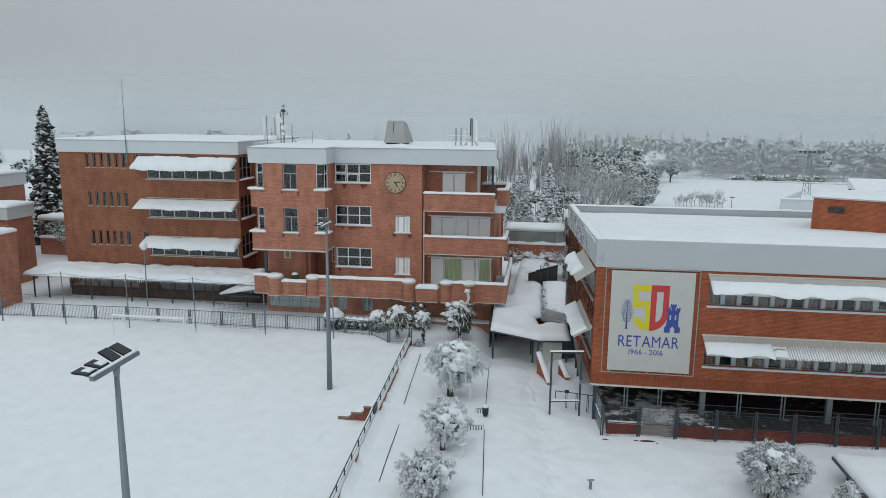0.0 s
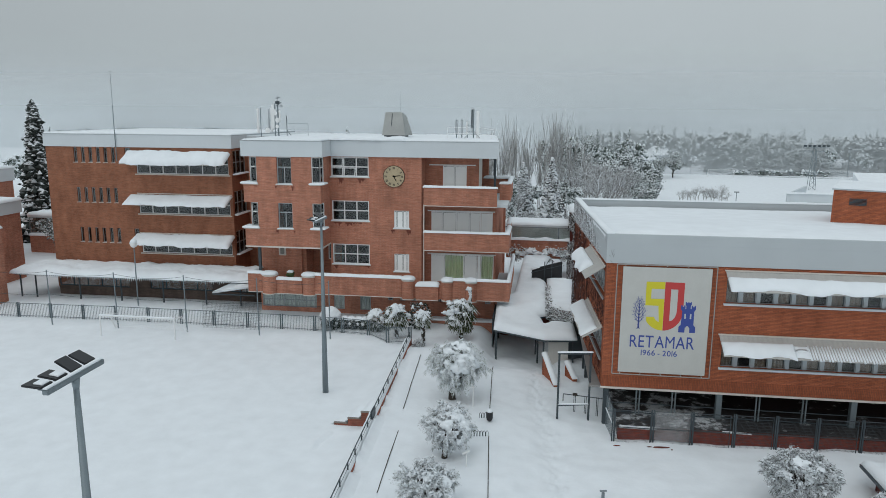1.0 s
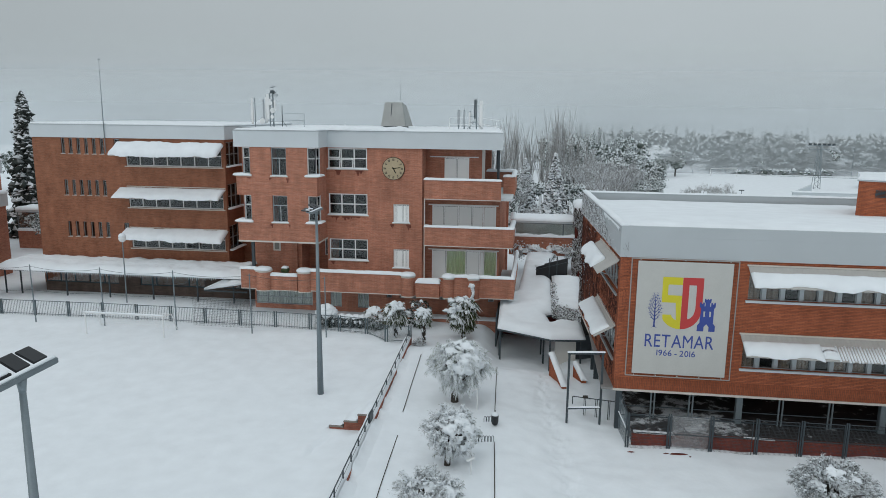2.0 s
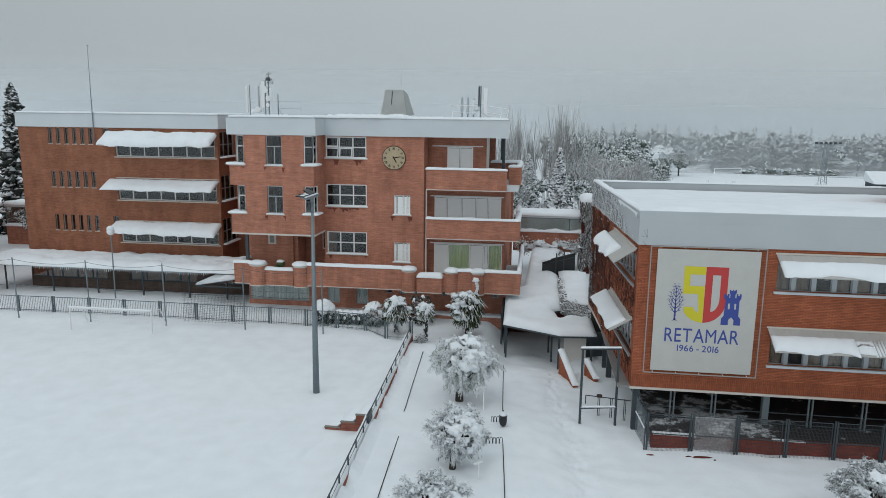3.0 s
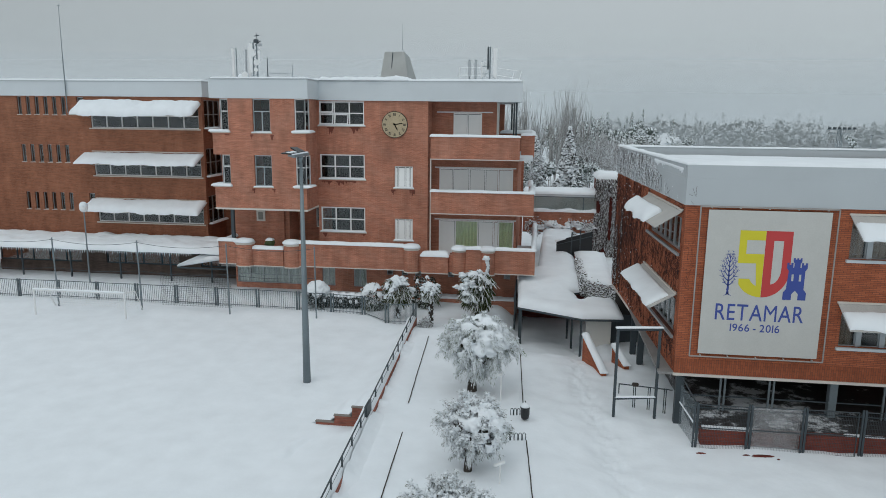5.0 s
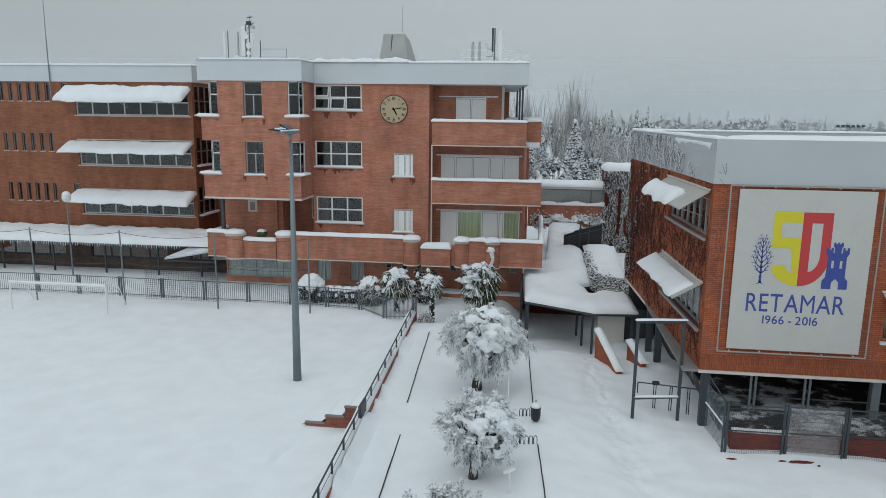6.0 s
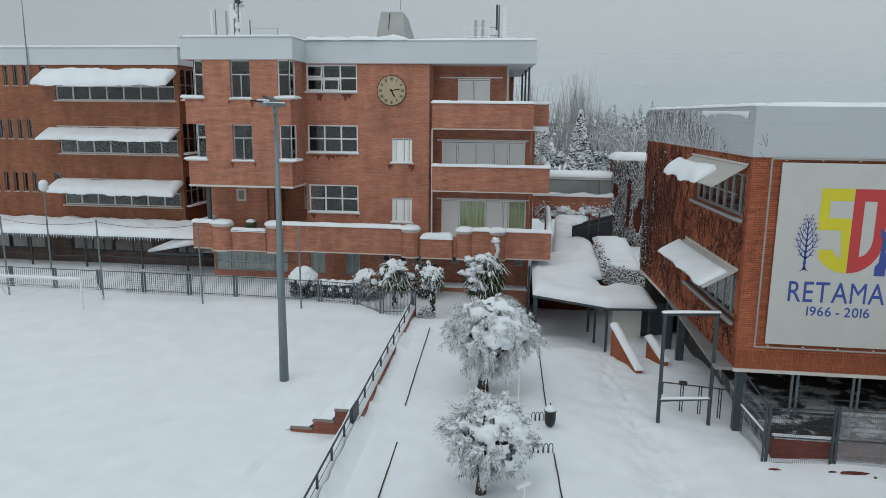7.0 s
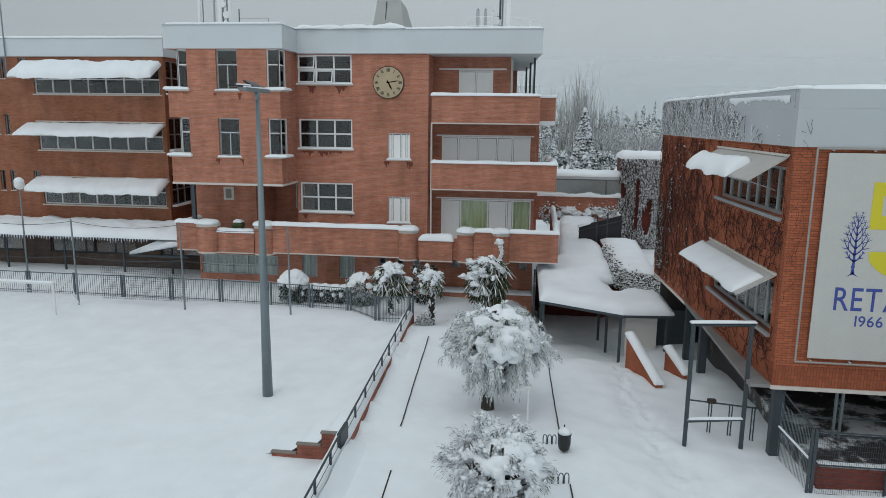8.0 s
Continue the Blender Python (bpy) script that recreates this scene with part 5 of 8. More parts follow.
part("pole", tubes(((-21.5, 63.0, 15.2), (-21.5, 63.0, 17.7), 0.04), n=6), STEEL, slim)
aerial_panel("panel", -21.72, 62.95, 15.5, 17.65, slim, 0.2)
guard = empty("roof_guardrail", "thin steel guard rail on the roof", "railing", "roof guard rails", at=pose(0, 0, -0.72))
part("rail", tubes(((-19.0, 62.5, 16.35), (-17.0, 62.5, 16.35), 0.015), ((-19.0, 62.5, 15.8), (-17.0, 62.5, 15.8), 0.015), ((-17.0, 62.5, 15.1), (-17.0, 62.5, 16.35), 0.02), n=5), STEEL, guard)

cowl = empty("roof_cowl", "tapered grey metal ventilation cowl with a thin aerial on the roof", "ventilation cowl", at=pose(0, 0, -0.8))
bm = bmesh.new()
lo = [bm.verts.new(c) for c in ((-10.35, 62.2, 15.5), (-8.3, 62.2, 15.5), (-8.05, 64.4, 15.5), (-10.25, 64.4, 15.5))]
hi = [bm.verts.new(c) for c in ((-10.08, 62.6, 17.45), (-8.65, 62.6, 17.45), (-8.5, 63.9, 17.15), (-9.95, 63.9, 17.15))]
for i in range(4):
    bm.faces.new((lo[i], lo[(i + 1) % 4], hi[(i + 1) % 4], hi[i]))
bm.faces.new(hi)
bm.faces.new(lo[::-1])
part("hood", bm, material("zinc_sheet", (0.36, 0.37, 0.36), 0.5, 0.3, vary=0.15), cowl)
part("base", boxes((-10.2, -8.4, 62.4, 64.2, 15.0, 15.5)), DARK, cowl)
part("bar", tubes(((-9.55, 62.35, 16.0), (-9.48, 62.52, 17.35), 0.03), n=6), DARK, cowl)
part("aerial", tubes(((-8.85, 62.9, 17.6), (-8.85, 62.9, 19.4), 0.02, 0.01), n=5), STEEL, cowl)

cell2 = empty("antenna_group", "white panel antennas on steel poles above the clock block roof", "antenna", "roof antennas", at=pose(0, 0, -0.82))
for x, y, z1 in ((-2.42, 62.0, 17.75), (-3.9, 62.4, 16.9), (-3.45, 62.4, 16.9), (-3.0, 62.6, 16.8)):
    part("pole", tubes(((x, y, 15.1), (x, y, z1), 0.05), n=8), STEEL, cell2)
aerial_panel("panel", -2.05, 61.95, 15.3, 17.65, cell2, 0.26)
aerial_panel("panel", -2.55, 61.9, 16.2, 17.75, cell2, 0.12, DARK)
aerial_panel("panel", -3.9, 62.3, 15.7, 16.8, cell2, 0.2, ALU)
aerial_panel("panel", -3.45, 62.3, 15.6, 16.8, cell2, 0.18, ALU)
aerial_panel("panel", -3.0, 62.45, 15.6, 16.75, cell2, 0.16)
part("brace", tubes(((-2.95, 61.95, 16.4), (-2.42, 62.0, 16.4), 0.025), ((-2.95, 61.95, 15.9), (-2.42, 62.0, 15.9), 0.025), n=5), STEEL, cell2)
part("brace", tubes(((-2.42, 62, 16.2), (-3.3, 61.6, 15.2), 0.03), ((-2.42, 62, 15.9), (-1.6, 61.4, 15.2), 0.03), n=6), ALU, cell2)
guard2 = empty("roof_guardrail", "thin white guard rail round the roof antennas", "railing", "roof guard rails", at=pose(0, 0, -0.8))
for z in (15.75, 16.25):
    part("rail", tubes(((-4.5, 61.2, z), (-2.7, 61.2, z), 0.018), ((-1.9, 61.2, z), (-0.4, 61.4, z - 0.2), 0.018), n=5), WHITE, guard2)
for x in (-4.5, -3.6, -0.9, -0.4):
    part("post", tubes(((x, 61.2, 15.05), (x + (0.2 if x > -2 else 0), 61.2, 16.25 if x < -2 else 16.0), 0.02), n=5), WHITE, guard2)

whip = empty("whip_aerial", "tall thin steel whip aerial fixed to the wing wall", "antenna", at=pose(0, 0, -0.84))
part("rod", tubes(((-35.45, 62.8, 12.9), (-35.45, 62.8, 17.2), 0.045), ((-35.45, 62.8, 17.2), (-35.42, 62.8, 21.0), 0.03, 0.015), n=6), STEEL, whip)
part("tip", boxes((-35.55, -35.29, 62.79, 62.81, 20.9, 20.94)), STEEL, whip)

# ---- covered walk before the wing ----
cover = empty("covered_walk", "long snow-covered flat canopy on posts beside the wing", "canopy", at=pose(0, 0, -0.72))
part("roof", boxes((-43.6, -20.4, 58.6, 62.95, 2.72, 2.86)), DARK, cover)
bm = snow_slab(-43.9, -20.3, 58.2, 62.97, 2.87, 0.55, r=0.9, lump=0.3, wave=0.15)
part("snow", bm, SNOW_CAP, cover, "deep snow with a drooping lip", smooth=True)
rng = random.Random(12)
for k in range(95):
    x = -41.0 + 0.185 * k
    part("icicle", tubes(((x, 58.35, 2.9), (x, 58.35, 2.72 - rng.uniform(0, 0.16)), 0.05, 0.01), n=5), SNOW_CAP, cover)
bm = bmesh.new()
tip = [(-20.4, 58.7, 2.95), (-20.4, 56.6, 3.0), (-24.2, 57.3, 2.18), (-22.6, 58.7, 2.9)]
lo = [bm.verts.new((x, y, z - 0.14)) for x, y, z in tip]
hi = [bm.verts.new((x, y, z + 0.06)) for x, y, z in tip]
for i in range(4):
    bm.faces.new((lo[i], lo[(i + 1) % 4], hi[(i + 1) % 4], hi[i]))
bm.faces.new(hi)
bm.faces.new(lo[::-1])
bmesh.ops.bevel(bm, geom=list(bm.edges), offset=0.05, segments=2, affect="EDGES")
part("folded_tip", bm, SNOW_CAP, cover, "snowy slanting canopy tip", smooth=True)
part("beam", boxes((-24.1, -20.4, 57.2, 57.3, 2.0, 2.1)), DARK, cover)
for x in (-43.4, -41.9, -37.6, -33.6, -29.6, -25.6, -22.4):
    part("post", boxes((x, x + 0.1, 58.9, 59.0, 0.2, 2.72)), DARK, cover)
hut = empty("walk_screen_wall", "brick screen wall with glazing, coloured dark for the covered walk's shade", "wall", at=pose(0, 0, -0.75))
# brick colour lowered to hold the shade under the canopy
SHADE = brick_material("brick_in_canopy_shade", (0.12, 0.085, 0.07), (0.09, 0.065, 0.055), (0.10, 0.08, 0.07))
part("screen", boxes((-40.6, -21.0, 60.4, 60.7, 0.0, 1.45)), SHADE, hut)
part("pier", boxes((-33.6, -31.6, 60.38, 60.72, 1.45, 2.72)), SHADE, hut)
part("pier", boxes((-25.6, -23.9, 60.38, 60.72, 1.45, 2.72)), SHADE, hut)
for a, b, n in ((-40.6, -33.6, 5), (-31.6, -25.6, 4), (-23.9, -21.0, 2)):
    window(hut, a, b, 1.45, 2.72, 60.5, n, 1, DARK, 0.08)
part("coping_snow", snow_slab(-40.8, -33.8, 60.0, 60.4, 0.2, 0.15), SNOW_CAP, hut, smooth=True)

# ---- field edge: bar fence, net posts, net, goal, globe lamp ----
field_fence = empty("bar_fence", "low galvanised bar fence panels at the edge of the field", "fence")
FPTS = [(-47.6, 52.5), (-44.7, 52.6), (-41.8, 52.7), (-38.9, 52.8), (-36.1, 52.9), (-33.3, 53.0), (-30.5, 53.1), (-27.7, 53.1), (-24.9, 53.1), (-22.1, 53.05), (-19.3, 53.0), (-16.5, 52.95), (-13.8, 52.9), (-11.5, 52.7), (-9.4, 52.4), (-7.6, 50.9), (-5.8, 50.2)]
for k, (x, y) in enumerate(FPTS):
    zb = ground_z(x, y)
    part("post", boxes((x - 0.05, x + 0.05, y - 0.04, y + 0.04, zb - 0.3, zb + 1.22)), FENCE_STEEL, field_fence)
    part("post", boxes((x + 0.12, x + 0.2, y - 0.04, y + 0.04, zb - 0.3, zb + 1.22)), FENCE_STEEL, field_fence)
    if k == len(FPTS) - 1:
        break
    x2, y2 = FPTS[k + 1]
    zc = ground_z(x2, y2)
    part("rail", tubes(((x + 0.15, y, zb + 1.16), (x2, y2, zc + 1.16), 0.025), n=6), FENCE_STEEL, field_fence)
    part("rail", tubes(((x + 0.15, y, zb + 0.12), (x2, y2, zc + 0.12), 0.02), n=6), FENCE_STEEL, field_fence)
    bm = bmesh.new()
    for i in range(1, 20):
        f = i / 20
        xx, yy, zz = x + 0.18 + (x2 - x - 0.2) * f, y + (y2 - y) * f, zb + (zc - zb) * f
        box(bm, xx - 0.008, xx + 0.008, yy - 0.008, yy + 0.008, zz - 0.05, zz + 1.15)
    tagged(part("bar_infill", bm, FENCE_STEEL, field_fence), kind="stuff")
netting = empty("ball_net", "sagging dark ball-stop net hung on slim steel posts", "net")
NP = (-40.3, -34.6, -29.0, -23.3, -17.5, -11.95)
for x in NP:
    part("post", tubes(((x, 51.1, -0.1), (x, 51.0, 4.42), 0.05, 0.04), n=8), STEEL, netting)
bm = bmesh.new()
for a, b in zip(NP, NP[1:]):
    for z, sag in ((4.3, 0.25), (2.5, 0.15)):
        n = 10
        for i in range(n):
            f, g = i / n, (i + 1) / n
            tube(bm, (a + (b - a) * f, 51.0, z - sag * 4 * f * (1 - f)), (a + (b - a) * g, 51.0, z - sag * 4 * g * (1 - g)), 0.012, n=4)
tagged(part("cord", bm, DARK, netting), kind="stuff")
bm = bmesh.new()
for i in range(45):
    x = -22.0 + 4.6 * i / 44
    zt = 2.45 - 0.25 * math.sin((x + 22) * 0.7)
    box(bm, x - 0.004, x + 0.004, 51.2, 51.208, 0.3, zt)
for j in range(18):
    box(bm, -22.0, -17.4, 51.2, 51.208, 0.35 + 0.12 * j, 0.358 + 0.12 * j)
tagged(part("mesh", bm, DARK, netting), kind="stuff")

goal = empty("football_goal", "white football goal half sunk in snow on the field", "goal")
GX0, GX1, GYY = -29.3, -23.35, 49.35
for x in (GX0, GX1):
    part("upright", tubes(((x, GYY, -0.4), (x, GYY, 1.47), 0.055), n=10), WHITE, goal)
    part("stay", tubes(((x, GYY, 1.45), (x + 0.1, GYY + 1.0, 1.35), 0.03), ((x + 0.1, GYY + 1.0, 1.35), (x + 0.1, GYY + 1.7, 0.0), 0.03), n=6), WHITE, goal)
part("crossbar", tubes(((GX0, GYY, 1.45), (GX1, GYY, 1.45), 0.055), n=10), WHITE, goal)
part("snow", snow_slab(GX0 - 0.05, GX1 + 0.05, GYY - 0.07, GYY + 0.07, 1.49, 0.07), SNOW_CAP, goal, smooth=True)
bm = bmesh.new()
for i in range(31):
    x = GX0 + (GX1 - GX0) * i / 30
    tube(bm, (x, GYY + 1.0, 1.35), (x, GYY + 1.7, 0.0), 0.007, n=3)
for j in range(8):
    f = j / 8
    tube(bm, (GX0, GYY + 1.0 + 0.7 * f, 1.35 - 1.35 * f), (GX1, GYY + 1.0 + 0.7 * f, 1.35 - 1.35 * f), 0.007, n=3)
tagged(part("net", bm, WHITE, goal), kind="stuff")

globe = empty("globe_lamp", "white globe lamp on a slim grey post capped with snow", "street lamp", at=pose(0, 0, -0.65))
part("post", tubes(((-31.2, 57.6, 0.2), (-31.2, 57.6, 5.75), 0.055, 0.045), n=10), STEEL, globe)
bm = bmesh.new()
bmesh.ops.create_icosphere(bm, subdivisions=3, radius=0.3, matrix=pose(-31.2, 57.6, 6.0))
part("globe", bm, WHITE, globe, "white glass globe", smooth=True)
bm = bmesh.new()
bmesh.ops.create_icosphere(bm, subdivisions=2, radius=0.3, matrix=pose(-31.2, 57.6, 6.17))
for v in bm.verts:
    v.co.z = max(v.co.z, 6.12)
part("snow", bm, SNOW_CAP, globe, smooth=True)

# ---- entrance canopy between the blocks ----
canopy = empty("entrance_canopy", "angular flat canopy under deep snow on dark steel columns", "canopy")


def roof_z(x, y):
    return 1.16 + 0.027 * (y - 49.5)


OUT = [(0.25, 51.2), (3.9, 49.45), (6.15, 49.7), (6.0, 53.2), (4.5, 53.0), (3.9, 52.3), (3.55, 54.6), (4.4, 55.2), (4.1, 64.5), (3.4, 66.5), (4.6, 75), (1.9, 75), (1.4, 60.5), (0.1, 58.0)]
part("slab", prism(OUT, lambda x, y: roof_z(x, y) - 0.12, roof_z), DARK, canopy, "dark steel edge")


def inside(x, y, pts):
    hit = False
    for (xa, ya), (xb, yb) in zip(pts, pts[1:] + pts[:1]):
        if (ya > y) != (yb > y) and x < xa + (y - ya) * (xb - xa) / (yb - ya):
            hit = not hit
    return hit


def edge_gap(x, y, pts):
    best = 9.0
    for (xa, ya), (xb, yb) in zip(pts, pts[1:] + pts[:1]):
        dx, dy = xb - xa, yb - ya
        f = min(1, max(0, ((x - xa) * dx + (y - ya) * dy) / (dx * dx + dy * dy)))
        best = min(best, math.hypot(x - xa - f * dx, y - ya - f * dy))
    return best


def snow_sheet(pts, zf, h, step, r=0.5, lump=0.35):
    """Snow over a plan outline: the outline is filled, cut finely and raised towards its middle."""
    bm = bmesh.new()
    bm.faces.new([bm.verts.new((x, y, 0)) for x, y in pts])
    xs, ys = [p[0] for p in pts], [p[1] for p in pts]
    for k in range(1, int((max(xs) - min(xs)) / step)):
        bmesh.ops.bisect_plane(bm, geom=[*bm.verts, *bm.edges, *bm.faces], plane_co=(min(xs) + k * step, 0, 0), plane_no=(1, 0, 0))
    for k in range(1, int((max(ys) - min(ys)) / step)):
        bmesh.ops.bisect_plane(bm, geom=[*bm.verts, *bm.edges, *bm.faces], plane_co=(0, min(ys) + k * step, 0), plane_no=(0, 1, 0))
    bmesh.ops.triangulate(bm, faces=bm.faces)
    rim = [e for e in bm.edges if e.is_boundary]
    low = bmesh.ops.extrude_edge_only(bm, edges=rim)
    lows = {v for v in low["geom"] if isinstance(v, bmesh.types.BMVert)}
    for v in bm.verts:
        x, y = v.co.x, v.co.y
        if v in lows:
            v.co.z = zf(x, y) + 0.005
            continue
        k = min(1.0, edge_gap(x, y, pts) / r)
        hh = h * (0.35 + 0.65 * math.sqrt(max(0, 1 - (1 - k) ** 2)))
        v.co.z = zf(x, y) + hh * (1 + lump * noise.noise((x * 0.6, y * 0.6, 7)) + 0.4 * lump * noise.noise((x * 1.9, y * 1.9, 1)))
    return bm


part("snow", snow_sheet(OUT, roof_z, 0.42, 0.35, 0.6, 0.5), SNOW_CAP, canopy, "deep rounded snow", smooth=True)
for x, y in ((0.45, 51.4), (0.35, 52.6), (0.3, 57.2), (3.85, 49.7), (3.45, 51.6), (3.3, 54.0), (5.9, 50.0)):
    zb = ground_z(x, y)
    part("column", soft_box(x - 0.06, x + 0.06, y - 0.06, y + 0.06, zb - 0.2, roof_z(x, y) - 0.11, 0.01), DARK, canopy)
# added wall: keeps skylight from behind off the ground under the canopy
part("back_wall", boxes((0.08, 6.3, 58.5, 58.7, -1.8, 1.3)), BRICK_DK, canopy, "dark wall added to block skylight behind the covered entrance")
part("screen", boxes((4.2, 5.6, 50.6, 50.7, -1.2, 1.06)), PALE, canopy, "pale board screen")
# dark sheet in place of the unlit corridor
part("screen", boxes((5.6, 7.2, 51.0, 51.1, -1.2, 1.07)), DARK, canopy, "dark panel standing in for the corridor's shade")
part("fascia", prism([(-0.05, 54.2), (0.05, 54.2), (0.05, 58.0), (-0.05, 58.0)], lambda x, y: -1.6, lambda x, y: 1.05 + 0.027 * (y - 49.5)), DARK, canopy)

pavilion = empty("porch_roof", "ivy-edged monopitch porch roof covered in snow", "roof")
PV = [(4.25, 55.0), (6.0, 53.6), (6.4, 64.9), (4.15, 64.7)]
pz = lambda x, y: 2.03 - 0.01 * (y - 54)
part("roof", prism(PV, lambda x, y: 1.2, pz), BRICK_DK, pavilion)
part("snow", snow_sheet(PV, pz, 0.3, 0.4, 0.5, 0.2), SNOW_CAP, pavilion, smooth=True)

# dark ramp wall, bridge and ivy tower behind
dark_wall = empty("ramp_parapet", "dark sloping steel parapet of a ramp", "ramp wall", at=pose(0, 0, -0.95))
bm = bmesh.new()
for y0, y1 in ((65.0, 65.15),):
    vs = [bm.verts.new(c) for c in ((2.8, y0, 0.8), (5.5, y0, 0.8), (5.5, y0, 4.53), (2.8, y0, 3.74), (2.8, y1, 0.8), (5.5, y1, 0.8), (5.5, y1, 4.53), (2.8, y1, 3.74))]
    for f in ((0, 1, 2, 3), (4, 7, 6, 5), (0, 4, 5, 1), (1, 5, 6, 2), (2, 6, 7, 3), (3, 7, 4, 0)):
        bm.faces.new([vs[i] for i in f])
part("panel", bm, BLACK, dark_wall)
part("rail", tubes(((2.75, 64.93, 3.42), (5.5, 64.93, 4.2), 0.03), n=6), DARK, dark_wall)
for x in (3.9, 4.55):
    part("post", boxes((x, x + 0.08, 64.9, 64.997, 0.8, 4.15 + 0.29 * (x - 2.8))), DARK, dark_wall)
part("snow", snow_sheet([(2.7, 64.6), (3.5, 64.75), (3.45, 65.3), (2.7, 65.3)], lambda x, y: 3.72 + 0.3 * (x - 2.8), 0.16, 0.2, 0.3, 0.4), SNOW_CAP, dark_wall, smooth=True)
bridge = empty("link_bridge", "glazed link bridge with brick parapet and snow between the blocks", "bridge", at=pose(0, 0, -1.26))
part("roof", boxes((0.0, 7.0, 75.2, 78.5, 6.3, 6.5)), CONCRETE, bridge)
part("snow", snow_slab(-0.05, 7.0, 75.1, 78.6, 6.5, 0.32), SNOW_CAP, bridge, smooth=True)
part("parapet", boxes((0.0, 7.0, 75.3, 75.6, 3.0, 4.9)), BRICK, bridge)
part("floor", boxes((0.0, 7.0, 75.6, 78.5, 2.9, 3.1)), CONCRETE, bridge)
window(bridge, 0.0, 7.0, 4.9, 6.3, 75.4, 2, 1, STEEL, 0.1, xs=[0.0, 5.4, 7.0])
# reflections and clinging snow on the glazing, given as one pale sheet
part("screen", boxes((0.1, 6.9, 75.5, 75.53, 4.95, 6.28)), CURTAIN, bridge, "pale sheet behind the glass, imitating its reflections and snow")
part("sill_snow", snow_slab(0.0, 7.0, 75.0, 75.4, 4.9, 0.25, lump=0.9), SNOW_CAP, bridge, smooth=True)
tower = empty("ivy_tower", "brick stair tower overgrown with snowy ivy", "tower", at=pose(0, 0, -1.26))
part("wall", boxes((6.55, 12, 75.0, 79, 0, 7.95)), BRICK_DK, tower)
part("snow", snow_slab(6.4, 12, 74.9, 79, 7.95, 0.5), SNOW_CAP, tower, smooth=True)

# ---- ramp walls, steel portal, handrail, bin ----
ramp = empty("ramp_wall", "sloping brick ramp wall capped with snow", "ramp wall", "ramp walls")
ramp2 = empty("ramp_wall", "short sloping brick ramp wall with snow cap", "ramp wall", "ramp walls")
for holder, (xa, ya), (xb, yb), za, zb in ((ramp, (3.9, 46.9), (4.6, 43.8), 1.05, 0.18), (ramp2, (5.35, 46.4), (5.8, 44.95), 0.72, 0.2)):
    d = Vector((xb - xa, yb - ya, 0)).normalized()
    s = Vector((-d.y, d.x, 0)) * 0.13
    bm = bmesh.new()
    ring = [(Vector((xa, ya, 0)) + s, za), (Vector((xb, yb, 0)) + s, zb), (Vector((xb, yb, 0)) - s, zb), (Vector((xa, ya, 0)) - s, za)]
    lo = [bm.verts.new((p.x, p.y, -1.2)) for p, _ in ring]
    hi = [bm.verts.new((p.x, p.y, z)) for p, z in ring]
    for i in range(4):
        bm.faces.new((lo[i], lo[(i + 1) % 4], hi[(i + 1) % 4], hi[i]))
    bm.faces.new(hi)
    bm.faces.new(lo[::-1])
    part("wall", bm, BRICK_R, holder)
    ln = math.hypot(xb - xa, yb - ya)
    bm = snow_slab(-0.1, ln + 0.1, -0.2, 0.2, 0, 0.18)
    ang = math.degrees(math.atan2(yb - ya, xb - xa))
    for v in bm.verts:
        v.co.z += za + 0.003 + (zb - za) * min(1, max(0, v.co.x / ln))
    part("snow", bm, SNOW_CAP, holder, at=pose(xa, ya, 0, 0, 0, ang), smooth=True)
portal = empty("steel_portal", "tall dark steel portal with a low crossbar and snow on top", "steel portal")
PA, PBB = Vector((4.55, 39.0, 0)), Vector((6.25, 39.3, 0))
for p in (PA, PBB):
    part("leg", soft_box(p.x - 0.055, p.x + 0.055, p.y - 0.055, p.y + 0.055, -0.4, 3.86, 0.012), DARK, portal)
part("lintel", tubes(((PA.x - 0.08, PA.y, 3.86), (PBB.x + 0.08, PBB.y, 3.84), 0.06), n=4), DARK, portal)
part("crossbar", tubes(((PA.x, PA.y, 0.88), (PBB.x, PBB.y, 0.92), 0.05), n=6), DARK, portal)
bm = snow_slab(-0.1, 1.85, -0.08, 0.08, 0, 0.06)
part("snow", bm, SNOW_CAP, portal, at=pose(PA.x, PA.y, 3.905, 0, 0, 10), smooth=True)
part("snow", snow_slab(0.0, 1.7, -0.06, 0.06, 0, 0.06), SNOW_CAP, portal, at=pose(PA.x, PA.y, 0.93, 0, 0, 10), smooth=True)
side_rail = empty("handrail", "dark steel handrail with a small box in the snow", "railing")
part("rail", tubes(((4.9, 40.4, 1.0), (7.05, 40.0, 1.0), 0.025), ((4.9, 40.4, 0.55), (4.9, 40.4, 1.0), 0.025), n=6), DARK, side_rail)
for x in (5.5, 5.58, 6.1, 6.18, 6.75, 6.83):
    part("post", tubes(((x, 40.3 - 0.12 * (x - 5.4), -0.2), (x, 40.3 - 0.12 * (x - 5.4), 1.0), 0.02), n=5), DARK, side_rail)
part("box", soft_box(5.42, 5.68, 40.15, 40.3, 1.0, 1.14, 0.02), BARK, side_rail)

bin_ = empty("litter_bin", "black litter bin with snow cap beside the walk", "litter bin")
bz0 = ground_z(0.93, 37.4)
bm = bmesh.new()
prof = [(0.06, 0.02), (0.15, 0.1), (0.18, 0.25), (0.18, 0.50), (0.195, 0.52), (0.195, 0.56)]
rings = [[bm.verts.new((0.93 + r * math.cos(a * math.tau / 16), 37.4 + r * math.sin(a * math.tau / 16), bz0 + z)) for a in range(16)] for r, z in prof]
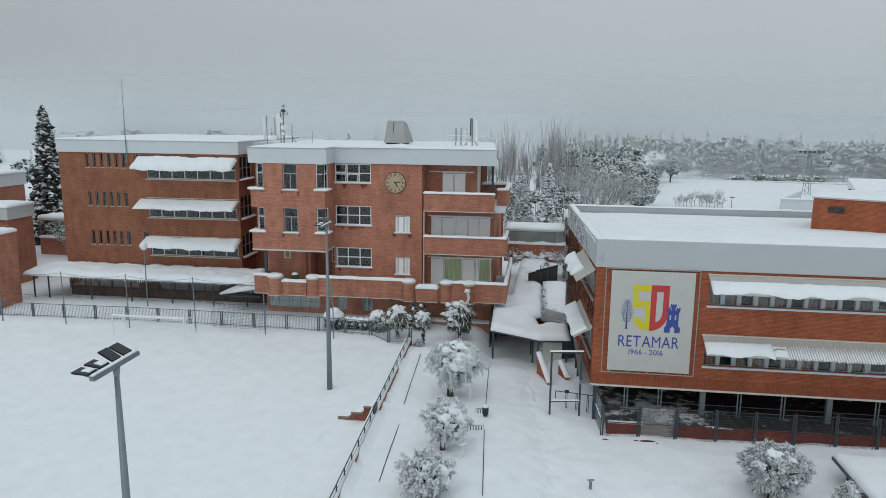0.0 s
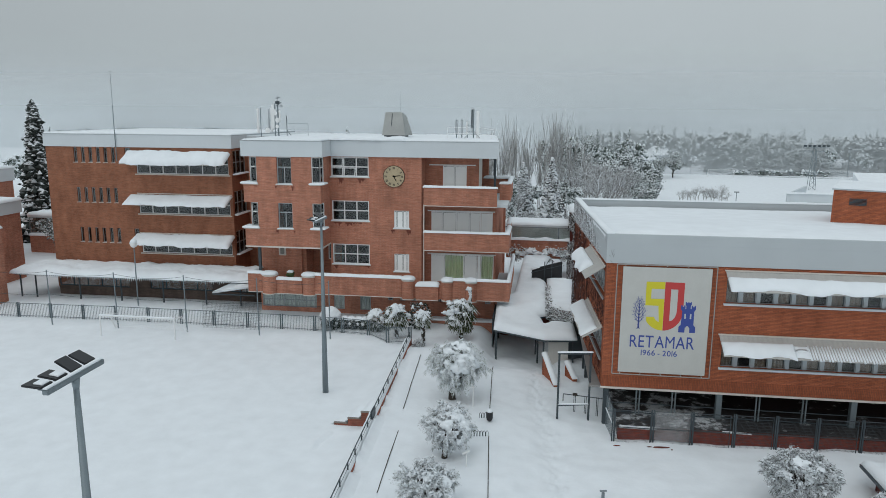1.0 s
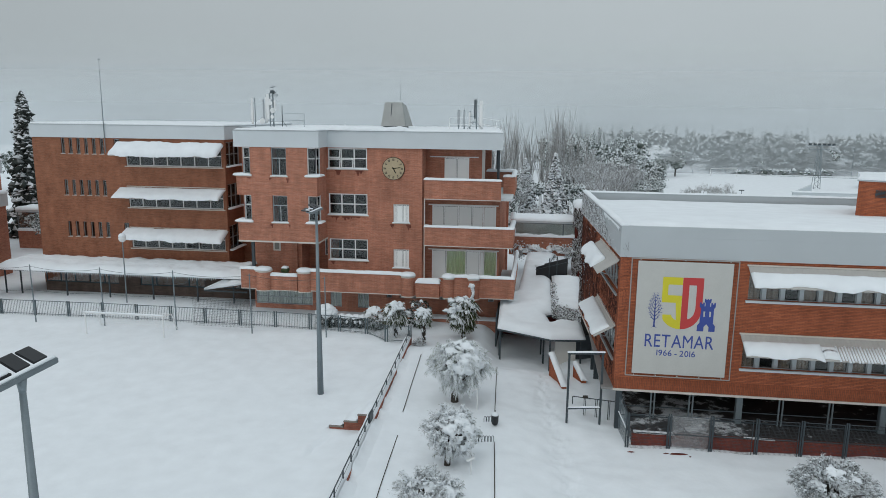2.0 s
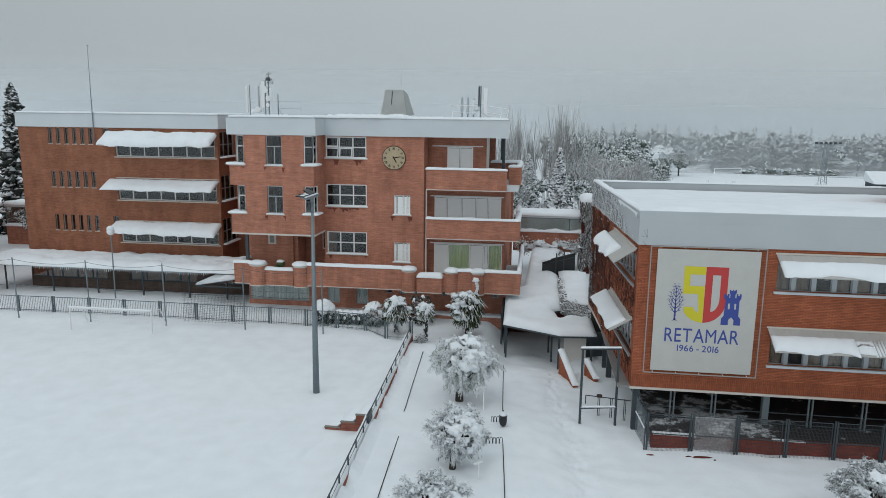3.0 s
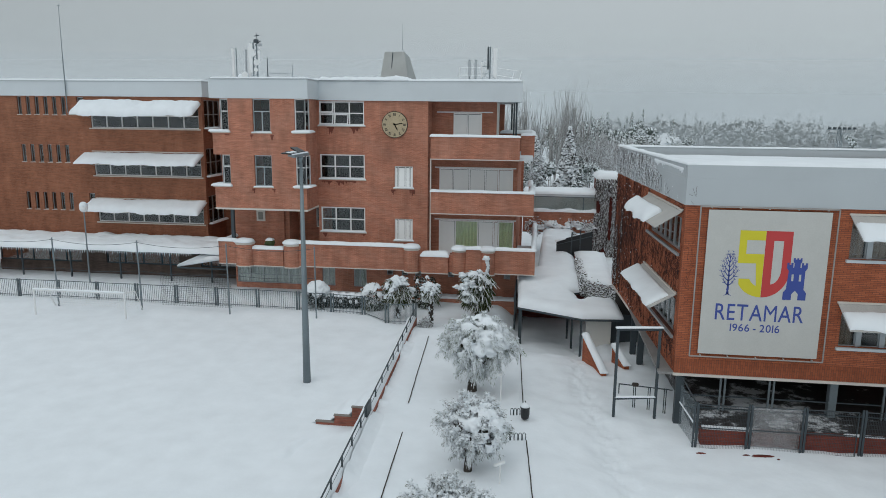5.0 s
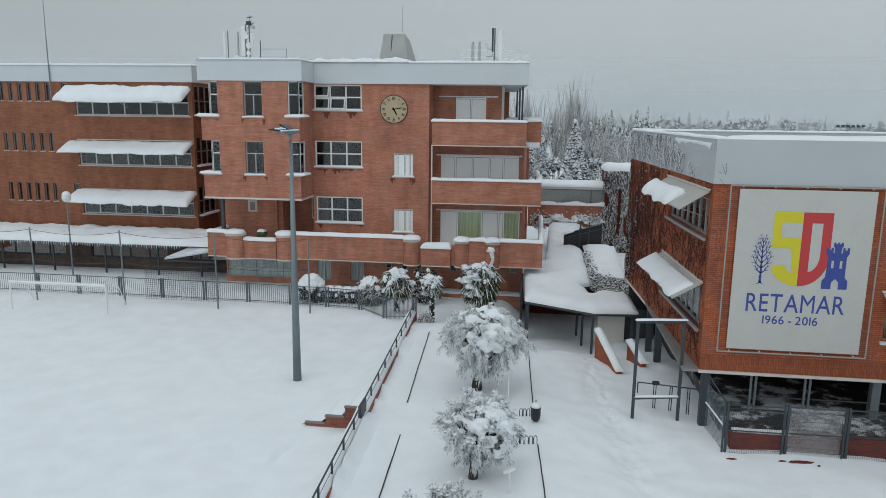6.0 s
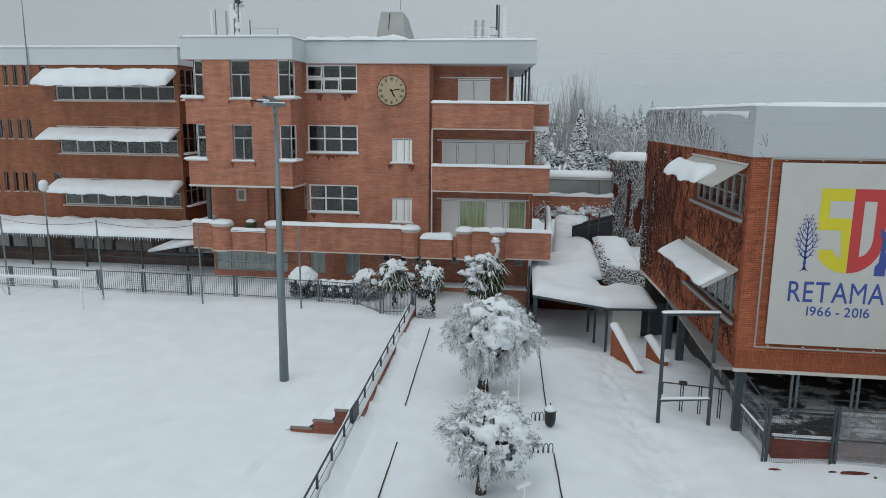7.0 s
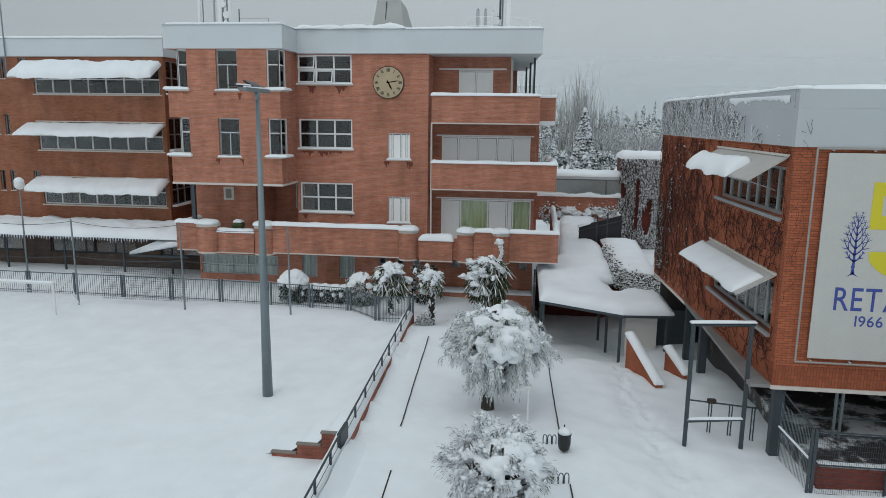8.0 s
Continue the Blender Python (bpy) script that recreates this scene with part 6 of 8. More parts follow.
for a, b in zip(rings, rings[1:]):
    for i in range(16):
        bm.faces.new((a[i], a[(i + 1) % 16], b[(i + 1) % 16], b[i]))
bm.faces.new(rings[0][::-1])
bm.faces.new(rings[-1])
part("body", bm, BLACK, bin_, smooth=False)
bm = bmesh.new()
bmesh.ops.create_icosphere(bm, subdivisions=2, radius=0.19, matrix=pose(0.93, 37.4, bz0 + 0.58))
for v in bm.verts:
    v.co.z = bz0 + 0.56 + max(0, v.co.z - bz0 - 0.56) * 0.8
part("snow", bm, SNOW_CAP, bin_, smooth=True)
part("stand", tubes(((0.93, 37.62, bz0 - 0.3), (0.93, 37.62, bz0 + 0.72), 0.02), n=6), BLACK, bin_)

# bed edgings and hoop fences
def edging(pts, h=0.10, w=0.026):
    thing = empty("bed_edging", "dark low bed edging showing through the snow", "edging", "bed edgings")
    for (xa, ya), (xb, yb) in zip(pts, pts[1:]):
        n = max(1, int(math.hypot(xb - xa, yb - ya) / 0.35))
        bm = bmesh.new()
        for i in range(n):
            f, g = i / n, (i + 1) / n
            p, q = (xa + (xb - xa) * f, ya + (yb - ya) * f), (xa + (xb - xa) * g, ya + (yb - ya) * g)
            zp, zq = ground_z(*p), ground_z(*q)
            tube(bm, (*p, zp + h * (0.3 + 0.5 * noise.noise((p[0], p[1] * 2, 1)))), (*q, zq + h * (0.3 + 0.5 * noise.noise((q[0], q[1] * 2, 1)))), w * 0.8, n=5)
        tagged(part("edge", bm, BARK, thing), kind="stuff")


edging([(-4.43, 47.2), (-3.93, 38.3)])
edging([(-3.67, 35.6), (-3.4, 29.5)])
edging([(0.45, 48.0), (0.86, 38.3)])
edging([(1.02, 35.5), (1.45, 29.0)])


def hoops(xa, ya, xb, yb, n):
    thing = empty("hoop_fence", "low dark wire hoop fence sticking out of the snow", "fence", "hoop fences")
    for i in range(n):
        f, g = i / n, (i + 0.8) / n
        x0, y0, x1, y1 = xa + (xb - xa) * f, ya + (yb - ya) * f, xa + (xb - xa) * g, ya + (yb - ya) * g
        z0 = ground_z(x0, y0)
        bm = bmesh.new()
        pts = [(x0, y0, z0 - 0.1)] + [((x0 + x1) / 2 - (x1 - x0) / 2 * math.cos(a), (y0 + y1) / 2 - (y1 - y0) / 2 * math.cos(a), z0 + 0.2 + 0.1 * math.sin(a)) for a in [math.pi * k / 6 for k in range(7)]] + [(x1, y1, z0 - 0.1)]
        for p, q in zip(pts, pts[1:]):
            tube(bm, p, q, 0.014, n=4)
        part("hoop", bm, DARK, thing)


hoops(0.0, 35.5, 1.02, 35.6, 7)
hoops(0.35, 37.9, 0.75, 37.9, 3)
for x, y, h, turn in ((-0.12, 39.2, 1.25, 20), (0.2, 32.4, 0.8, 30)):
    thing = empty("garden_light", "slim white garden light stake beside the trees", "garden light", "garden lights", at=pose(x, y, ground_z(x, y) - 0.1, 0, 0, turn))
    part("stake", tubes(((0, 0, 0), (0, 0, h), 0.03), n=8), WHITE, thing)
    part("head", soft_box(-0.05, 0.34, -0.06, 0.06, h - 0.02, h + 0.05, 0.02), WHITE, thing, at=pose(0, 0, 0, 0, -12, 0))
stub = empty("pipe_stub", "small grey pipe stub with a cap sticking out of the snow", "pipe")
part("pipe", tubes(((6.35, 31.0, -0.4), (6.35, 31.0, 0.35), 0.07), n=10), STEEL, stub)
part("cap", tubes(((6.2, 31.0, 0.42), (6.5, 31.0, 0.46), 0.04), n=6), STEEL, stub)
for x, y, w, d in ((9.72, 36.45, 0.4, 0.085), (9.15, 36.52, 0.12, 0.03), (7.52, 36.5, 0.16, 0.04), (10.2, 36.25, 0.05, 0.04)):
    clod = empty("bare_patch", "red brick rubble showing through the snow", "rubble", "bare patches")
    bm = bmesh.new()
    bmesh.ops.create_icosphere(bm, subdivisions=3, radius=1, matrix=pose(0, 0, 0))
    for v in bm.verts:
        k = 1 + 0.45 * noise.noise(v.co * 2.2 + Vector((x, 0, 0)))
        v.co = (x + v.co.x * w * k, y + v.co.y * d * k + 0.1 * w * v.co.x, ground_z(x, y) + 0.03 * v.co.z * k + 0.012)
    part("rubble", bm, BRICK_DK, clod)

# small roof corner near the yard
shed = empty("yard_shed", "low shed with a dark verge and snow-covered roof", "shed")
part("body", boxes((18.6, 26, 27, 33.6, -0.4, 0.8)), BRICK_DK, shed)
bm = boxes((18.0, 27, 26.5, 34.0, 0.9, 1.05))
part("roof", bm, DARK, shed)
part("snow", snow_slab(18.05, 27, 26.5, 33.98, 1.05, 0.3), SNOW_CAP, shed, smooth=True)

# flower pot on the terrace
pot = empty("terrace_plant", "snow-topped green plant in a pot on the terrace", "plant", at=pose(0, 0, -0.65))
bm = bmesh.new()
bmesh.ops.create_icosphere(bm, subdivisions=2, radius=0.32, matrix=pose(-16.9, 56.6, 4.05))
for v in bm.verts:
    v.co += Vector((1, 1, 1)) * 0.12 * noise.noise(v.co * 4)
part("foliage", bm, PALM, pot)
part("pot", tubes(((-16.9, 56.6, 3.0), (-16.9, 56.6, 3.85), 0.18, 0.24), n=12), BRICK_DK, pot)
part("snow", snow_slab(-17.15, -16.65, 56.4, 56.85, 4.3, 0.16), SNOW_CAP, pot, smooth=True)

# ---- snowy plants ----
def snow_top_material(name, leaf, snow=(0.80, 0.83, 0.86), bias=0.1, spread=0.55):
    """Foliage whose upward faces carry snow, more on some clumps than on others."""
    m = bpy.data.materials.new(name)
    m.use_nodes = True
    n, l = m.node_tree.nodes, m.node_tree.links
    b = n["Principled BSDF"]
    b.inputs["Roughness"].default_value = 0.85
    b.inputs["Specular IOR Level"].default_value = 0.15
    ge = n.new("ShaderNodeNewGeometry")
    sp = n.new("ShaderNodeSeparateXYZ")
    l.new(ge.outputs["True Normal"], sp.inputs[0])
    ab = n.new("ShaderNodeMath")
    ab.operation = "MULTIPLY_ADD"
    ab.inputs[1].default_value = 1.0
    l.new(sp.outputs["Z"], ab.inputs[0])
    rr = n.new("ShaderNodeMapRange")
    rr.inputs["To Min"].default_value = -spread
    rr.inputs["To Max"].default_value = spread
    l.new(ge.outputs["Random Per Island"], rr.inputs["Value"])
    l.new(rr.outputs["Result"], ab.inputs[2])
    mr = n.new("ShaderNodeMapRange")
    mr.interpolation_type = "SMOOTHSTEP"
    mr.inputs["From Min"].default_value = bias - 0.18
    mr.inputs["From Max"].default_value = bias + 0.18
    l.new(ab.outputs[0], mr.inputs["Value"])
    var = n.new("ShaderNodeMapRange")
    var.inputs["To Min"].default_value = 0.6
    var.inputs["To Max"].default_value = 1.5
    l.new(ge.outputs["Random Per Island"], var.inputs["Value"])
    lc = n.new("ShaderNodeVectorMath")
    lc.operation = "SCALE"
    lc.inputs[0].default_value = leaf
    l.new(var.outputs["Result"], lc.inputs["Scale"])
    mx = n.new("ShaderNodeMix")
    mx.data_type = "RGBA"
    mx.inputs["B"].default_value = (*snow, 1)
    l.new(mr.outputs["Result"], mx.inputs["Factor"])
    l.new(lc.outputs["Vector"], mx.inputs["A"])
    l.new(mx.outputs["Result"], b.inputs["Base Color"])
    return m


FROST_LEAF = snow_top_material("frosted_leaves", (0.22, 0.27, 0.16), bias=-0.35, spread=0.95)
FROST_OLIVE = snow_top_material("frosted_olive_leaves", (0.16, 0.18, 0.125), bias=-0.2, spread=0.95)
FROST_DARK = snow_top_material("snowy_needles", (0.045, 0.056, 0.05), bias=0.3, spread=0.5)
EVERGREEN = snow_top_material("dark_evergreen_leaves", (0.03, 0.04, 0.028), bias=0.75, spread=0.4)
FROST_WOOD = snow_top_material("snowy_far_woods", (0.13, 0.16, 0.145), snow=(0.74, 0.78, 0.80), bias=-0.04, spread=0.95)
FROST_TWIG = snow_top_material("snowy_twigs", (0.19, 0.18, 0.17), bias=0.05, spread=0.7)
PALM_SNOW = snow_top_material("snowy_palm_leaves", (0.06, 0.075, 0.03), bias=0.5, spread=0.5)
# twig grey raised for distance haze as well as rime
BARE = snow_top_material("haze_paled_rimed_twigs", (0.40, 0.395, 0.385), bias=0.25, spread=0.5)


def mesh_from(name, verts, faces, mat, parent=None, label="", smooth=False):
    """A mesh from numpy arrays of points and of triangles or quads."""
    me = bpy.data.meshes.new(name)
    v, f = np.asarray(verts, dtype=np.float32), np.asarray(faces, dtype=np.int32)
    k = f.shape[1]
    me.vertices.add(len(v))
    me.vertices.foreach_set("co", v.ravel())
    me.loops.add(f.size)
    me.loops.foreach_set("vertex_index", f.ravel())
    me.polygons.add(len(f))
    me.polygons.foreach_set("loop_start", np.arange(0, f.size, k, dtype=np.int32))
    me.polygons.foreach_set("loop_total", np.full(len(f), k, dtype=np.int32))
    if smooth:
        me.polygons.foreach_set("use_smooth", np.ones(len(f), dtype=bool))
    me.update(calc_edges=True)
    me.validate()
    me.materials.append(mat)
    ob = new(name, me)
    ob.parent = parent
    if label:
        tagged(ob, label)
    return ob


OCT_V = np.array([(1, 0, 0), (-1, 0, 0), (0, 1, 0), (0, -1, 0), (0, 0, 1), (0, 0, -1)], dtype=float)
OCT_F = np.array([(0, 2, 4), (2, 1, 4), (1, 3, 4), (3, 0, 4), (2, 0, 5), (1, 2, 5), (3, 1, 5), (0, 3, 5)])


def clumps(centres, sizes, gen, flat=0.6):
    """Small jagged eight-faced clumps at the given places."""
    n = len(centres)
    v = OCT_V[None] * (1 + gen.uniform(-0.45, 0.6, (n, 6, 1))) + gen.normal(0, 0.18, (n, 6, 3))
    v[:, :, 2] *= flat
    a = gen.uniform(0, math.tau, n)
    c, s = np.cos(a)[:, None], np.sin(a)[:, None]
    x, y = v[:, :, 0] * c - v[:, :, 1] * s, v[:, :, 0] * s + v[:, :, 1] * c
    v = np.stack([x, y, v[:, :, 2]], -1) * np.asarray(sizes)[:, None, None] + np.asarray(centres)[:, None, :]
    f = OCT_F[None] + 6 * np.arange(n)[:, None, None]
    return v.reshape(-1, 3), f.reshape(-1, 3)


def blades(roots, ways, lengths, width, gen):
    """Narrow leaf blades, each a bent strip of two quads."""
    n = len(roots)
    ways = ways / np.linalg.norm(ways, axis=1, keepdims=True)
    side = np.cross(ways, gen.normal(0, 1, (n, 3)))
    side /= np.linalg.norm(side, axis=1, keepdims=True)
    L, W = lengths[:, None], width * gen.uniform(0.6, 1.4, (n, 1))
    mid = roots + ways * L * 0.5
    tip = roots + ways * L + np.array([0, 0, -0.28]) * L
    v = np.stack([roots - side * W * 0.5, roots + side * W * 0.5, mid - side * W, mid + side * W, tip - side * W * 0.25, tip + side * W * 0.25], 1)
    f = np.array([(0, 1, 3, 2), (2, 3, 5, 4)])[None] + 6 * np.arange(n)[:, None, None]
    return v.reshape(-1, 3), f.reshape(-1, 4)


ICO = bmesh.new()
bmesh.ops.create_icosphere(ICO, subdivisions=3, radius=1)
ICO.verts.ensure_lookup_table()
ICO_V = np.array([v.co[:] for v in ICO.verts])
ICO_F = np.array([[v.index for v in f.verts] for f in ICO.faces])
ICO.free()


def snow_lumps(centres, sizes, gen, flat=0.55, rough=0.35):
    """Uneven pillows of snow, joined into one mesh's points and faces."""
    vs, fs = [], []
    for k, (c, s) in enumerate(zip(centres, sizes)):
        off = gen.uniform(0, 50, 3)
        d = np.array([noise.noise(Vector(p * 1.6 + off)) + 0.6 * noise.noise(Vector(p * 3.6 + off)) for p in ICO_V])
        v = ICO_V * (1 + rough * 1.3 * d)[:, None] * np.array([s * gen.uniform(0.8, 1.3), s * gen.uniform(0.8, 1.3), s * flat])
        v[:, 2] = np.where(v[:, 2] < 0, v[:, 2] * 0.5, v[:, 2])
        vs.append(v + c)
        fs.append(ICO_F + k * len(ICO_V))
    return np.concatenate(vs), np.concatenate(fs)


def limbs(bm, base, ends, r, gen, sway=0.25):
    """A short trunk that forks into bent, tapering limbs towards the given ends."""
    fork = base + Vector((gen.uniform(-0.1, 0.1), gen.uniform(-0.1, 0.1), 0.0)) + Vector((0, 0, max(0.5, 0.32 * (max(e[2] for e in ends) - base.z))))
    tube(bm, base, fork, r * 1.15, r * 0.85, n=9)
    for e in ends:
        e = Vector(e)
        mid = fork.lerp(e, 0.5) + Vector((gen.uniform(-sway, sway), gen.uniform(-sway, sway), gen.uniform(0, sway)))
        rr = r * gen.uniform(0.3, 0.55)
        tube(bm, fork, mid, rr, rr * 0.65, n=6)
        tube(bm, mid, e, rr * 0.65, rr * 0.2, n=5)


ICO = bmesh.new()
bmesh.ops.create_icosphere(ICO, subdivisions=5, radius=1)
ICO.verts.ensure_lookup_table()
BALL_V = np.array([v.co[:] for v in ICO.verts])
BALL_F = np.array([[v.index for v in f.verts] for f in ICO.faces])
ICO.free()


def unit(a):
    return a / np.linalg.norm(a, axis=-1, keepdims=True)


def snow_mass(centre, radii, pads, gen, base=0.82, lift=0.17, ragged=0.75):
    """One run-together crust of snow on a rounded crown: pads are (direction, half-width) bosses that merge."""
    off = Vector(gen.uniform(0, 50, 3))
    n1 = np.array([noise.noise(Vector(p * 2.6) + off) for p in BALL_V])
    n2 = np.array([noise.noise(Vector(p * 6.5) + off) for p in BALL_V])
    n3 = np.array([noise.noise(Vector(p * 15.0) + off) for p in BALL_V])
    h = np.full(len(BALL_V), -1.0)
    for d, w in pads:
        ang = np.arccos(np.clip(BALL_V @ unit(np.array(d, dtype=float)), -1, 1)) / w
        h = np.maximum(h, 1 - ang ** 2)
    h = h + ragged * (0.7 * n1 + 0.6 * n2 + 0.5 * n3)
    k = base + lift * np.sqrt(np.clip(h, 0, 1)) * (0.85 + 0.25 * n1) + (0.07 * n2 + 0.025 * n3) * (h > 0) - 0.25 * np.clip(-h, 0, 0.4)
    v = BALL_V * k[:, None] * np.array(radii) + np.array(centre)
    f = BALL_F[(h[BALL_F] > -0.12).all(1)]
    used = np.unique(f)
    back = np.zeros(len(v), dtype=int)
    back[used] = np.arange(len(used))
    return v[used], back[f]


def join(meshes):
    V, F, n0 = [], [], 0
    for v, f in meshes:
        V.append(v)
        F.append(f + n0)
        n0 += len(v)
    return np.concatenate(V), np.concatenate(F)


def sprays(anchor, way, length, gen, per=70, droop=0.5, leaf=(0.07, 0.15), width=0.011, spread=0.35):
    """Fine leaves set along short twigs that leave each anchor and bend down."""
    n = len(anchor)
    f = gen.uniform(0.1, 1, (n, per, 1))
    L = length[:, None, None]
    fall = np.array([0, 0, -1.0]) * droop
    root = anchor[:, None] + way[:, None] * L * f + fall * L * f * f + gen.normal(0, 0.035, (n, per, 3)) * (0.5 + f)
    d = way[:, None] + 2 * fall * f + gen.normal(0, spread, (n, per, 3))
    return blades(root.reshape(-1, 3), d.reshape(-1, 3), gen.uniform(*leaf, n * per), width, gen), root.reshape(-1, 3)


def garden_tree(x, y, z0, z1, rx, ry, label, seed, pads, foot=None, n=300, droop=0.7, trunk=0.16, bare=0.0, clots=2600, mat=None, length=(0.3, 0.6), base=0.715):
    """A small evergreen tree, bowed under run-together snow. The crown spans z0 to z1; bare: share of its west side that shows twigs."""
    gen = np.random.default_rng(seed)
    g0 = ground_z(x, y)
    thing = empty("garden_tree", label, "tree", "snowy trees along the walk")
    mid, rad = np.array([x, y, (z0 + z1) / 2]), np.array([rx, ry, (z1 - z0) / 2])
    d = unit(gen.normal(0, 1, (n, 3)))
    lobe = np.array([1 + 0.26 * noise.noise(Vector(q * 1.7) + Vector((seed, 3, 0))) + 0.12 * noise.noise(Vector(q * 4.5) + Vector((0, seed, 0))) for q in d])
    cen = mid + d * rad * (lobe * gen.uniform(0.25, 1.0, n) ** 0.45 * 0.80)[:, None] * np.stack([1 + 0.45 * np.minimum(d[:, 2], 0), 1 + 0.45 * np.minimum(d[:, 2], 0), np.ones(n)], 1)
    bm = bmesh.new()
    fx, fy = foot or (x, y)
    limbs(bm, Vector((fx, fy, g0 - 0.2)), cen[gen.choice(n, 26, replace=False)], trunk, gen)
    part("trunk", bm, BARK, thing, "dark leaning trunk and limbs")
    way = unit(unit((cen - mid) / rad) * 0.75 + gen.normal(0, 0.32, cen.shape) + np.array([0, 0, 0.25 - 0.6 * droop]))
    ln = gen.uniform(*length, n) * (0.5 + 0.35 * rx)
    full = np.ones(n, dtype=bool)
    if bare:
        full = (cen[:, 0] > x - 0.1 * rx) | (gen.uniform(0, 1, n) > bare)
    (v, f), root = sprays(cen[full], way[full], ln[full], gen, 150, droop, (0.05, 0.13), 0.0075, 0.42)
    tagged(mesh_from("foliage", v, f, mat or FROST_LEAF, thing, "grey-green leaves dusted with snow"), kind="stuff")
    if bare:
        (v, f), _ = sprays(cen[~full], way[~full], ln[~full], gen, 34, 0.1, (0.06, 0.2), 0.005, 0.45)
        tagged(mesh_from("twigwork", v, f, FROST_TWIG, thing, "fine bare twigs"), kind="stuff")
    wob = [(q[0], q[1] * gen.uniform(0.95, 1.25)) for q in pads]
    wob += [(unit(gen.normal(0, 1, 3) + np.array([0.35, -0.6, 0.5])), gen.uniform(0.1, 0.2)) for _ in range(9)]
    v, f = snow_mass(mid, rad, wob, gen, base, 0.18, 0.8)
    tagged(mesh_from("snow", v, f, SNOW_CAP, thing, "run-together pads of wet snow", True), kind="stuff")
    small = root[gen.choice(len(root), min(clots, len(root)), replace=False)] + np.array([0, 0, 0.02])
    v, f = clumps(small, gen.uniform(0.012, 0.055, len(small)) * gen.uniform(0.6, 1.8, len(small)), gen, 0.7)
    tagged(mesh_from("clotted_snow", v, f, SNOW_CAP, thing, "small clots of snow on the twigs"), kind="stuff")
    return thing


# pad directions: x east, y away from the field, z up
garden_tree(-1.22, 40.2, 1.25, 3.95, 1.72, 1.55, "bushy grey-green tree bowed under snow pillows", 3,
            [((0.35, -0.75, 0.55), 0.42), ((0.75, -0.45, 0.25), 0.40), ((0.15, -0.95, 0.0), 0.24), ((0.55, -0.8, -0.1), 0.26), ((0.5, -0.1, 0.9), 0.45), ((-0.3, -0.5, 0.85), 0.24),
             ((-0.25, -0.9, 0.2), 0.22), ((0.1, 0.4, 0.9), 0.4), ((-0.6, 0.1, 0.8), 0.22), ((0.9, 0.2, 0.4), 0.35)], foot=(-1.42, 40.2), trunk=0.2, n=440, droop=0.6)
garden_tree(-0.82, 33.4, 0.75, 3.0, 1.4, 1.2, "olive-like tree with bare twigs and heavy snow", 8,
            [((0.5, -0.3, 0.8), 0.42), ((0.75, -0.5, 0.3), 0.40), ((0.85, -0.4, -0.25), 0.28), ((0.1, -0.85, 0.5), 0.26), ((0.35, -0.9, 0.0), 0.24), ((0.6, -0.6, -0.6), 0.26),
             ((-0.3, -0.7, 0.6), 0.14), ((-0.1, 0.1, 1.0), 0.22)], foot=(-0.95, 33.2), trunk=0.14, n=250, droop=0.25, bare=0.55, length=(0.25, 0.5), clots=3600, mat=FROST_OLIVE)
garden_tree(-1.1, 28.7, 0.35, 2.35, 1.42, 1.1, "rounded grey-green tree crusted with snow", 15,
            [((0.7, -0.3, 0.5), 0.3), ((0.1, -0.5, 0.8), 0.2), ((-0.5, -0.3, 0.75), 0.18), ((0.3, 0.2, 0.9), 0.22), ((0.85, -0.5, 0.0), 0.26), ((-0.2, -0.9, 0.3), 0.14)],
            n=260, droop=0.2, bare=0.25, length=(0.25, 0.5), clots=3600, mat=FROST_OLIVE)
YARD_LEAF = snow_top_material("dark_yard_leaves", (0.05, 0.058, 0.042), bias=0.05, spread=0.85)
garden_tree(14.5, 31.4, 0.1, 2.75, 1.7, 1.45, "broad evergreen shrub laden with snow in the yard", 22,
            [((-0.2, -0.2, 0.95), 0.32), ((0.5, -0.4, 0.7), 0.22), ((-0.7, -0.4, 0.5), 0.2), ((0.1, -0.8, 0.5), 0.2)], n=520, droop=0.2, length=(0.16, 0.34), clots=3200, mat=YARD_LEAF, base=0.66)
garden_tree(17.0, 29.6, 0.1, 2.1, 0.5, 0.5, "narrow evergreen shrub laden with snow in the yard", 27,
            [((0, -0.3, 0.9), 0.5), ((0.3, -0.8, 0.3), 0.4)], n=150, droop=0.2, trunk=0.05, length=(0.16, 0.34), clots=900, mat=YARD_LEAF, base=0.66)


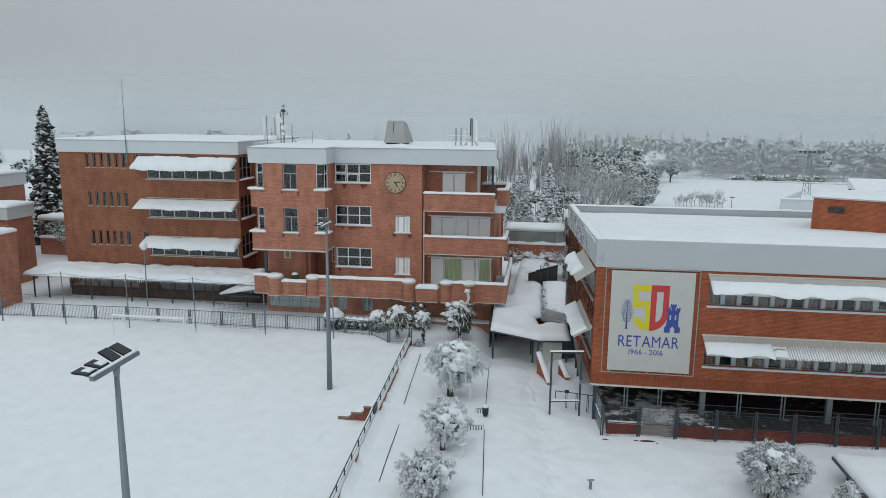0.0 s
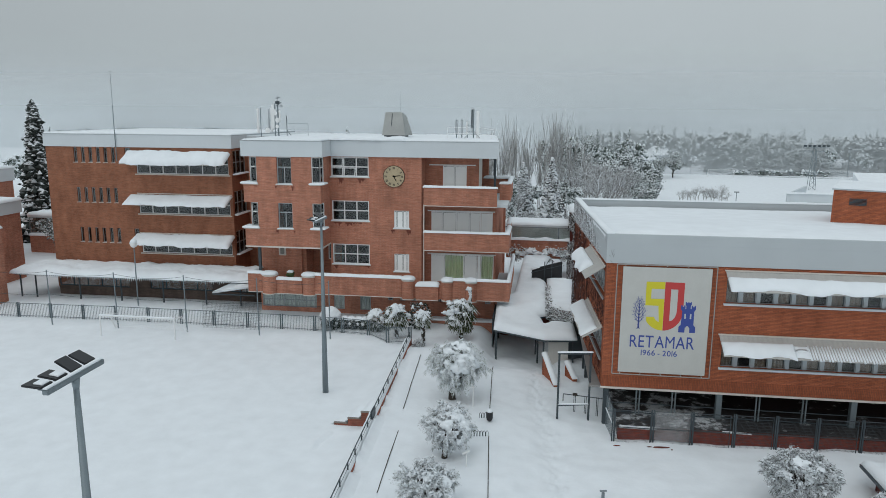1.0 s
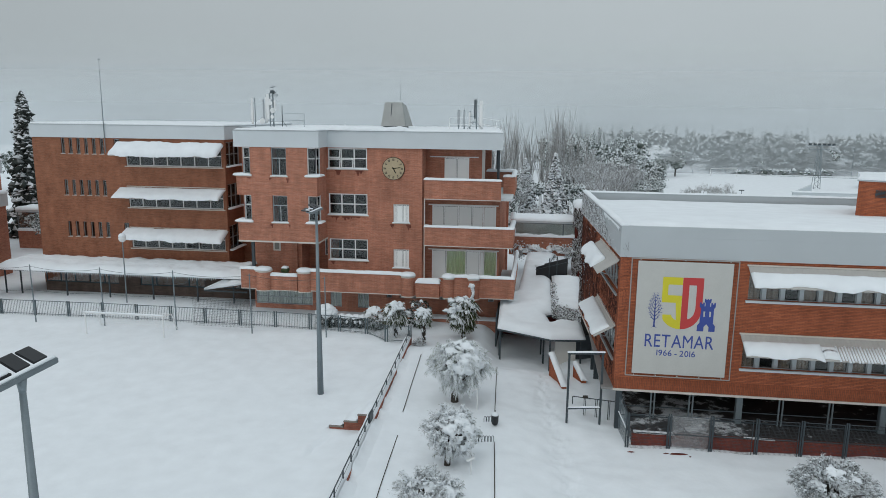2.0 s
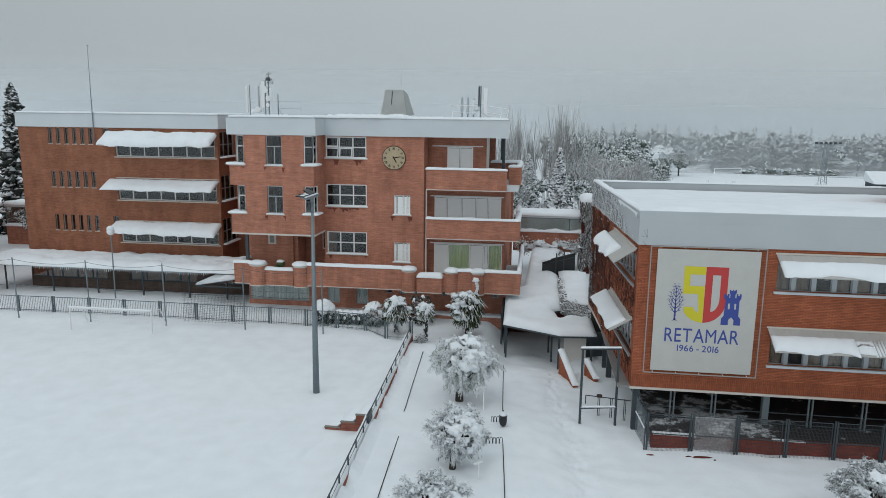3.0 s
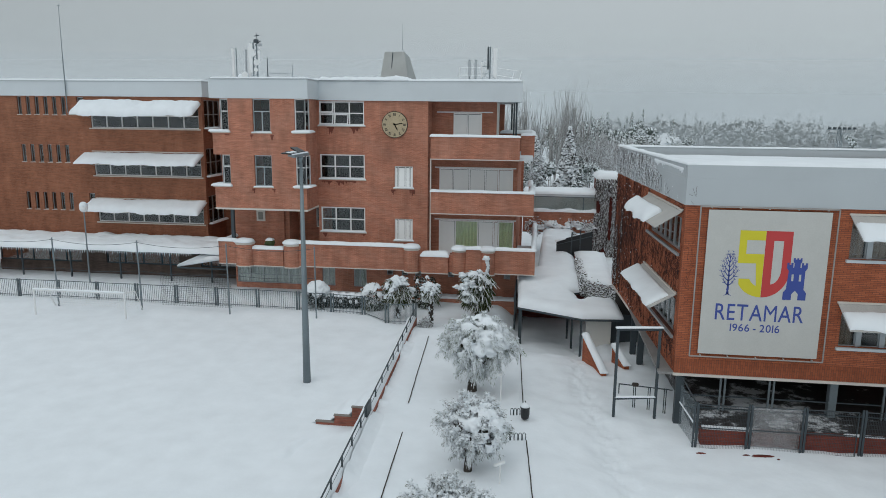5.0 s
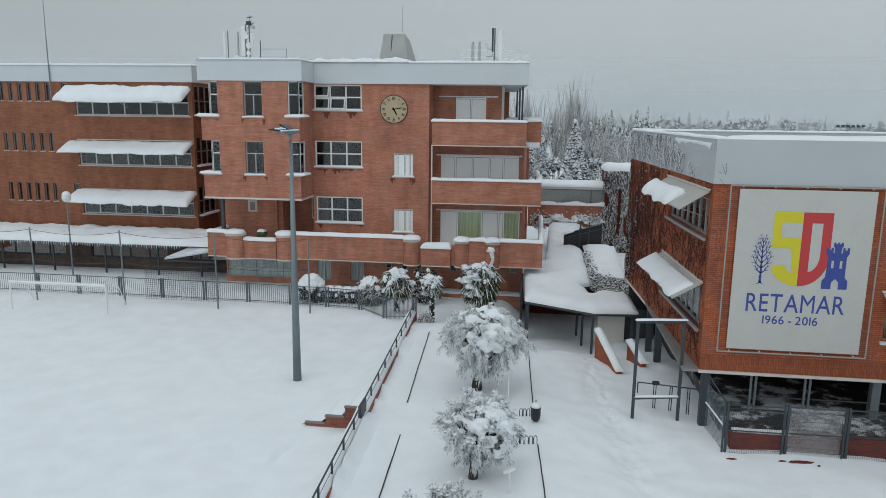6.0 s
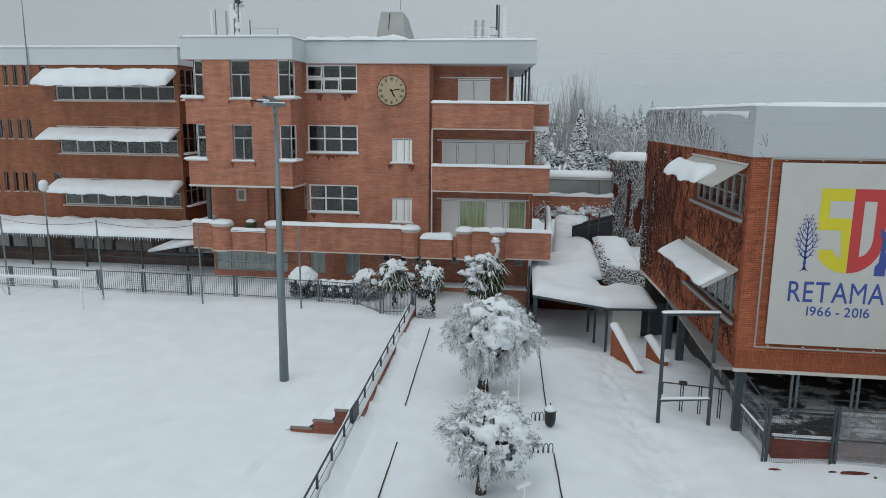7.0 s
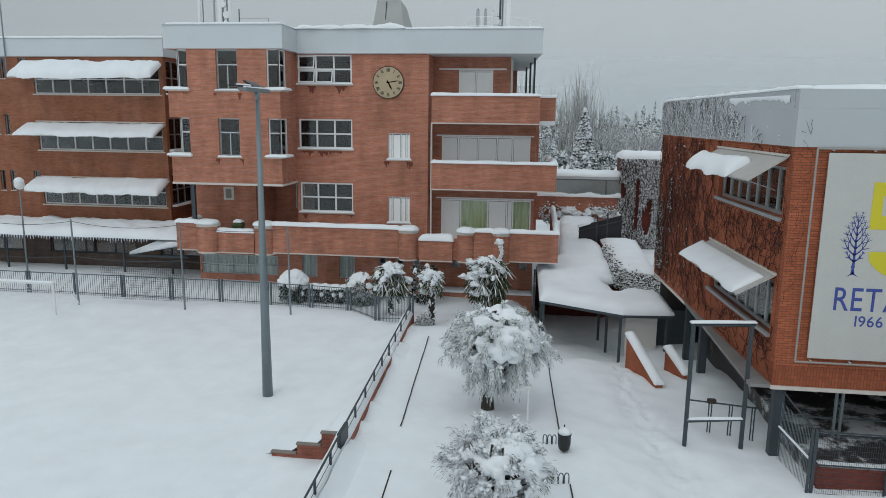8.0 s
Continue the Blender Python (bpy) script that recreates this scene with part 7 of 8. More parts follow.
def palm(x, y, trunk_h, crown, label, seed, pads, fronds=64):
    """A fan palm whose fronds are pressed down by snow."""
    gen = np.random.default_rng(seed)
    z0 = ground_z(x, y)
    thing = empty("palm_tree", label, "palm tree", "palms before the block")
    bm = bmesh.new()
    zt = z0 + trunk_h
    for k in range(11):
        a, b = z0 - 0.2 + (trunk_h + 0.2) * k / 11, z0 - 0.2 + (trunk_h + 0.2) * (k + 1) / 11
        tube(bm, (x, y, a), (x, y, b), 0.12, 0.17, n=9)
    trunk = part("trunk", bm, BARK, thing, "shaggy trunk")
    k = 60
    a, zz = gen.uniform(math.pi * 0.9, math.pi * 2.1, k), gen.uniform(z0, zt - 0.1, k)
    v, f = clumps(np.stack([x + 0.16 * np.cos(a), y + 0.16 * np.sin(a), zz], 1), gen.uniform(0.03, 0.085, k), gen, 1.3)
    tagged(mesh_from("snow", v, f, SNOW_CAP, trunk, "snow stuck to the trunk"), kind="stuff")
    meshes, lump_at, lump_size = [], [], []
    for k in range(fronds):
        a = math.tau * k * 0.618 + gen.uniform(-0.3, 0.3)
        up = gen.uniform(-1.0, 1.1)
        out = np.array([math.cos(a), math.sin(a), 0.0])
        reach = crown * gen.uniform(0.34, 0.62)
        hub = np.array([x, y, zt]) + out * reach * math.cos(up) + np.array([0, 0, crown * 0.66 * math.sin(up) - 0.1 * crown])
        side = np.array([-out[1], out[0], 0.0]) + gen.normal(0, 0.25, 3)
        m = 20
        fan = np.linspace(-1.5, 1.5, m)[:, None]
        d = out * np.cos(fan) * 0.75 + side * np.sin(fan) * 0.8 + np.array([0, 0, -0.62 + 0.45 * up + gen.uniform(-0.25, 0.25)]) + gen.normal(0, 0.16, (m, 3))
        meshes.append(blades(np.repeat(hub[None], m, 0) + gen.normal(0, 0.03, (m, 3)), d, gen.uniform(0.22, 0.5, m) * crown, 0.024 * crown, gen))
        meshes.append(blades(np.repeat(hub[None], 1, 0), (np.array([[x, y, zt]]) - hub), np.array([0.5 * crown]), 0.014, gen))
        if gen.uniform() < 0.16 + 0.14 * up - 0.12 * out[0]:
            for _ in range(5):
                lump_at.append(hub + out * crown * gen.uniform(0.0, 0.3) + side * crown * gen.normal(0, 0.11) + np.array([0, 0, gen.uniform(-0.14, 0.08) * crown]))
                lump_size.append(crown * gen.uniform(0.07, 0.16))
    v, f = join(meshes)
    tagged(mesh_from("frond_crown", v, f, PALM_SNOW, thing, "drooping dark green fan leaves"), kind="stuff")
    v, f = join([snow_mass((x, y, zt - 0.05 * crown), (crown * 0.84, crown * 0.84, crown * 0.84), [(q, w * 0.95) for q, w in pads], gen, 0.70, 0.2, 0.8), snow_lumps(lump_at, lump_size, gen, 0.8, 0.7)])
    tagged(mesh_from("snow", v, f, SNOW_CAP, thing, "snow lying on the fronds", True), kind="stuff")


palm(-7.05, 51.9, 1.9, 1.12, "fan palm with fronds bent down by snow", 31,
     [((-0.2, -0.2, 0.9), 0.42), ((-0.75, -0.5, 0.3), 0.34), ((-0.3, -0.9, 0.15), 0.26), ((0.5, -0.4, 0.6), 0.26), ((-0.55, -0.75, -0.25), 0.24), ((0.1, -0.8, 0.45), 0.18)])
palm(-4.75, 50.2, 2.1, 0.8, "slim palm with a snowy trunk and crown", 32, [((-0.1, -0.2, 0.95), 0.6), ((-0.5, -0.7, 0.4), 0.36), ((0.5, -0.3, 0.5), 0.3), ((-0.9, -0.4, -0.2), 0.25)], 48)
palm(-2.3, 53.0, 2.2, 1.45, "large palm with drooping snow-laden fronds", 33,
     [((-0.25, -0.3, 0.9), 0.34), ((0.3, -0.5, 0.75), 0.32), ((0.65, -0.45, 0.4), 0.26), ((-0.75, -0.5, 0.2), 0.2), ((0.3, -0.85, 0.1), 0.17), ((0.1, 0.4, 0.9), 0.4), ((-0.55, -0.6, -0.3), 0.16)], 96)


def shrub(x, y, r, h, label, seed, mat=None, name="shrub", pads=(((0, -0.1, 1), 0.7),), base=0.78):
    gen = np.random.default_rng(seed)
    thing = empty(name, label, "shrub", "shrubs before the block")
    z0 = ground_z(x, y)
    n = int(70 + 60 * r)
    d = unit(gen.normal(0, 1, (n, 3)))
    mid, rad = np.array([x, y, z0 + 0.45 * h]), np.array([r, r, 0.55 * h])
    cen = mid + d * rad * (gen.uniform(0.3, 1, n) ** 0.5 * 0.85)[:, None]
    way = unit(d + gen.normal(0, 0.4, d.shape) + np.array([0, 0, 0.15]))
    (v, f), root = sprays(cen, way, gen.uniform(0.15, 0.3, n) * (0.4 + 0.6 * r), gen, 40, 0.2, (0.06, 0.13), 0.02, 0.5)
    tagged(mesh_from("foliage", v, f, mat or LEAF_DK, thing), kind="stuff")
    v, f = snow_mass(mid, rad * 1.08, pads, gen, base, 0.2, 0.5)
    tagged(mesh_from("snow", v, f, SNOW_CAP, thing, "thick snow hood", True), kind="stuff")


shrub(-9.0, 54.0, 0.95, 1.7, "round green shrub under a snow hood", 41, PALM_SNOW, pads=(((-0.2, -0.2, 1), 0.75), ((-0.6, -0.6, 0.4), 0.3), ((0.5, -0.6, 0.4), 0.25)))
shrub(-5.9, 55.3, 1.0, 2.3, "dark evergreen shrub dusted with snow", 42, EVERGREEN, pads=(((0.2, -0.3, 0.9), 0.2), ((-0.4, -0.5, 0.6), 0.16), ((0.5, -0.7, 0.3), 0.14)))
shrub(-12.75, 53.9, 0.8, 1.55, "clipped shrub under a thick snow cap", 43, EVERGREEN, pads=(((0, -0.1, 1), 1.15),), base=0.98)
for k in range(5):
    shrub(-12.2 + 0.55 * k, 54.1, 0.42, 0.85, "low hedge plants half buried in snow", 50 + k, EVERGREEN, "hedge_plant", pads=(((0, 0, 1), 0.85), ((0.3 * math.sin(3 * k), -0.8, 0.2), 0.25)), base=1.05)
shrub(-5.0, 49.6, 0.28, 0.45, "dry shrub at the foot of the palm", 61, FROST_TWIG, pads=(((0, 0, 1), 0.35),))
totem = empty("snowy_stump", "slim post plastered with wet snow beside the palm", "post")
part("post", tubes(((-1.75, 54.2, 0.0), (-1.75, 54.2, 3.4), 0.13, 0.11), n=9), BARK, totem)
gen = np.random.default_rng(70)
rise = np.linspace(2.3, 3.35, 7)
v, f = snow_lumps([(-1.77 + 0.05 * math.sin(7 * z), 54.1, z) for z in rise] + [(-1.85, 54.12, 3.42)], [0.12] * 7 + [0.17], gen, 1.2, 0.5)
mesh_from("snow", v, f, SNOW_CAP, totem, "", True)


# ---- ivy on the side wall and on the tower ----
IVY_OLD = material("old_ivy_stems", (0.045, 0.022, 0.018), 0.9, vary=0.3)
IVY_FROST = snow_top_material("rimed_ivy_stems", (0.10, 0.085, 0.08), bias=0.2, spread=0.9)
IVY_LEAF = snow_top_material("rimed_ivy_leaves", (0.07, 0.055, 0.05), bias=0.5, spread=0.9)
def ivy(holder_name, label, x0, x1, z0, z1, n, at, seed, keep=None, mat=IVY, snowy=0, most=2300, thick=0.016):
    """Bare climbing stems: branching wandering ribbons close to a wall along local x."""
    gen = random.Random(seed)
    thing = empty(holder_name, label, "climbing plant", at=at)
    V, F = [], []
    clots = []

    def stem(x, z, ang, steps, w):
        prev = None
        for i in range(steps):
            y = -0.03 - 0.03 * gen.random()
            dx, dz = math.cos(ang), math.sin(ang)
            ww = w * (1 - 0.7 * i / steps)
            a, b, c = (x - dz * ww, y, z + dx * ww), (x + dz * ww, y, z - dx * ww), (x, y - ww, z)
            V.extend((a, b, c))
            m = len(V)
            if prev:
                F.append((m - 6, m - 5, m - 2, m - 3))
                F.append((m - 5, m - 4, m - 1, m - 2))
                F.append((m - 4, m - 6, m - 3, m - 1))
            prev = True
            if snowy and gen.random() < snowy:
                clots.append((x, y - 0.03, z))
            st = 0.13
            x, z = x + dx * st, z + dz * st
            ang += gen.uniform(-0.55, 0.55)
            if not (x0 < x < x1 and z0 < z < z1) or (keep and not keep(x, z)):
                break
            if steps > 10 and gen.random() < 0.16:
                stem_list.append((x, z, ang + gen.choice((-0.9, 0.9)), steps - i - 4, ww * 0.75))

    stem_list = []
    for _ in range(n):
        x = x0 + (x1 - x0) * gen.random() ** 1.15
        stem_list.append((x, z0 + 0.05 + gen.random() * (z1 - z0) * 0.95, math.pi * gen.choice((0.5, 0.5, 0.15, 0.85, 0.3, 0.7, 1.3, 1.7)) + gen.uniform(-0.7, 0.7), gen.randint(14, 40), thick))
    count = 0
    while stem_list and count < most:
        count += 1
        stem(*stem_list.pop(gen.randrange(len(stem_list))))
    tagged(mesh_from("stemwork", V, F, mat, thing), kind="stuff")
    if clots:
        g2 = np.random.default_rng(seed)
        v, f = clumps(np.array(clots), g2.uniform(0.008, 0.026, len(clots)), g2, 0.8)
        tagged(mesh_from("snow", v, f, SNOW_CAP, thing, "snow caught in the stems"), kind="stuff")
    return thing


def clear_of_windows(x, z):
    return not (-6.5 < x < -0.4 and (6.85 < z < 8.5 or 3.45 < z < 5.2))


ivy("ivy", "bare brown ivy stems webbing the brick side wall", -15.2, -0.12, 2.25, 8.98, 640, west, 5, clear_of_windows, snowy=0.004, most=980, thick=0.0155)
ivy("ivy", "thick bare ivy stems winding over the brick side wall", -15.2, -0.12, 2.25, 8.98, 80, west, 9, clear_of_windows, IVY_OLD, 0.0, 85, 0.019)
ivy("ivy", "dense upright ivy stems with snow flecks at the wall's far end", -15.25, -9.3, 2.3, 8.98, 420, west @ pose(0, -0.03, 0), 12, lambda x, z: noise.noise((x * 1.3, z * 0.2, 5)) > (x + 13.2) * 0.12, IVY_OLD, 0.2, 620, 0.015)
ivy("ivy", "frosted ivy stems hanging on the grey cornice", -15.3, -0.7, 9.0, 10.5, 330, west @ pose(0, -0.09, 0), 6, lambda x, z: x < -0.9 - 3.6 * (z - 9.0), IVY_FROST, 0.3, 520, 0.011)
ivy("ivy", "a few ivy stems curling round the block's corner", 6.83, 7.6, 2.6, 9.75, 46, pose(0, RY - 0.1, 0), 14, lambda x, z: x < 7.0 + 0.055 * (z - 2.6), IVY, 0.0, 52, 0.005)
# wet snow plastered on the cornice beside the ivy
bm = bmesh.new()
rows = []
for k in range(45):
    x = -5.6 + 5.1 * k / 44
    hi = 10.42 - 0.05 * (x + 5.6) / 5.1
    deep = 0.10 + 0.26 * abs(noise.noise((x * 0.7, 1.0, 2))) + 0.16 * abs(noise.noise((x * 3.1, 5.0, 2)))
    rows.append([bm.verts.new((x, -0.066 - 0.035 * math.sin(math.pi * j / 6) * (0.5 + abs(noise.noise((x * 2, j, 1)))), hi - deep * j / 6)) for j in range(7)])
for a, b in zip(rows, rows[1:]):
    for j in range(6):
        bm.faces.new((a[j], b[j], b[j + 1], a[j + 1]))
part("cornice_snow", bm, SNOW_CAP, block, "wet snow stuck to the cornice", at=west, smooth=True)
gen = np.random.default_rng(77)
n = 30000
cen = np.stack([6.5 + gen.uniform(-0.15, 3.2, n), 74.97 - gen.uniform(0, 0.3, n), gen.uniform(0.3, 8.0, n)], 1)
thin = np.array([noise.noise(Vector((p[0] * 1.1, 0, p[2] * 0.45))) for p in cen])
cen = cen[(thin > -0.3) & ((np.abs(cen[:, 0] - 7.75) > 0.16) | (cen[:, 2] > 6.5) | (cen[:, 2] < 2.5))]
way = gen.normal(0, 0.4, cen.shape) + np.array([0, -0.3, -1.0])
v, f = blades(cen, way, gen.uniform(0.08, 0.26, len(cen)), 0.018, gen)
thing = empty("ivy", "dark ivy on the tower with snow in its leaves", "climbing plant", at=pose(0, 0, -1.26))
tagged(mesh_from("leafage", v, f, IVY_LEAF, thing), kind="stuff")
cap = cen[gen.uniform(0, 1, len(cen)) < np.clip((cen[:, 0] - 7.3) * 0.12, 0.03, 0.3)]
v, f = clumps(cap, gen.uniform(0.02, 0.075, len(cap)), gen, 1.2)
tagged(mesh_from("snow", v, f, SNOW_CAP, thing, "snow caught in the ivy"), kind="stuff")
cen = np.stack([gen.uniform(0.2, 6.8, 2600), 75.2 - gen.uniform(0, 0.4, 2600), 3.4 + gen.normal(0, 0.36, 2600)], 1)
cen = cen[np.array([noise.noise(Vector(p * 0.9)) for p in cen]) > -0.1]
v, f = clumps(cen, gen.uniform(0.03, 0.10, len(cen)), gen, 0.8)
thing = empty("hanging_plants", "snowy plants hanging over the bridge parapet", "climbing plant", at=pose(0, 0, -1.26))
tagged(mesh_from("leafage", v, f, snow_top_material("snowy_hanging_leaves", (0.12, 0.12, 0.10), bias=-0.35, spread=0.5), thing), kind="stuff")
cen = np.stack([gen.uniform(4.02, 4.5, 3000), gen.uniform(54.4, 62, 3000), 2.25 + gen.normal(0, 0.2, 3000)], 1)
along = gen.uniform(0, 1, 2200)
cen = np.concatenate([cen, np.stack([4.2 + 1.85 * along, 54.95 - 1.5 * along - gen.uniform(0, 0.25, 2200), 2.05 + gen.normal(0, 0.25, 2200)], 1)])
v, f = clumps(cen, gen.uniform(0.02, 0.075, len(cen)), gen, 0.9)
lumps = snow_lumps([(x, 75.12, 3.55 + 0.2 * math.sin(3 * x)) for x in np.linspace(1.2, 6.4, 14)], gen.uniform(0.22, 0.45, 14), gen, 0.8, 0.8)
mesh_from("snow", *lumps, SNOW_CAP, thing, "ragged snow on the plants", True)
thing = empty("hanging_plants", "snowy ivy along the porch roof edge", "climbing plant", at=pose(0, 0, -0.5))
tagged(mesh_from("leafage", v, f, snow_top_material("snowy_porch_leaves", (0.08, 0.075, 0.065), bias=0.1, spread=0.7), thing), kind="stuff")

# ---- distance ----
def fir_points(x, y, z, h, r, gen, tiers=16, per=22, slim=0.85):
    """Clump places of a conifer: drooping boughs of uneven reach."""
    n = tiers * per // 2
    f = gen.uniform(0, 1, n) ** 1.25
    a = gen.uniform(0, math.tau, n)
    reach = 0.8 + 0.3 * np.sin(5 * a + 17 * f) + 0.2 * np.sin(9 * a - 31 * f)
    rr = (r * (1 - f) ** slim + 0.02 * h * (1 - f) + 0.08) * reach
    q = gen.uniform(0.15, 1.0, n) ** 0.6
    pts = np.stack([x + rr * q * np.cos(a), y + rr * q * np.sin(a), z + h * (0.05 + 0.95 * f) - 0.3 * rr * q], 1)
    return [tuple(p) for p in pts], list(h * 0.022 * gen.uniform(0.45, 1.4, n) * (1.15 - 0.6 * f))


def round_points(x, y, z, h, r, gen, n=170):
    out, siz = [], []
    blobs = [(gen.uniform(-0.55, 0.55) * r, gen.uniform(-0.55, 0.55) * r, gen.uniform(0.4, 0.85) * h, gen.uniform(0.3, 0.55) * r) for _ in range(6)]
    for _ in range(n):
        bx, by, bz, br = blobs[gen.integers(6)]
        d = gen.normal(0, 1, 3)
        d /= np.linalg.norm(d)
        d *= gen.uniform(0.55, 1.1)
        out.append((x + bx + br * d[0], y + by + br * d[1], z + max(0.08 * h, bz + br * 0.8 * d[2])))
        siz.append(0.045 * h * gen.uniform(0.4, 1.7))
    return out, siz


def conifer(x, y, h, r, label, seed, mat=FROST_DARK, tiers=26, per=46, name="conifer", slim=0.85):
    gen = np.random.default_rng(seed)
    thing = empty(name, label, "tree", "trees behind the school")
    z = ground_z(x, y)
    p, s = fir_points(x, y, z, h, r, gen, tiers * 4, per, slim)
    v, f = clumps(np.array(p), np.array(s), gen, 0.95)
    tagged(mesh_from("crown", v, f, mat, thing, "snowy drooping boughs"), kind="stuff")
    part("trunk", tubes(((x, y, z - 0.3), (x, y, z + h * 0.95), 0.02 * h, 0.02), n=7), BARK, thing)


def bare_tree(x, y, h, spread, label, seed, upright=False, mat=FROST_TWIG, levels=5, name="bare_tree"):
    """A leafless tree of forking tapered branches; upright ones are poplars."""
    gen = random.Random(seed)
    thing = empty(name, label, "tree", "trees behind the school")
    V, F = [], []

    def branch(p, d, ln, w, lev):
        q = p + d * ln
        side = d.cross(Vector((gen.uniform(-1, 1), gen.uniform(-1, 1), 0.1))).normalized()
        oth = d.cross(side)
        m = len(V)
        for c, ww in ((p, w), (q, w * 0.6)):
            for k in range(3):
                a = k * math.tau / 3
                V.append(c + (side * math.cos(a) + oth * math.sin(a)) * ww)
        for k in range(3):
            j = (k + 1) % 3
            F.append((m + k, m + j, m + 3 + j, m + 3 + k))
        if lev <= 0:
            return
        n = gen.randint(3, 4) if lev > 1 else gen.randint(4, 6)
        for k in range(n):
            f = gen.uniform(0.35, 1.0)
            s = p.lerp(q, f)
            if upright:
                nd = (d * 0.6 + Vector((gen.gauss(0, 0.2), gen.gauss(0, 0.2), 0.8))).normalized()
            else:
                nd = (d + Vector((gen.gauss(0, spread), gen.gauss(0, spread), gen.gauss(0.12, spread * 0.7)))).normalized()
            branch(s, nd, ln * gen.uniform(0.55, 0.85), w * 0.55, lev - 1)

    z = ground_z(x, y)
    if upright:
        for k in range(9):
            s = Vector((x + gen.uniform(-0.5, 0.5), y + gen.uniform(-0.5, 0.5), z - 0.2))
            branch(s, Vector((gen.gauss(0, 0.06), gen.gauss(0, 0.06), 1)).normalized(), h * gen.uniform(0.36, 0.5), 0.085, levels - 2)
    else:
        branch(Vector((x, y, z - 0.2)), Vector((gen.uniform(-0.05, 0.05), 0, 1)), h * 0.36, 0.022 * h, levels)
    tagged(mesh_from("branchwork", V, F, mat, thing, "bare branches with rime"), kind="stuff")


def leafy(x, y, h, r, label, seed, mat=FROST_WOOD, n=1500, name="snowy_tree"):
    gen = np.random.default_rng(seed)
    thing = empty(name, label, "tree", "trees behind the school")
    z = ground_z(x, y)
    p, s = round_points(x, y, z, h, r, gen, n)
    v, f = clumps(np.array(p), np.array(s) * 0.42, gen, 1.1)
    tagged(mesh_from("crown", v, f, mat, thing, "snow-laden crown"), kind="stuff")
    bm = bmesh.new()
    limbs(bm, Vector((x, y, z - 0.2)), [Vector(q) for q in p[:9]], 0.02 * h + 0.05, gen, 0.5)
    part("trunk", bm, BARK, thing)


WHITE_FIR = snow_top_material("snow_hung_needles", (0.12, 0.135, 0.13), bias=-0.3, spread=0.95)
conifer(4.95, 98, 11.0, 2.1, "spruce thickly hung with snow", 101, WHITE_FIR)
conifer(-60.5, 85, 17.9, 2.2, "tall columnar cypress dusted with snow", 102, snow_top_material("cypress_scales", (0.05, 0.06, 0.055), bias=0.62, spread=0.45), tiers=26, per=50, slim=0.62)
conifer(-57.5, 90, 11.5, 2.8, "broad conifer with snowy boughs", 103)
conifer(0.9, 108, 9.6, 2.4, "spruce thickly hung with snow", 104, WHITE_FIR)
for k, (x, y, h) in enumerate(((-4.5, 122, 17), (-2.2, 125, 17.8), (-0.4, 121, 18.2), (1.8, 126, 16.5), (4.2, 124, 17.0), (6.3, 130, 20.2), (7.6, 131, 19.6), (10.2, 135, 15.5), (-7, 124, 16.5), (12.8, 138, 13.5))):
    bare_tree(x - 0.7, y, h * 0.915, 0.3, "tall leafless poplar with upright branches", 120 + k, True, BARE, 4, "poplar")
for k, (x, y, h) in enumerate(((11.8, 101, 11.5), (14.6, 106, 10.5), (9.0, 112, 11.5), (17.5, 120, 11), (12.5, 125, 12), (8.5, 93, 7.5), (3.0, 90, 7.0), (15.5, 118, 10.0), (12.0, 96, 6.5), (17.5, 128, 9.0), (-50, 95, 9), (6, 115, 11), (0.5, 100, 9), (20, 135, 9))):
    bare_tree(x - 0.6, y, h * 0.9, 0.42, "leafless tree white with rime", 140 + k, False, FROST_TWIG, 6)
for k, (x, y, h, r) in enumerate(((21.5, 128, 6.0, 3.4), (23.5, 138, 5.2, 3.2), (24.5, 150, 6.5, 3.6), (8.0, 112, 7.5, 3.5), (2.5, 112, 9, 3.4), (-2.0, 105, 8, 3.6), (19, 150, 10, 4.2), (27, 160, 8, 4), (31, 212, 6.5, 3), (35.5, 216, 5.5, 2.8), (40, 218, 6, 3), (44.5, 222, 7.5, 3), (27, 205, 8, 3.4), (48, 240, 9, 3.6), (22, 165, 10, 4.5), (12, 85, 3.2, 2.6), (4.0, 86, 3.5, 2.6), (8.5, 83, 3.0, 2.5), (-52, 78, 4, 2.5), (-48.5, 79.5, 3, 2), (-56, 82, 5, 3))):
    leafy(x - 0.5 if y < 150 else 0.88 * x, y if y < 150 else 0.9 * y, 0.9 * h, 0.9 * r, "broad tree loaded with snow", 160 + k)
bare_tree(12.6, 118, 12.3, 0.62, "round-crowned leafless tree white with rime", 181, False, BARE, 6)
for k in range(13):
    bare_tree(30.6 + 0.74 * k, 144 + k % 2, 2.9 + 0.35 * (k % 3) + 0.07 * k, 0.6, "leafless bush at the edge of the far field", 190 + k, False, BARE, 5, "bare_bush")

# far woods round the fields
gen = np.random.default_rng(200)
P, S = [], []
for k in range(560):
    if k < 330:
        x, y = gen.uniform(40, 165), 214 + 60 * gen.uniform(0, 1) ** 1.4
        if x < 52:
            y += 26
    elif k < 460:
        x, y = gen.uniform(6, 46), gen.uniform(165, 300)
        if x > 0.14 * y - 4 and y < 250:
            x -= 16
    else:
        x, y = gen.uniform(-190, -45), gen.uniform(112, 300)
    h = gen.uniform(4.8, 11.8)
    p, s = fir_points(x, y, 0, h * 1.15, h * 0.24, gen, 18, 30) if gen.random() < 0.55 else round_points(x, y, 0, h, h * 0.45, gen, 260)
    P += p
    S += list(np.array(s) * 0.62)
v, f = clumps(np.array(P), np.array(S), gen, 1.3)
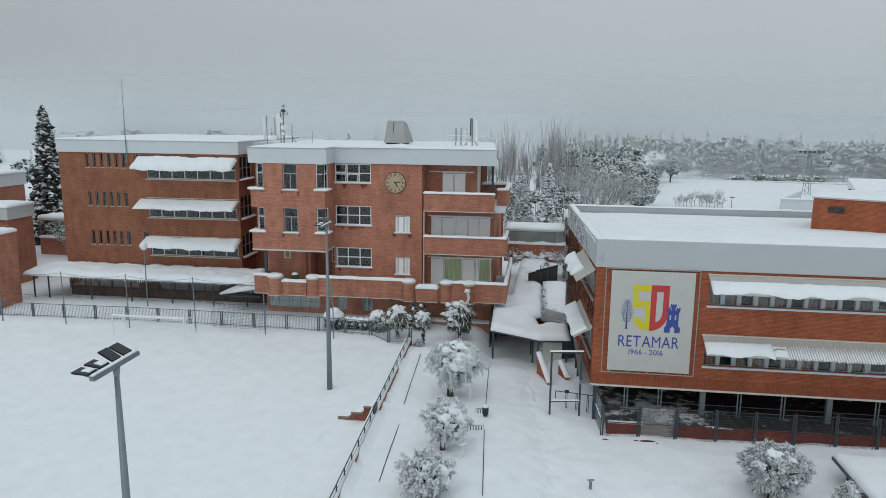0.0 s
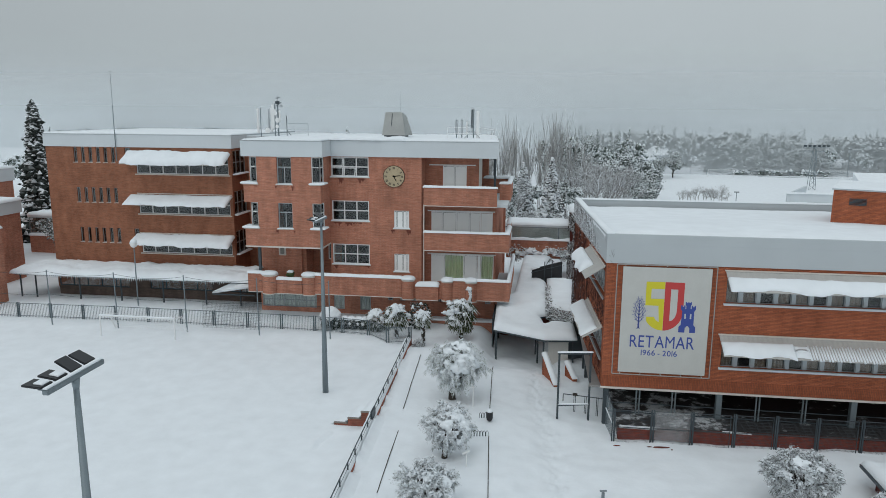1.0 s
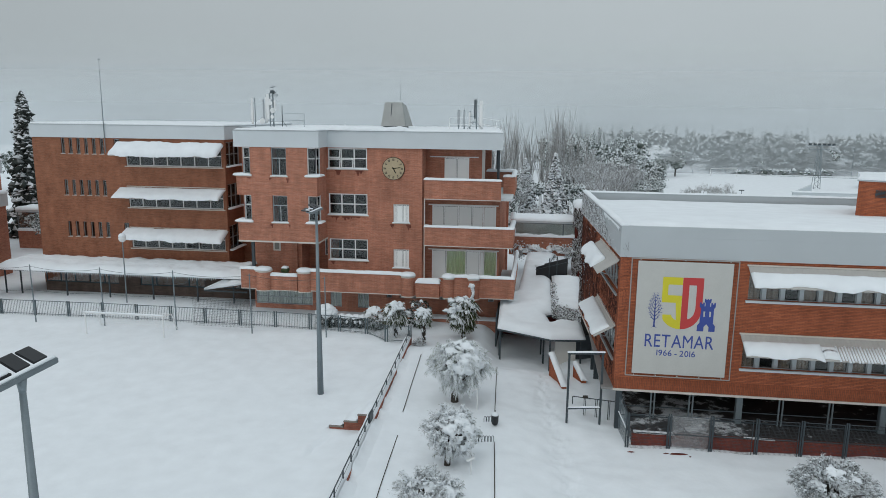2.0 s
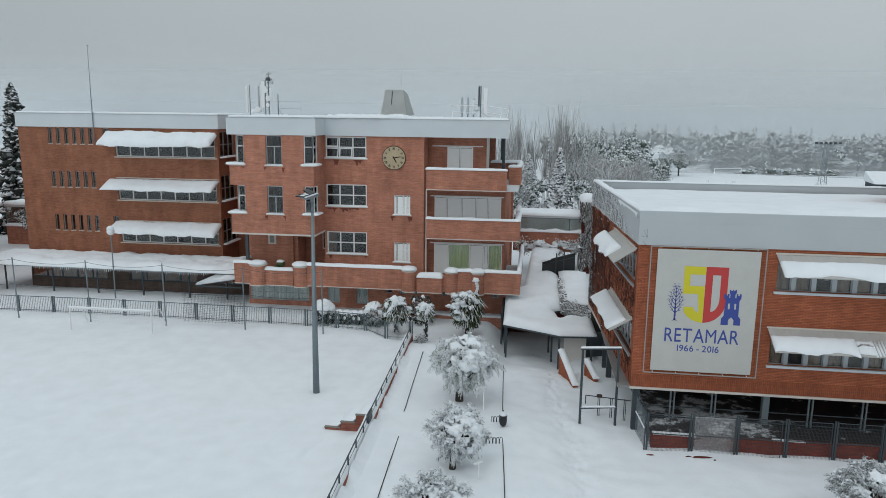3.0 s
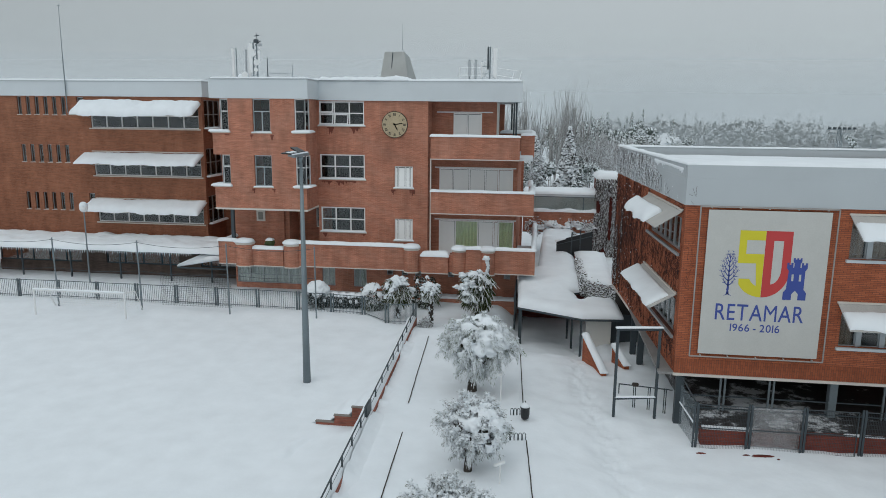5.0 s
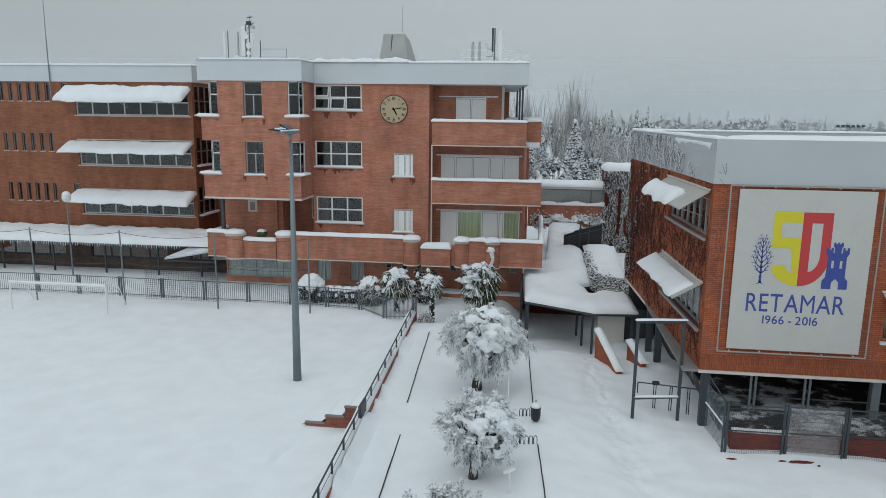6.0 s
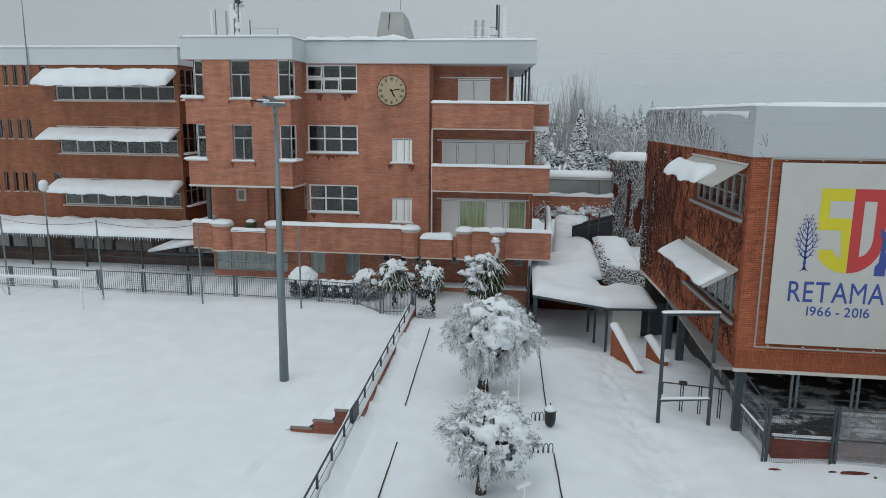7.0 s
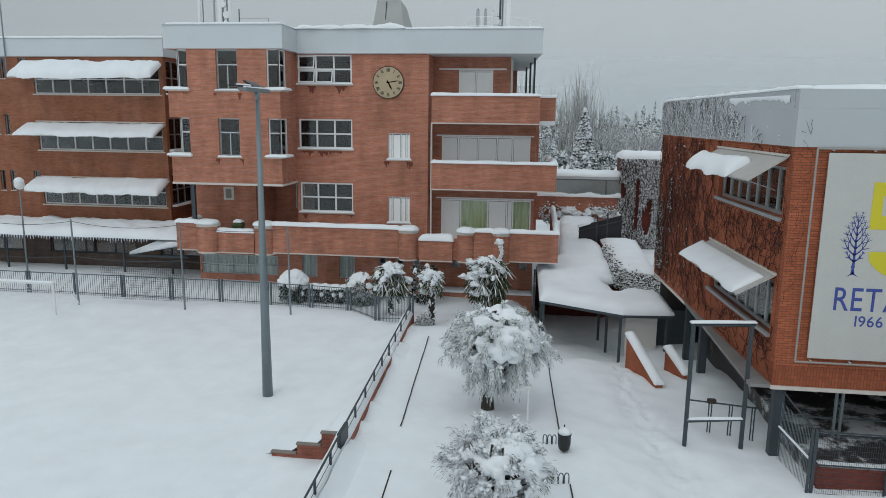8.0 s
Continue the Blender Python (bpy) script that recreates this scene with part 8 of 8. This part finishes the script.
woods = mesh_from("far_woods", v, f, FROST_WOOD)
tagged(woods, "wide far woods of pines and broad trees under snow", "woods", kind="stuff")
P, S = [], []
for k in range(700):
    a = gen.uniform(-0.62, 0.62)
    d = gen.uniform(330, 900)
    h = gen.uniform(7, 12)
    for _ in range(40):
        P.append((d * math.sin(a) + gen.normal(0, 3.5), d * math.cos(a) + gen.normal(0, 3), gen.uniform(0.2, 1.0) * h))
        S.append(gen.uniform(0.5, 1.4))
v, f = clumps(np.array(P), np.array(S), gen, 0.7)
tagged(mesh_from("horizon_woods", v, f, FROST_WOOD), "woods on the horizon under snow", "woods", kind="stuff")


def house(x, y, w, d, h, roof, turn, label):
    thing = empty("house", label, "house", "far houses", at=pose(x, y, 0, 0, 0, turn))
    part("wall", boxes((-w / 2, w / 2, -d / 2, d / 2, -0.3, h)), CONCRETE, thing)
    bm = bmesh.new()
    e = 0.6
    v = [bm.verts.new(c) for c in ((-w / 2 - e, -d / 2 - e, h), (w / 2 + e, -d / 2 - e, h), (w / 2 + e, d / 2 + e, h), (-w / 2 - e, d / 2 + e, h), (-w / 4, 0, h + roof), (w / 4, 0, h + roof))]
    for q in ((0, 1, 5, 4), (1, 2, 5), (2, 3, 4, 5), (3, 0, 4), (3, 2, 1, 0)):
        bm.faces.new([v[i] for i in q])
    part("roof", bm, SNOW_CAP, thing, "snow-covered hipped roof")
    for k in range(3):
        xx = -w / 3 + w / 3 * k
        part("window", boxes((xx - 0.6, xx + 0.6, -d / 2 - 0.04, -d / 2 + 0.02, h * 0.45, h * 0.8)), DARK, thing)
    part("chimney", boxes((w / 8, w / 8 + 0.8, 0, 0.8, h, h + roof + 0.6)), BRICK, thing)


house(33.2, 226, 8.6, 8, 3.3, 3.0, 10, "pale house with a snow-covered hipped roof")
house(31, 246, 7, 7, 5.2, 2.8, -12, "pale house with a snowy roof among trees")
house(41.5, 240, 7, 7, 4.0, 2.8, 15, "tall pale house with a snowy roof")
house(24, 262, 8, 8, 5.5, 3.0, 0, "pale house with a snowy roof among trees")

fgoal = empty("football_goal", "far white football goal on the snowy field", "goal")
part("bar_infill", tubes(((49, 203, 0), (49, 203, 2.0), 0.08), ((49, 203, 2.0), (56, 203.6, 2.0), 0.08), ((56, 203.6, 2.0), (56, 203.6, 0), 0.08), n=6), WHITE, fgoal)
far_fence = empty("field_fence", "thin fence round the far field", "fence")
part("rail", tubes(((46, 211, 1.3), (112, 208, 1.3), 0.04), ((60, 196, 1.0), (110, 188, 1.0), 0.04), n=5), STEEL, far_fence)
for k in range(16):
    part("post", tubes(((46 + 4.4 * k, 211 - 0.2 * k, 0), (46 + 4.4 * k, 211 - 0.2 * k, 1.4), 0.05), n=5), STEEL, far_fence)
hedge = np.stack([gen.uniform(57, 84, 260), gen.uniform(212, 214, 260), gen.uniform(0.1, 1.4, 260)], 1)
v, f = clumps(hedge, gen.uniform(0.3, 0.7, 260), gen, 0.8)
tagged(mesh_from("hedge", v, f, FROST_WOOD), "snowy clipped hedge behind the far field", "hedge", kind="stuff")
pylon = empty("floodlight_pylon", "steel lattice pylon with lamps beside the far field", "light mast", "field lights")
px, py = 65.4, 174
for dx, dy in ((-0.7, -0.7), (0.7, -0.7), (0.7, 0.7), (-0.7, 0.7)):
    part("leg", tubes(((px + dx, py + dy, 0), (px + dx * 0.4, py + dy * 0.4, 9.9), 0.06), n=5), STEEL, pylon)
for k in range(9):
    z = 1.07 * k
    s, t = 0.7 * (1 - 0.6 * z / 9.9), 0.7 * (1 - 0.6 * (z + 1.07) / 9.9)
    part("brace", tubes(((px - s, py - s, z), (px + t, py - t, z + 1.07), 0.035), ((px + s, py - s, z), (px - t, py - t, z + 1.07), 0.035), n=4), STEEL, pylon)
part("crossarm", boxes((px - 2.6, px + 2.6, py - 0.2, py + 0.2, 9.6, 9.72)), STEEL, pylon)
part("crossarm", boxes((px - 2.2, px + 2.2, py - 0.2, py + 0.2, 8.7, 8.82)), STEEL, pylon)
for k in range(6):
    part("lamp", soft_box(px - 2.5 + k, px - 1.9 + k, py - 0.4, py - 0.1, 9.72, 10.15, 0.04), DARK, pylon)
for x, y, h in ((40.7, 142.4, 2.2), (65.3, 215, 5.6), (88, 211, 7.5)):
    fl = empty("field_light", "slim lamp post beside the far field", "light mast", "field lights")
    part("post", tubes(((x, y, 0), (x, y, h), 0.08, 0.05), n=6), STEEL, fl)
    part("head", boxes((x - 0.45, x + 0.45, y - 0.15, y + 0.15, h, h + 0.16)), DARK, fl)
lw = empty("garden_wall", "low grey wall capped with snow behind the right-hand block", "wall")
part("wall", boxes((50, 68, 142.8, 143.3, -0.2, 2.1)), CONCRETE, lw)
part("wall", prism([(50, 143.302), (50.5, 143.302), (59.5, 160), (59, 160)], lambda x, y: -0.2, lambda x, y: 2.09), CONCRETE, lw)
part("snow", snow_slab(49.8, 68, 142.6, 143.5, 2.1, 0.25), SNOW_CAP, lw, smooth=True)
barn = empty("far_shed", "low shed with a snowy pitched roof", "shed")
part("roof", prism([(75, 171), (89, 171), (91, 181), (77, 181)], lambda x, y: 1.3, lambda x, y: 1.5 + 0.2 * (y - 171)), SNOW_CAP, barn)
part("wall", boxes((77, 89, 172, 180, -0.2, 1.3)), DARK, barn)

# neighbouring blocks to the west
nb1 = empty("neighbour_block", "brick neighbouring block with snow on its flat roof", "building", "neighbouring blocks", at=pose(0, 0, -0.55))
part("wall", boxes((-75, -43.3, 54.2, 57.2, -0.2, 7.0)), BRICK, nb1)
part("snow", snow_slab(-75, -43.2, 54.1, 57.3, 7.0, 0.35), SNOW_CAP, nb1, smooth=True)
part("ledge", snow_slab(-48, -43.1, 53.8, 54.2, 3.6, 0.2), SNOW_CAP, nb1, smooth=True)
window(nb1, -47.5, -43.9, 4.2, 6.2, 54.1, 3, 1, ALU, 0.08)
nb2 = empty("neighbour_block", "brick neighbouring block with snow-plastered cornice", "building", "neighbouring blocks", at=pose(0, 0, -0.83))
part("wall", boxes((-75, -48.4, 62.5, 66, -0.2, 7.4)), BRICK, nb2)
part("cornice", boxes((-75, -48.2, 62.3, 66.1, 7.4, 8.6)), CONCRETE, nb2)
part("snow", snow_slab(-75, -48.1, 62.2, 66.2, 8.6, 0.3), SNOW_CAP, nb2, smooth=True)
nb3 = empty("neighbour_block", "brick block with grey cornice behind the west blocks", "building", "neighbouring blocks", at=pose(0, 0, -1.1))
part("wall", boxes((-85, -56.1, 71, 75, -0.2, 9.9)), BRICK, nb3)
part("cornice", boxes((-85, -55.9, 70.8, 75.1, 9.9, 11.3)), CONCRETE, nb3)
part("snow", snow_slab(-85, -55.8, 70.7, 75.2, 11.3, 0.3), SNOW_CAP, nb3, smooth=True)
link = empty("glazed_link", "glazed link with a snowy flat roof and brick parapet", "bridge", at=pose(0, 0, -1.37))
part("roof", boxes((-57, -42.5, 77.8, 80.5, 5.5, 5.75)), CONCRETE, link)
part("snow", snow_slab(-57, -42.5, 77.7, 80.6, 5.75, 0.35), SNOW_CAP, link, smooth=True)
window(link, -57, -43, 3.6, 5.5, 78.0, 6, 1, STEEL, 0.1)
part("parapet", boxes((-57, -42.7, 77.9, 78.2, 0.0, 3.3)), BRICK, link)
part("parapet_snow", snow_slab(-57, -42.7, 77.7, 78.3, 3.3, 0.3), SNOW_CAP, link, smooth=True)


# ---- translucent sheets that imitate haze over the far country ----
def haze_sheet_material(name, dense):
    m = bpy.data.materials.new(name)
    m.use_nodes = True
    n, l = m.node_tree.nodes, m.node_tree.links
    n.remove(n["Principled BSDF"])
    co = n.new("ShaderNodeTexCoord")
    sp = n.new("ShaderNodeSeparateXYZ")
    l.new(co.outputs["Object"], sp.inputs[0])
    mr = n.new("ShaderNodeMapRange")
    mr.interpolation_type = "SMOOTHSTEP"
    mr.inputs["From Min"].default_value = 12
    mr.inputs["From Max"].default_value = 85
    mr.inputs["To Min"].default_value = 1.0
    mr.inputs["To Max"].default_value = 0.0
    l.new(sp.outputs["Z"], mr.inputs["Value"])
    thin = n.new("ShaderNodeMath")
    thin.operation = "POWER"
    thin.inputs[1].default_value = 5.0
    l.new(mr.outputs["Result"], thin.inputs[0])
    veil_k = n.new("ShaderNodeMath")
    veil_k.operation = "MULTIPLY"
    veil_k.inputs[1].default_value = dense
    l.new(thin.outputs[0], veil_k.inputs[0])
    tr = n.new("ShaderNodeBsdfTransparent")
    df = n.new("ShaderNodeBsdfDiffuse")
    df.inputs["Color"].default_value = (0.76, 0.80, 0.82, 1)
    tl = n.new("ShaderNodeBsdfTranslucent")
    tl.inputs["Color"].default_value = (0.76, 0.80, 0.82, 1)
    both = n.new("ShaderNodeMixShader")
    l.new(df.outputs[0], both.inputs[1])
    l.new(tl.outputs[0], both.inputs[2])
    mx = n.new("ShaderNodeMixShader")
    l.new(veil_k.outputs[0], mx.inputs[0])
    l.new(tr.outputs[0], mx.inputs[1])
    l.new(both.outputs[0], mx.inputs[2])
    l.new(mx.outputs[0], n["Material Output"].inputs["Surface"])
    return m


# two upright pale sheets fade what lies behind, in place of real haze
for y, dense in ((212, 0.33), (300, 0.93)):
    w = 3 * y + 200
    veil = raw("haze_sheet", [(-w, y, -1), (w, y, -1), (w, y, 900), (-w, y, 900)], [(0, 1, 2, 3)], haze_sheet_material("mist", dense))
    tagged(veil, "flat translucent sheet imitating distance haze over the land", "mist", kind="structure")
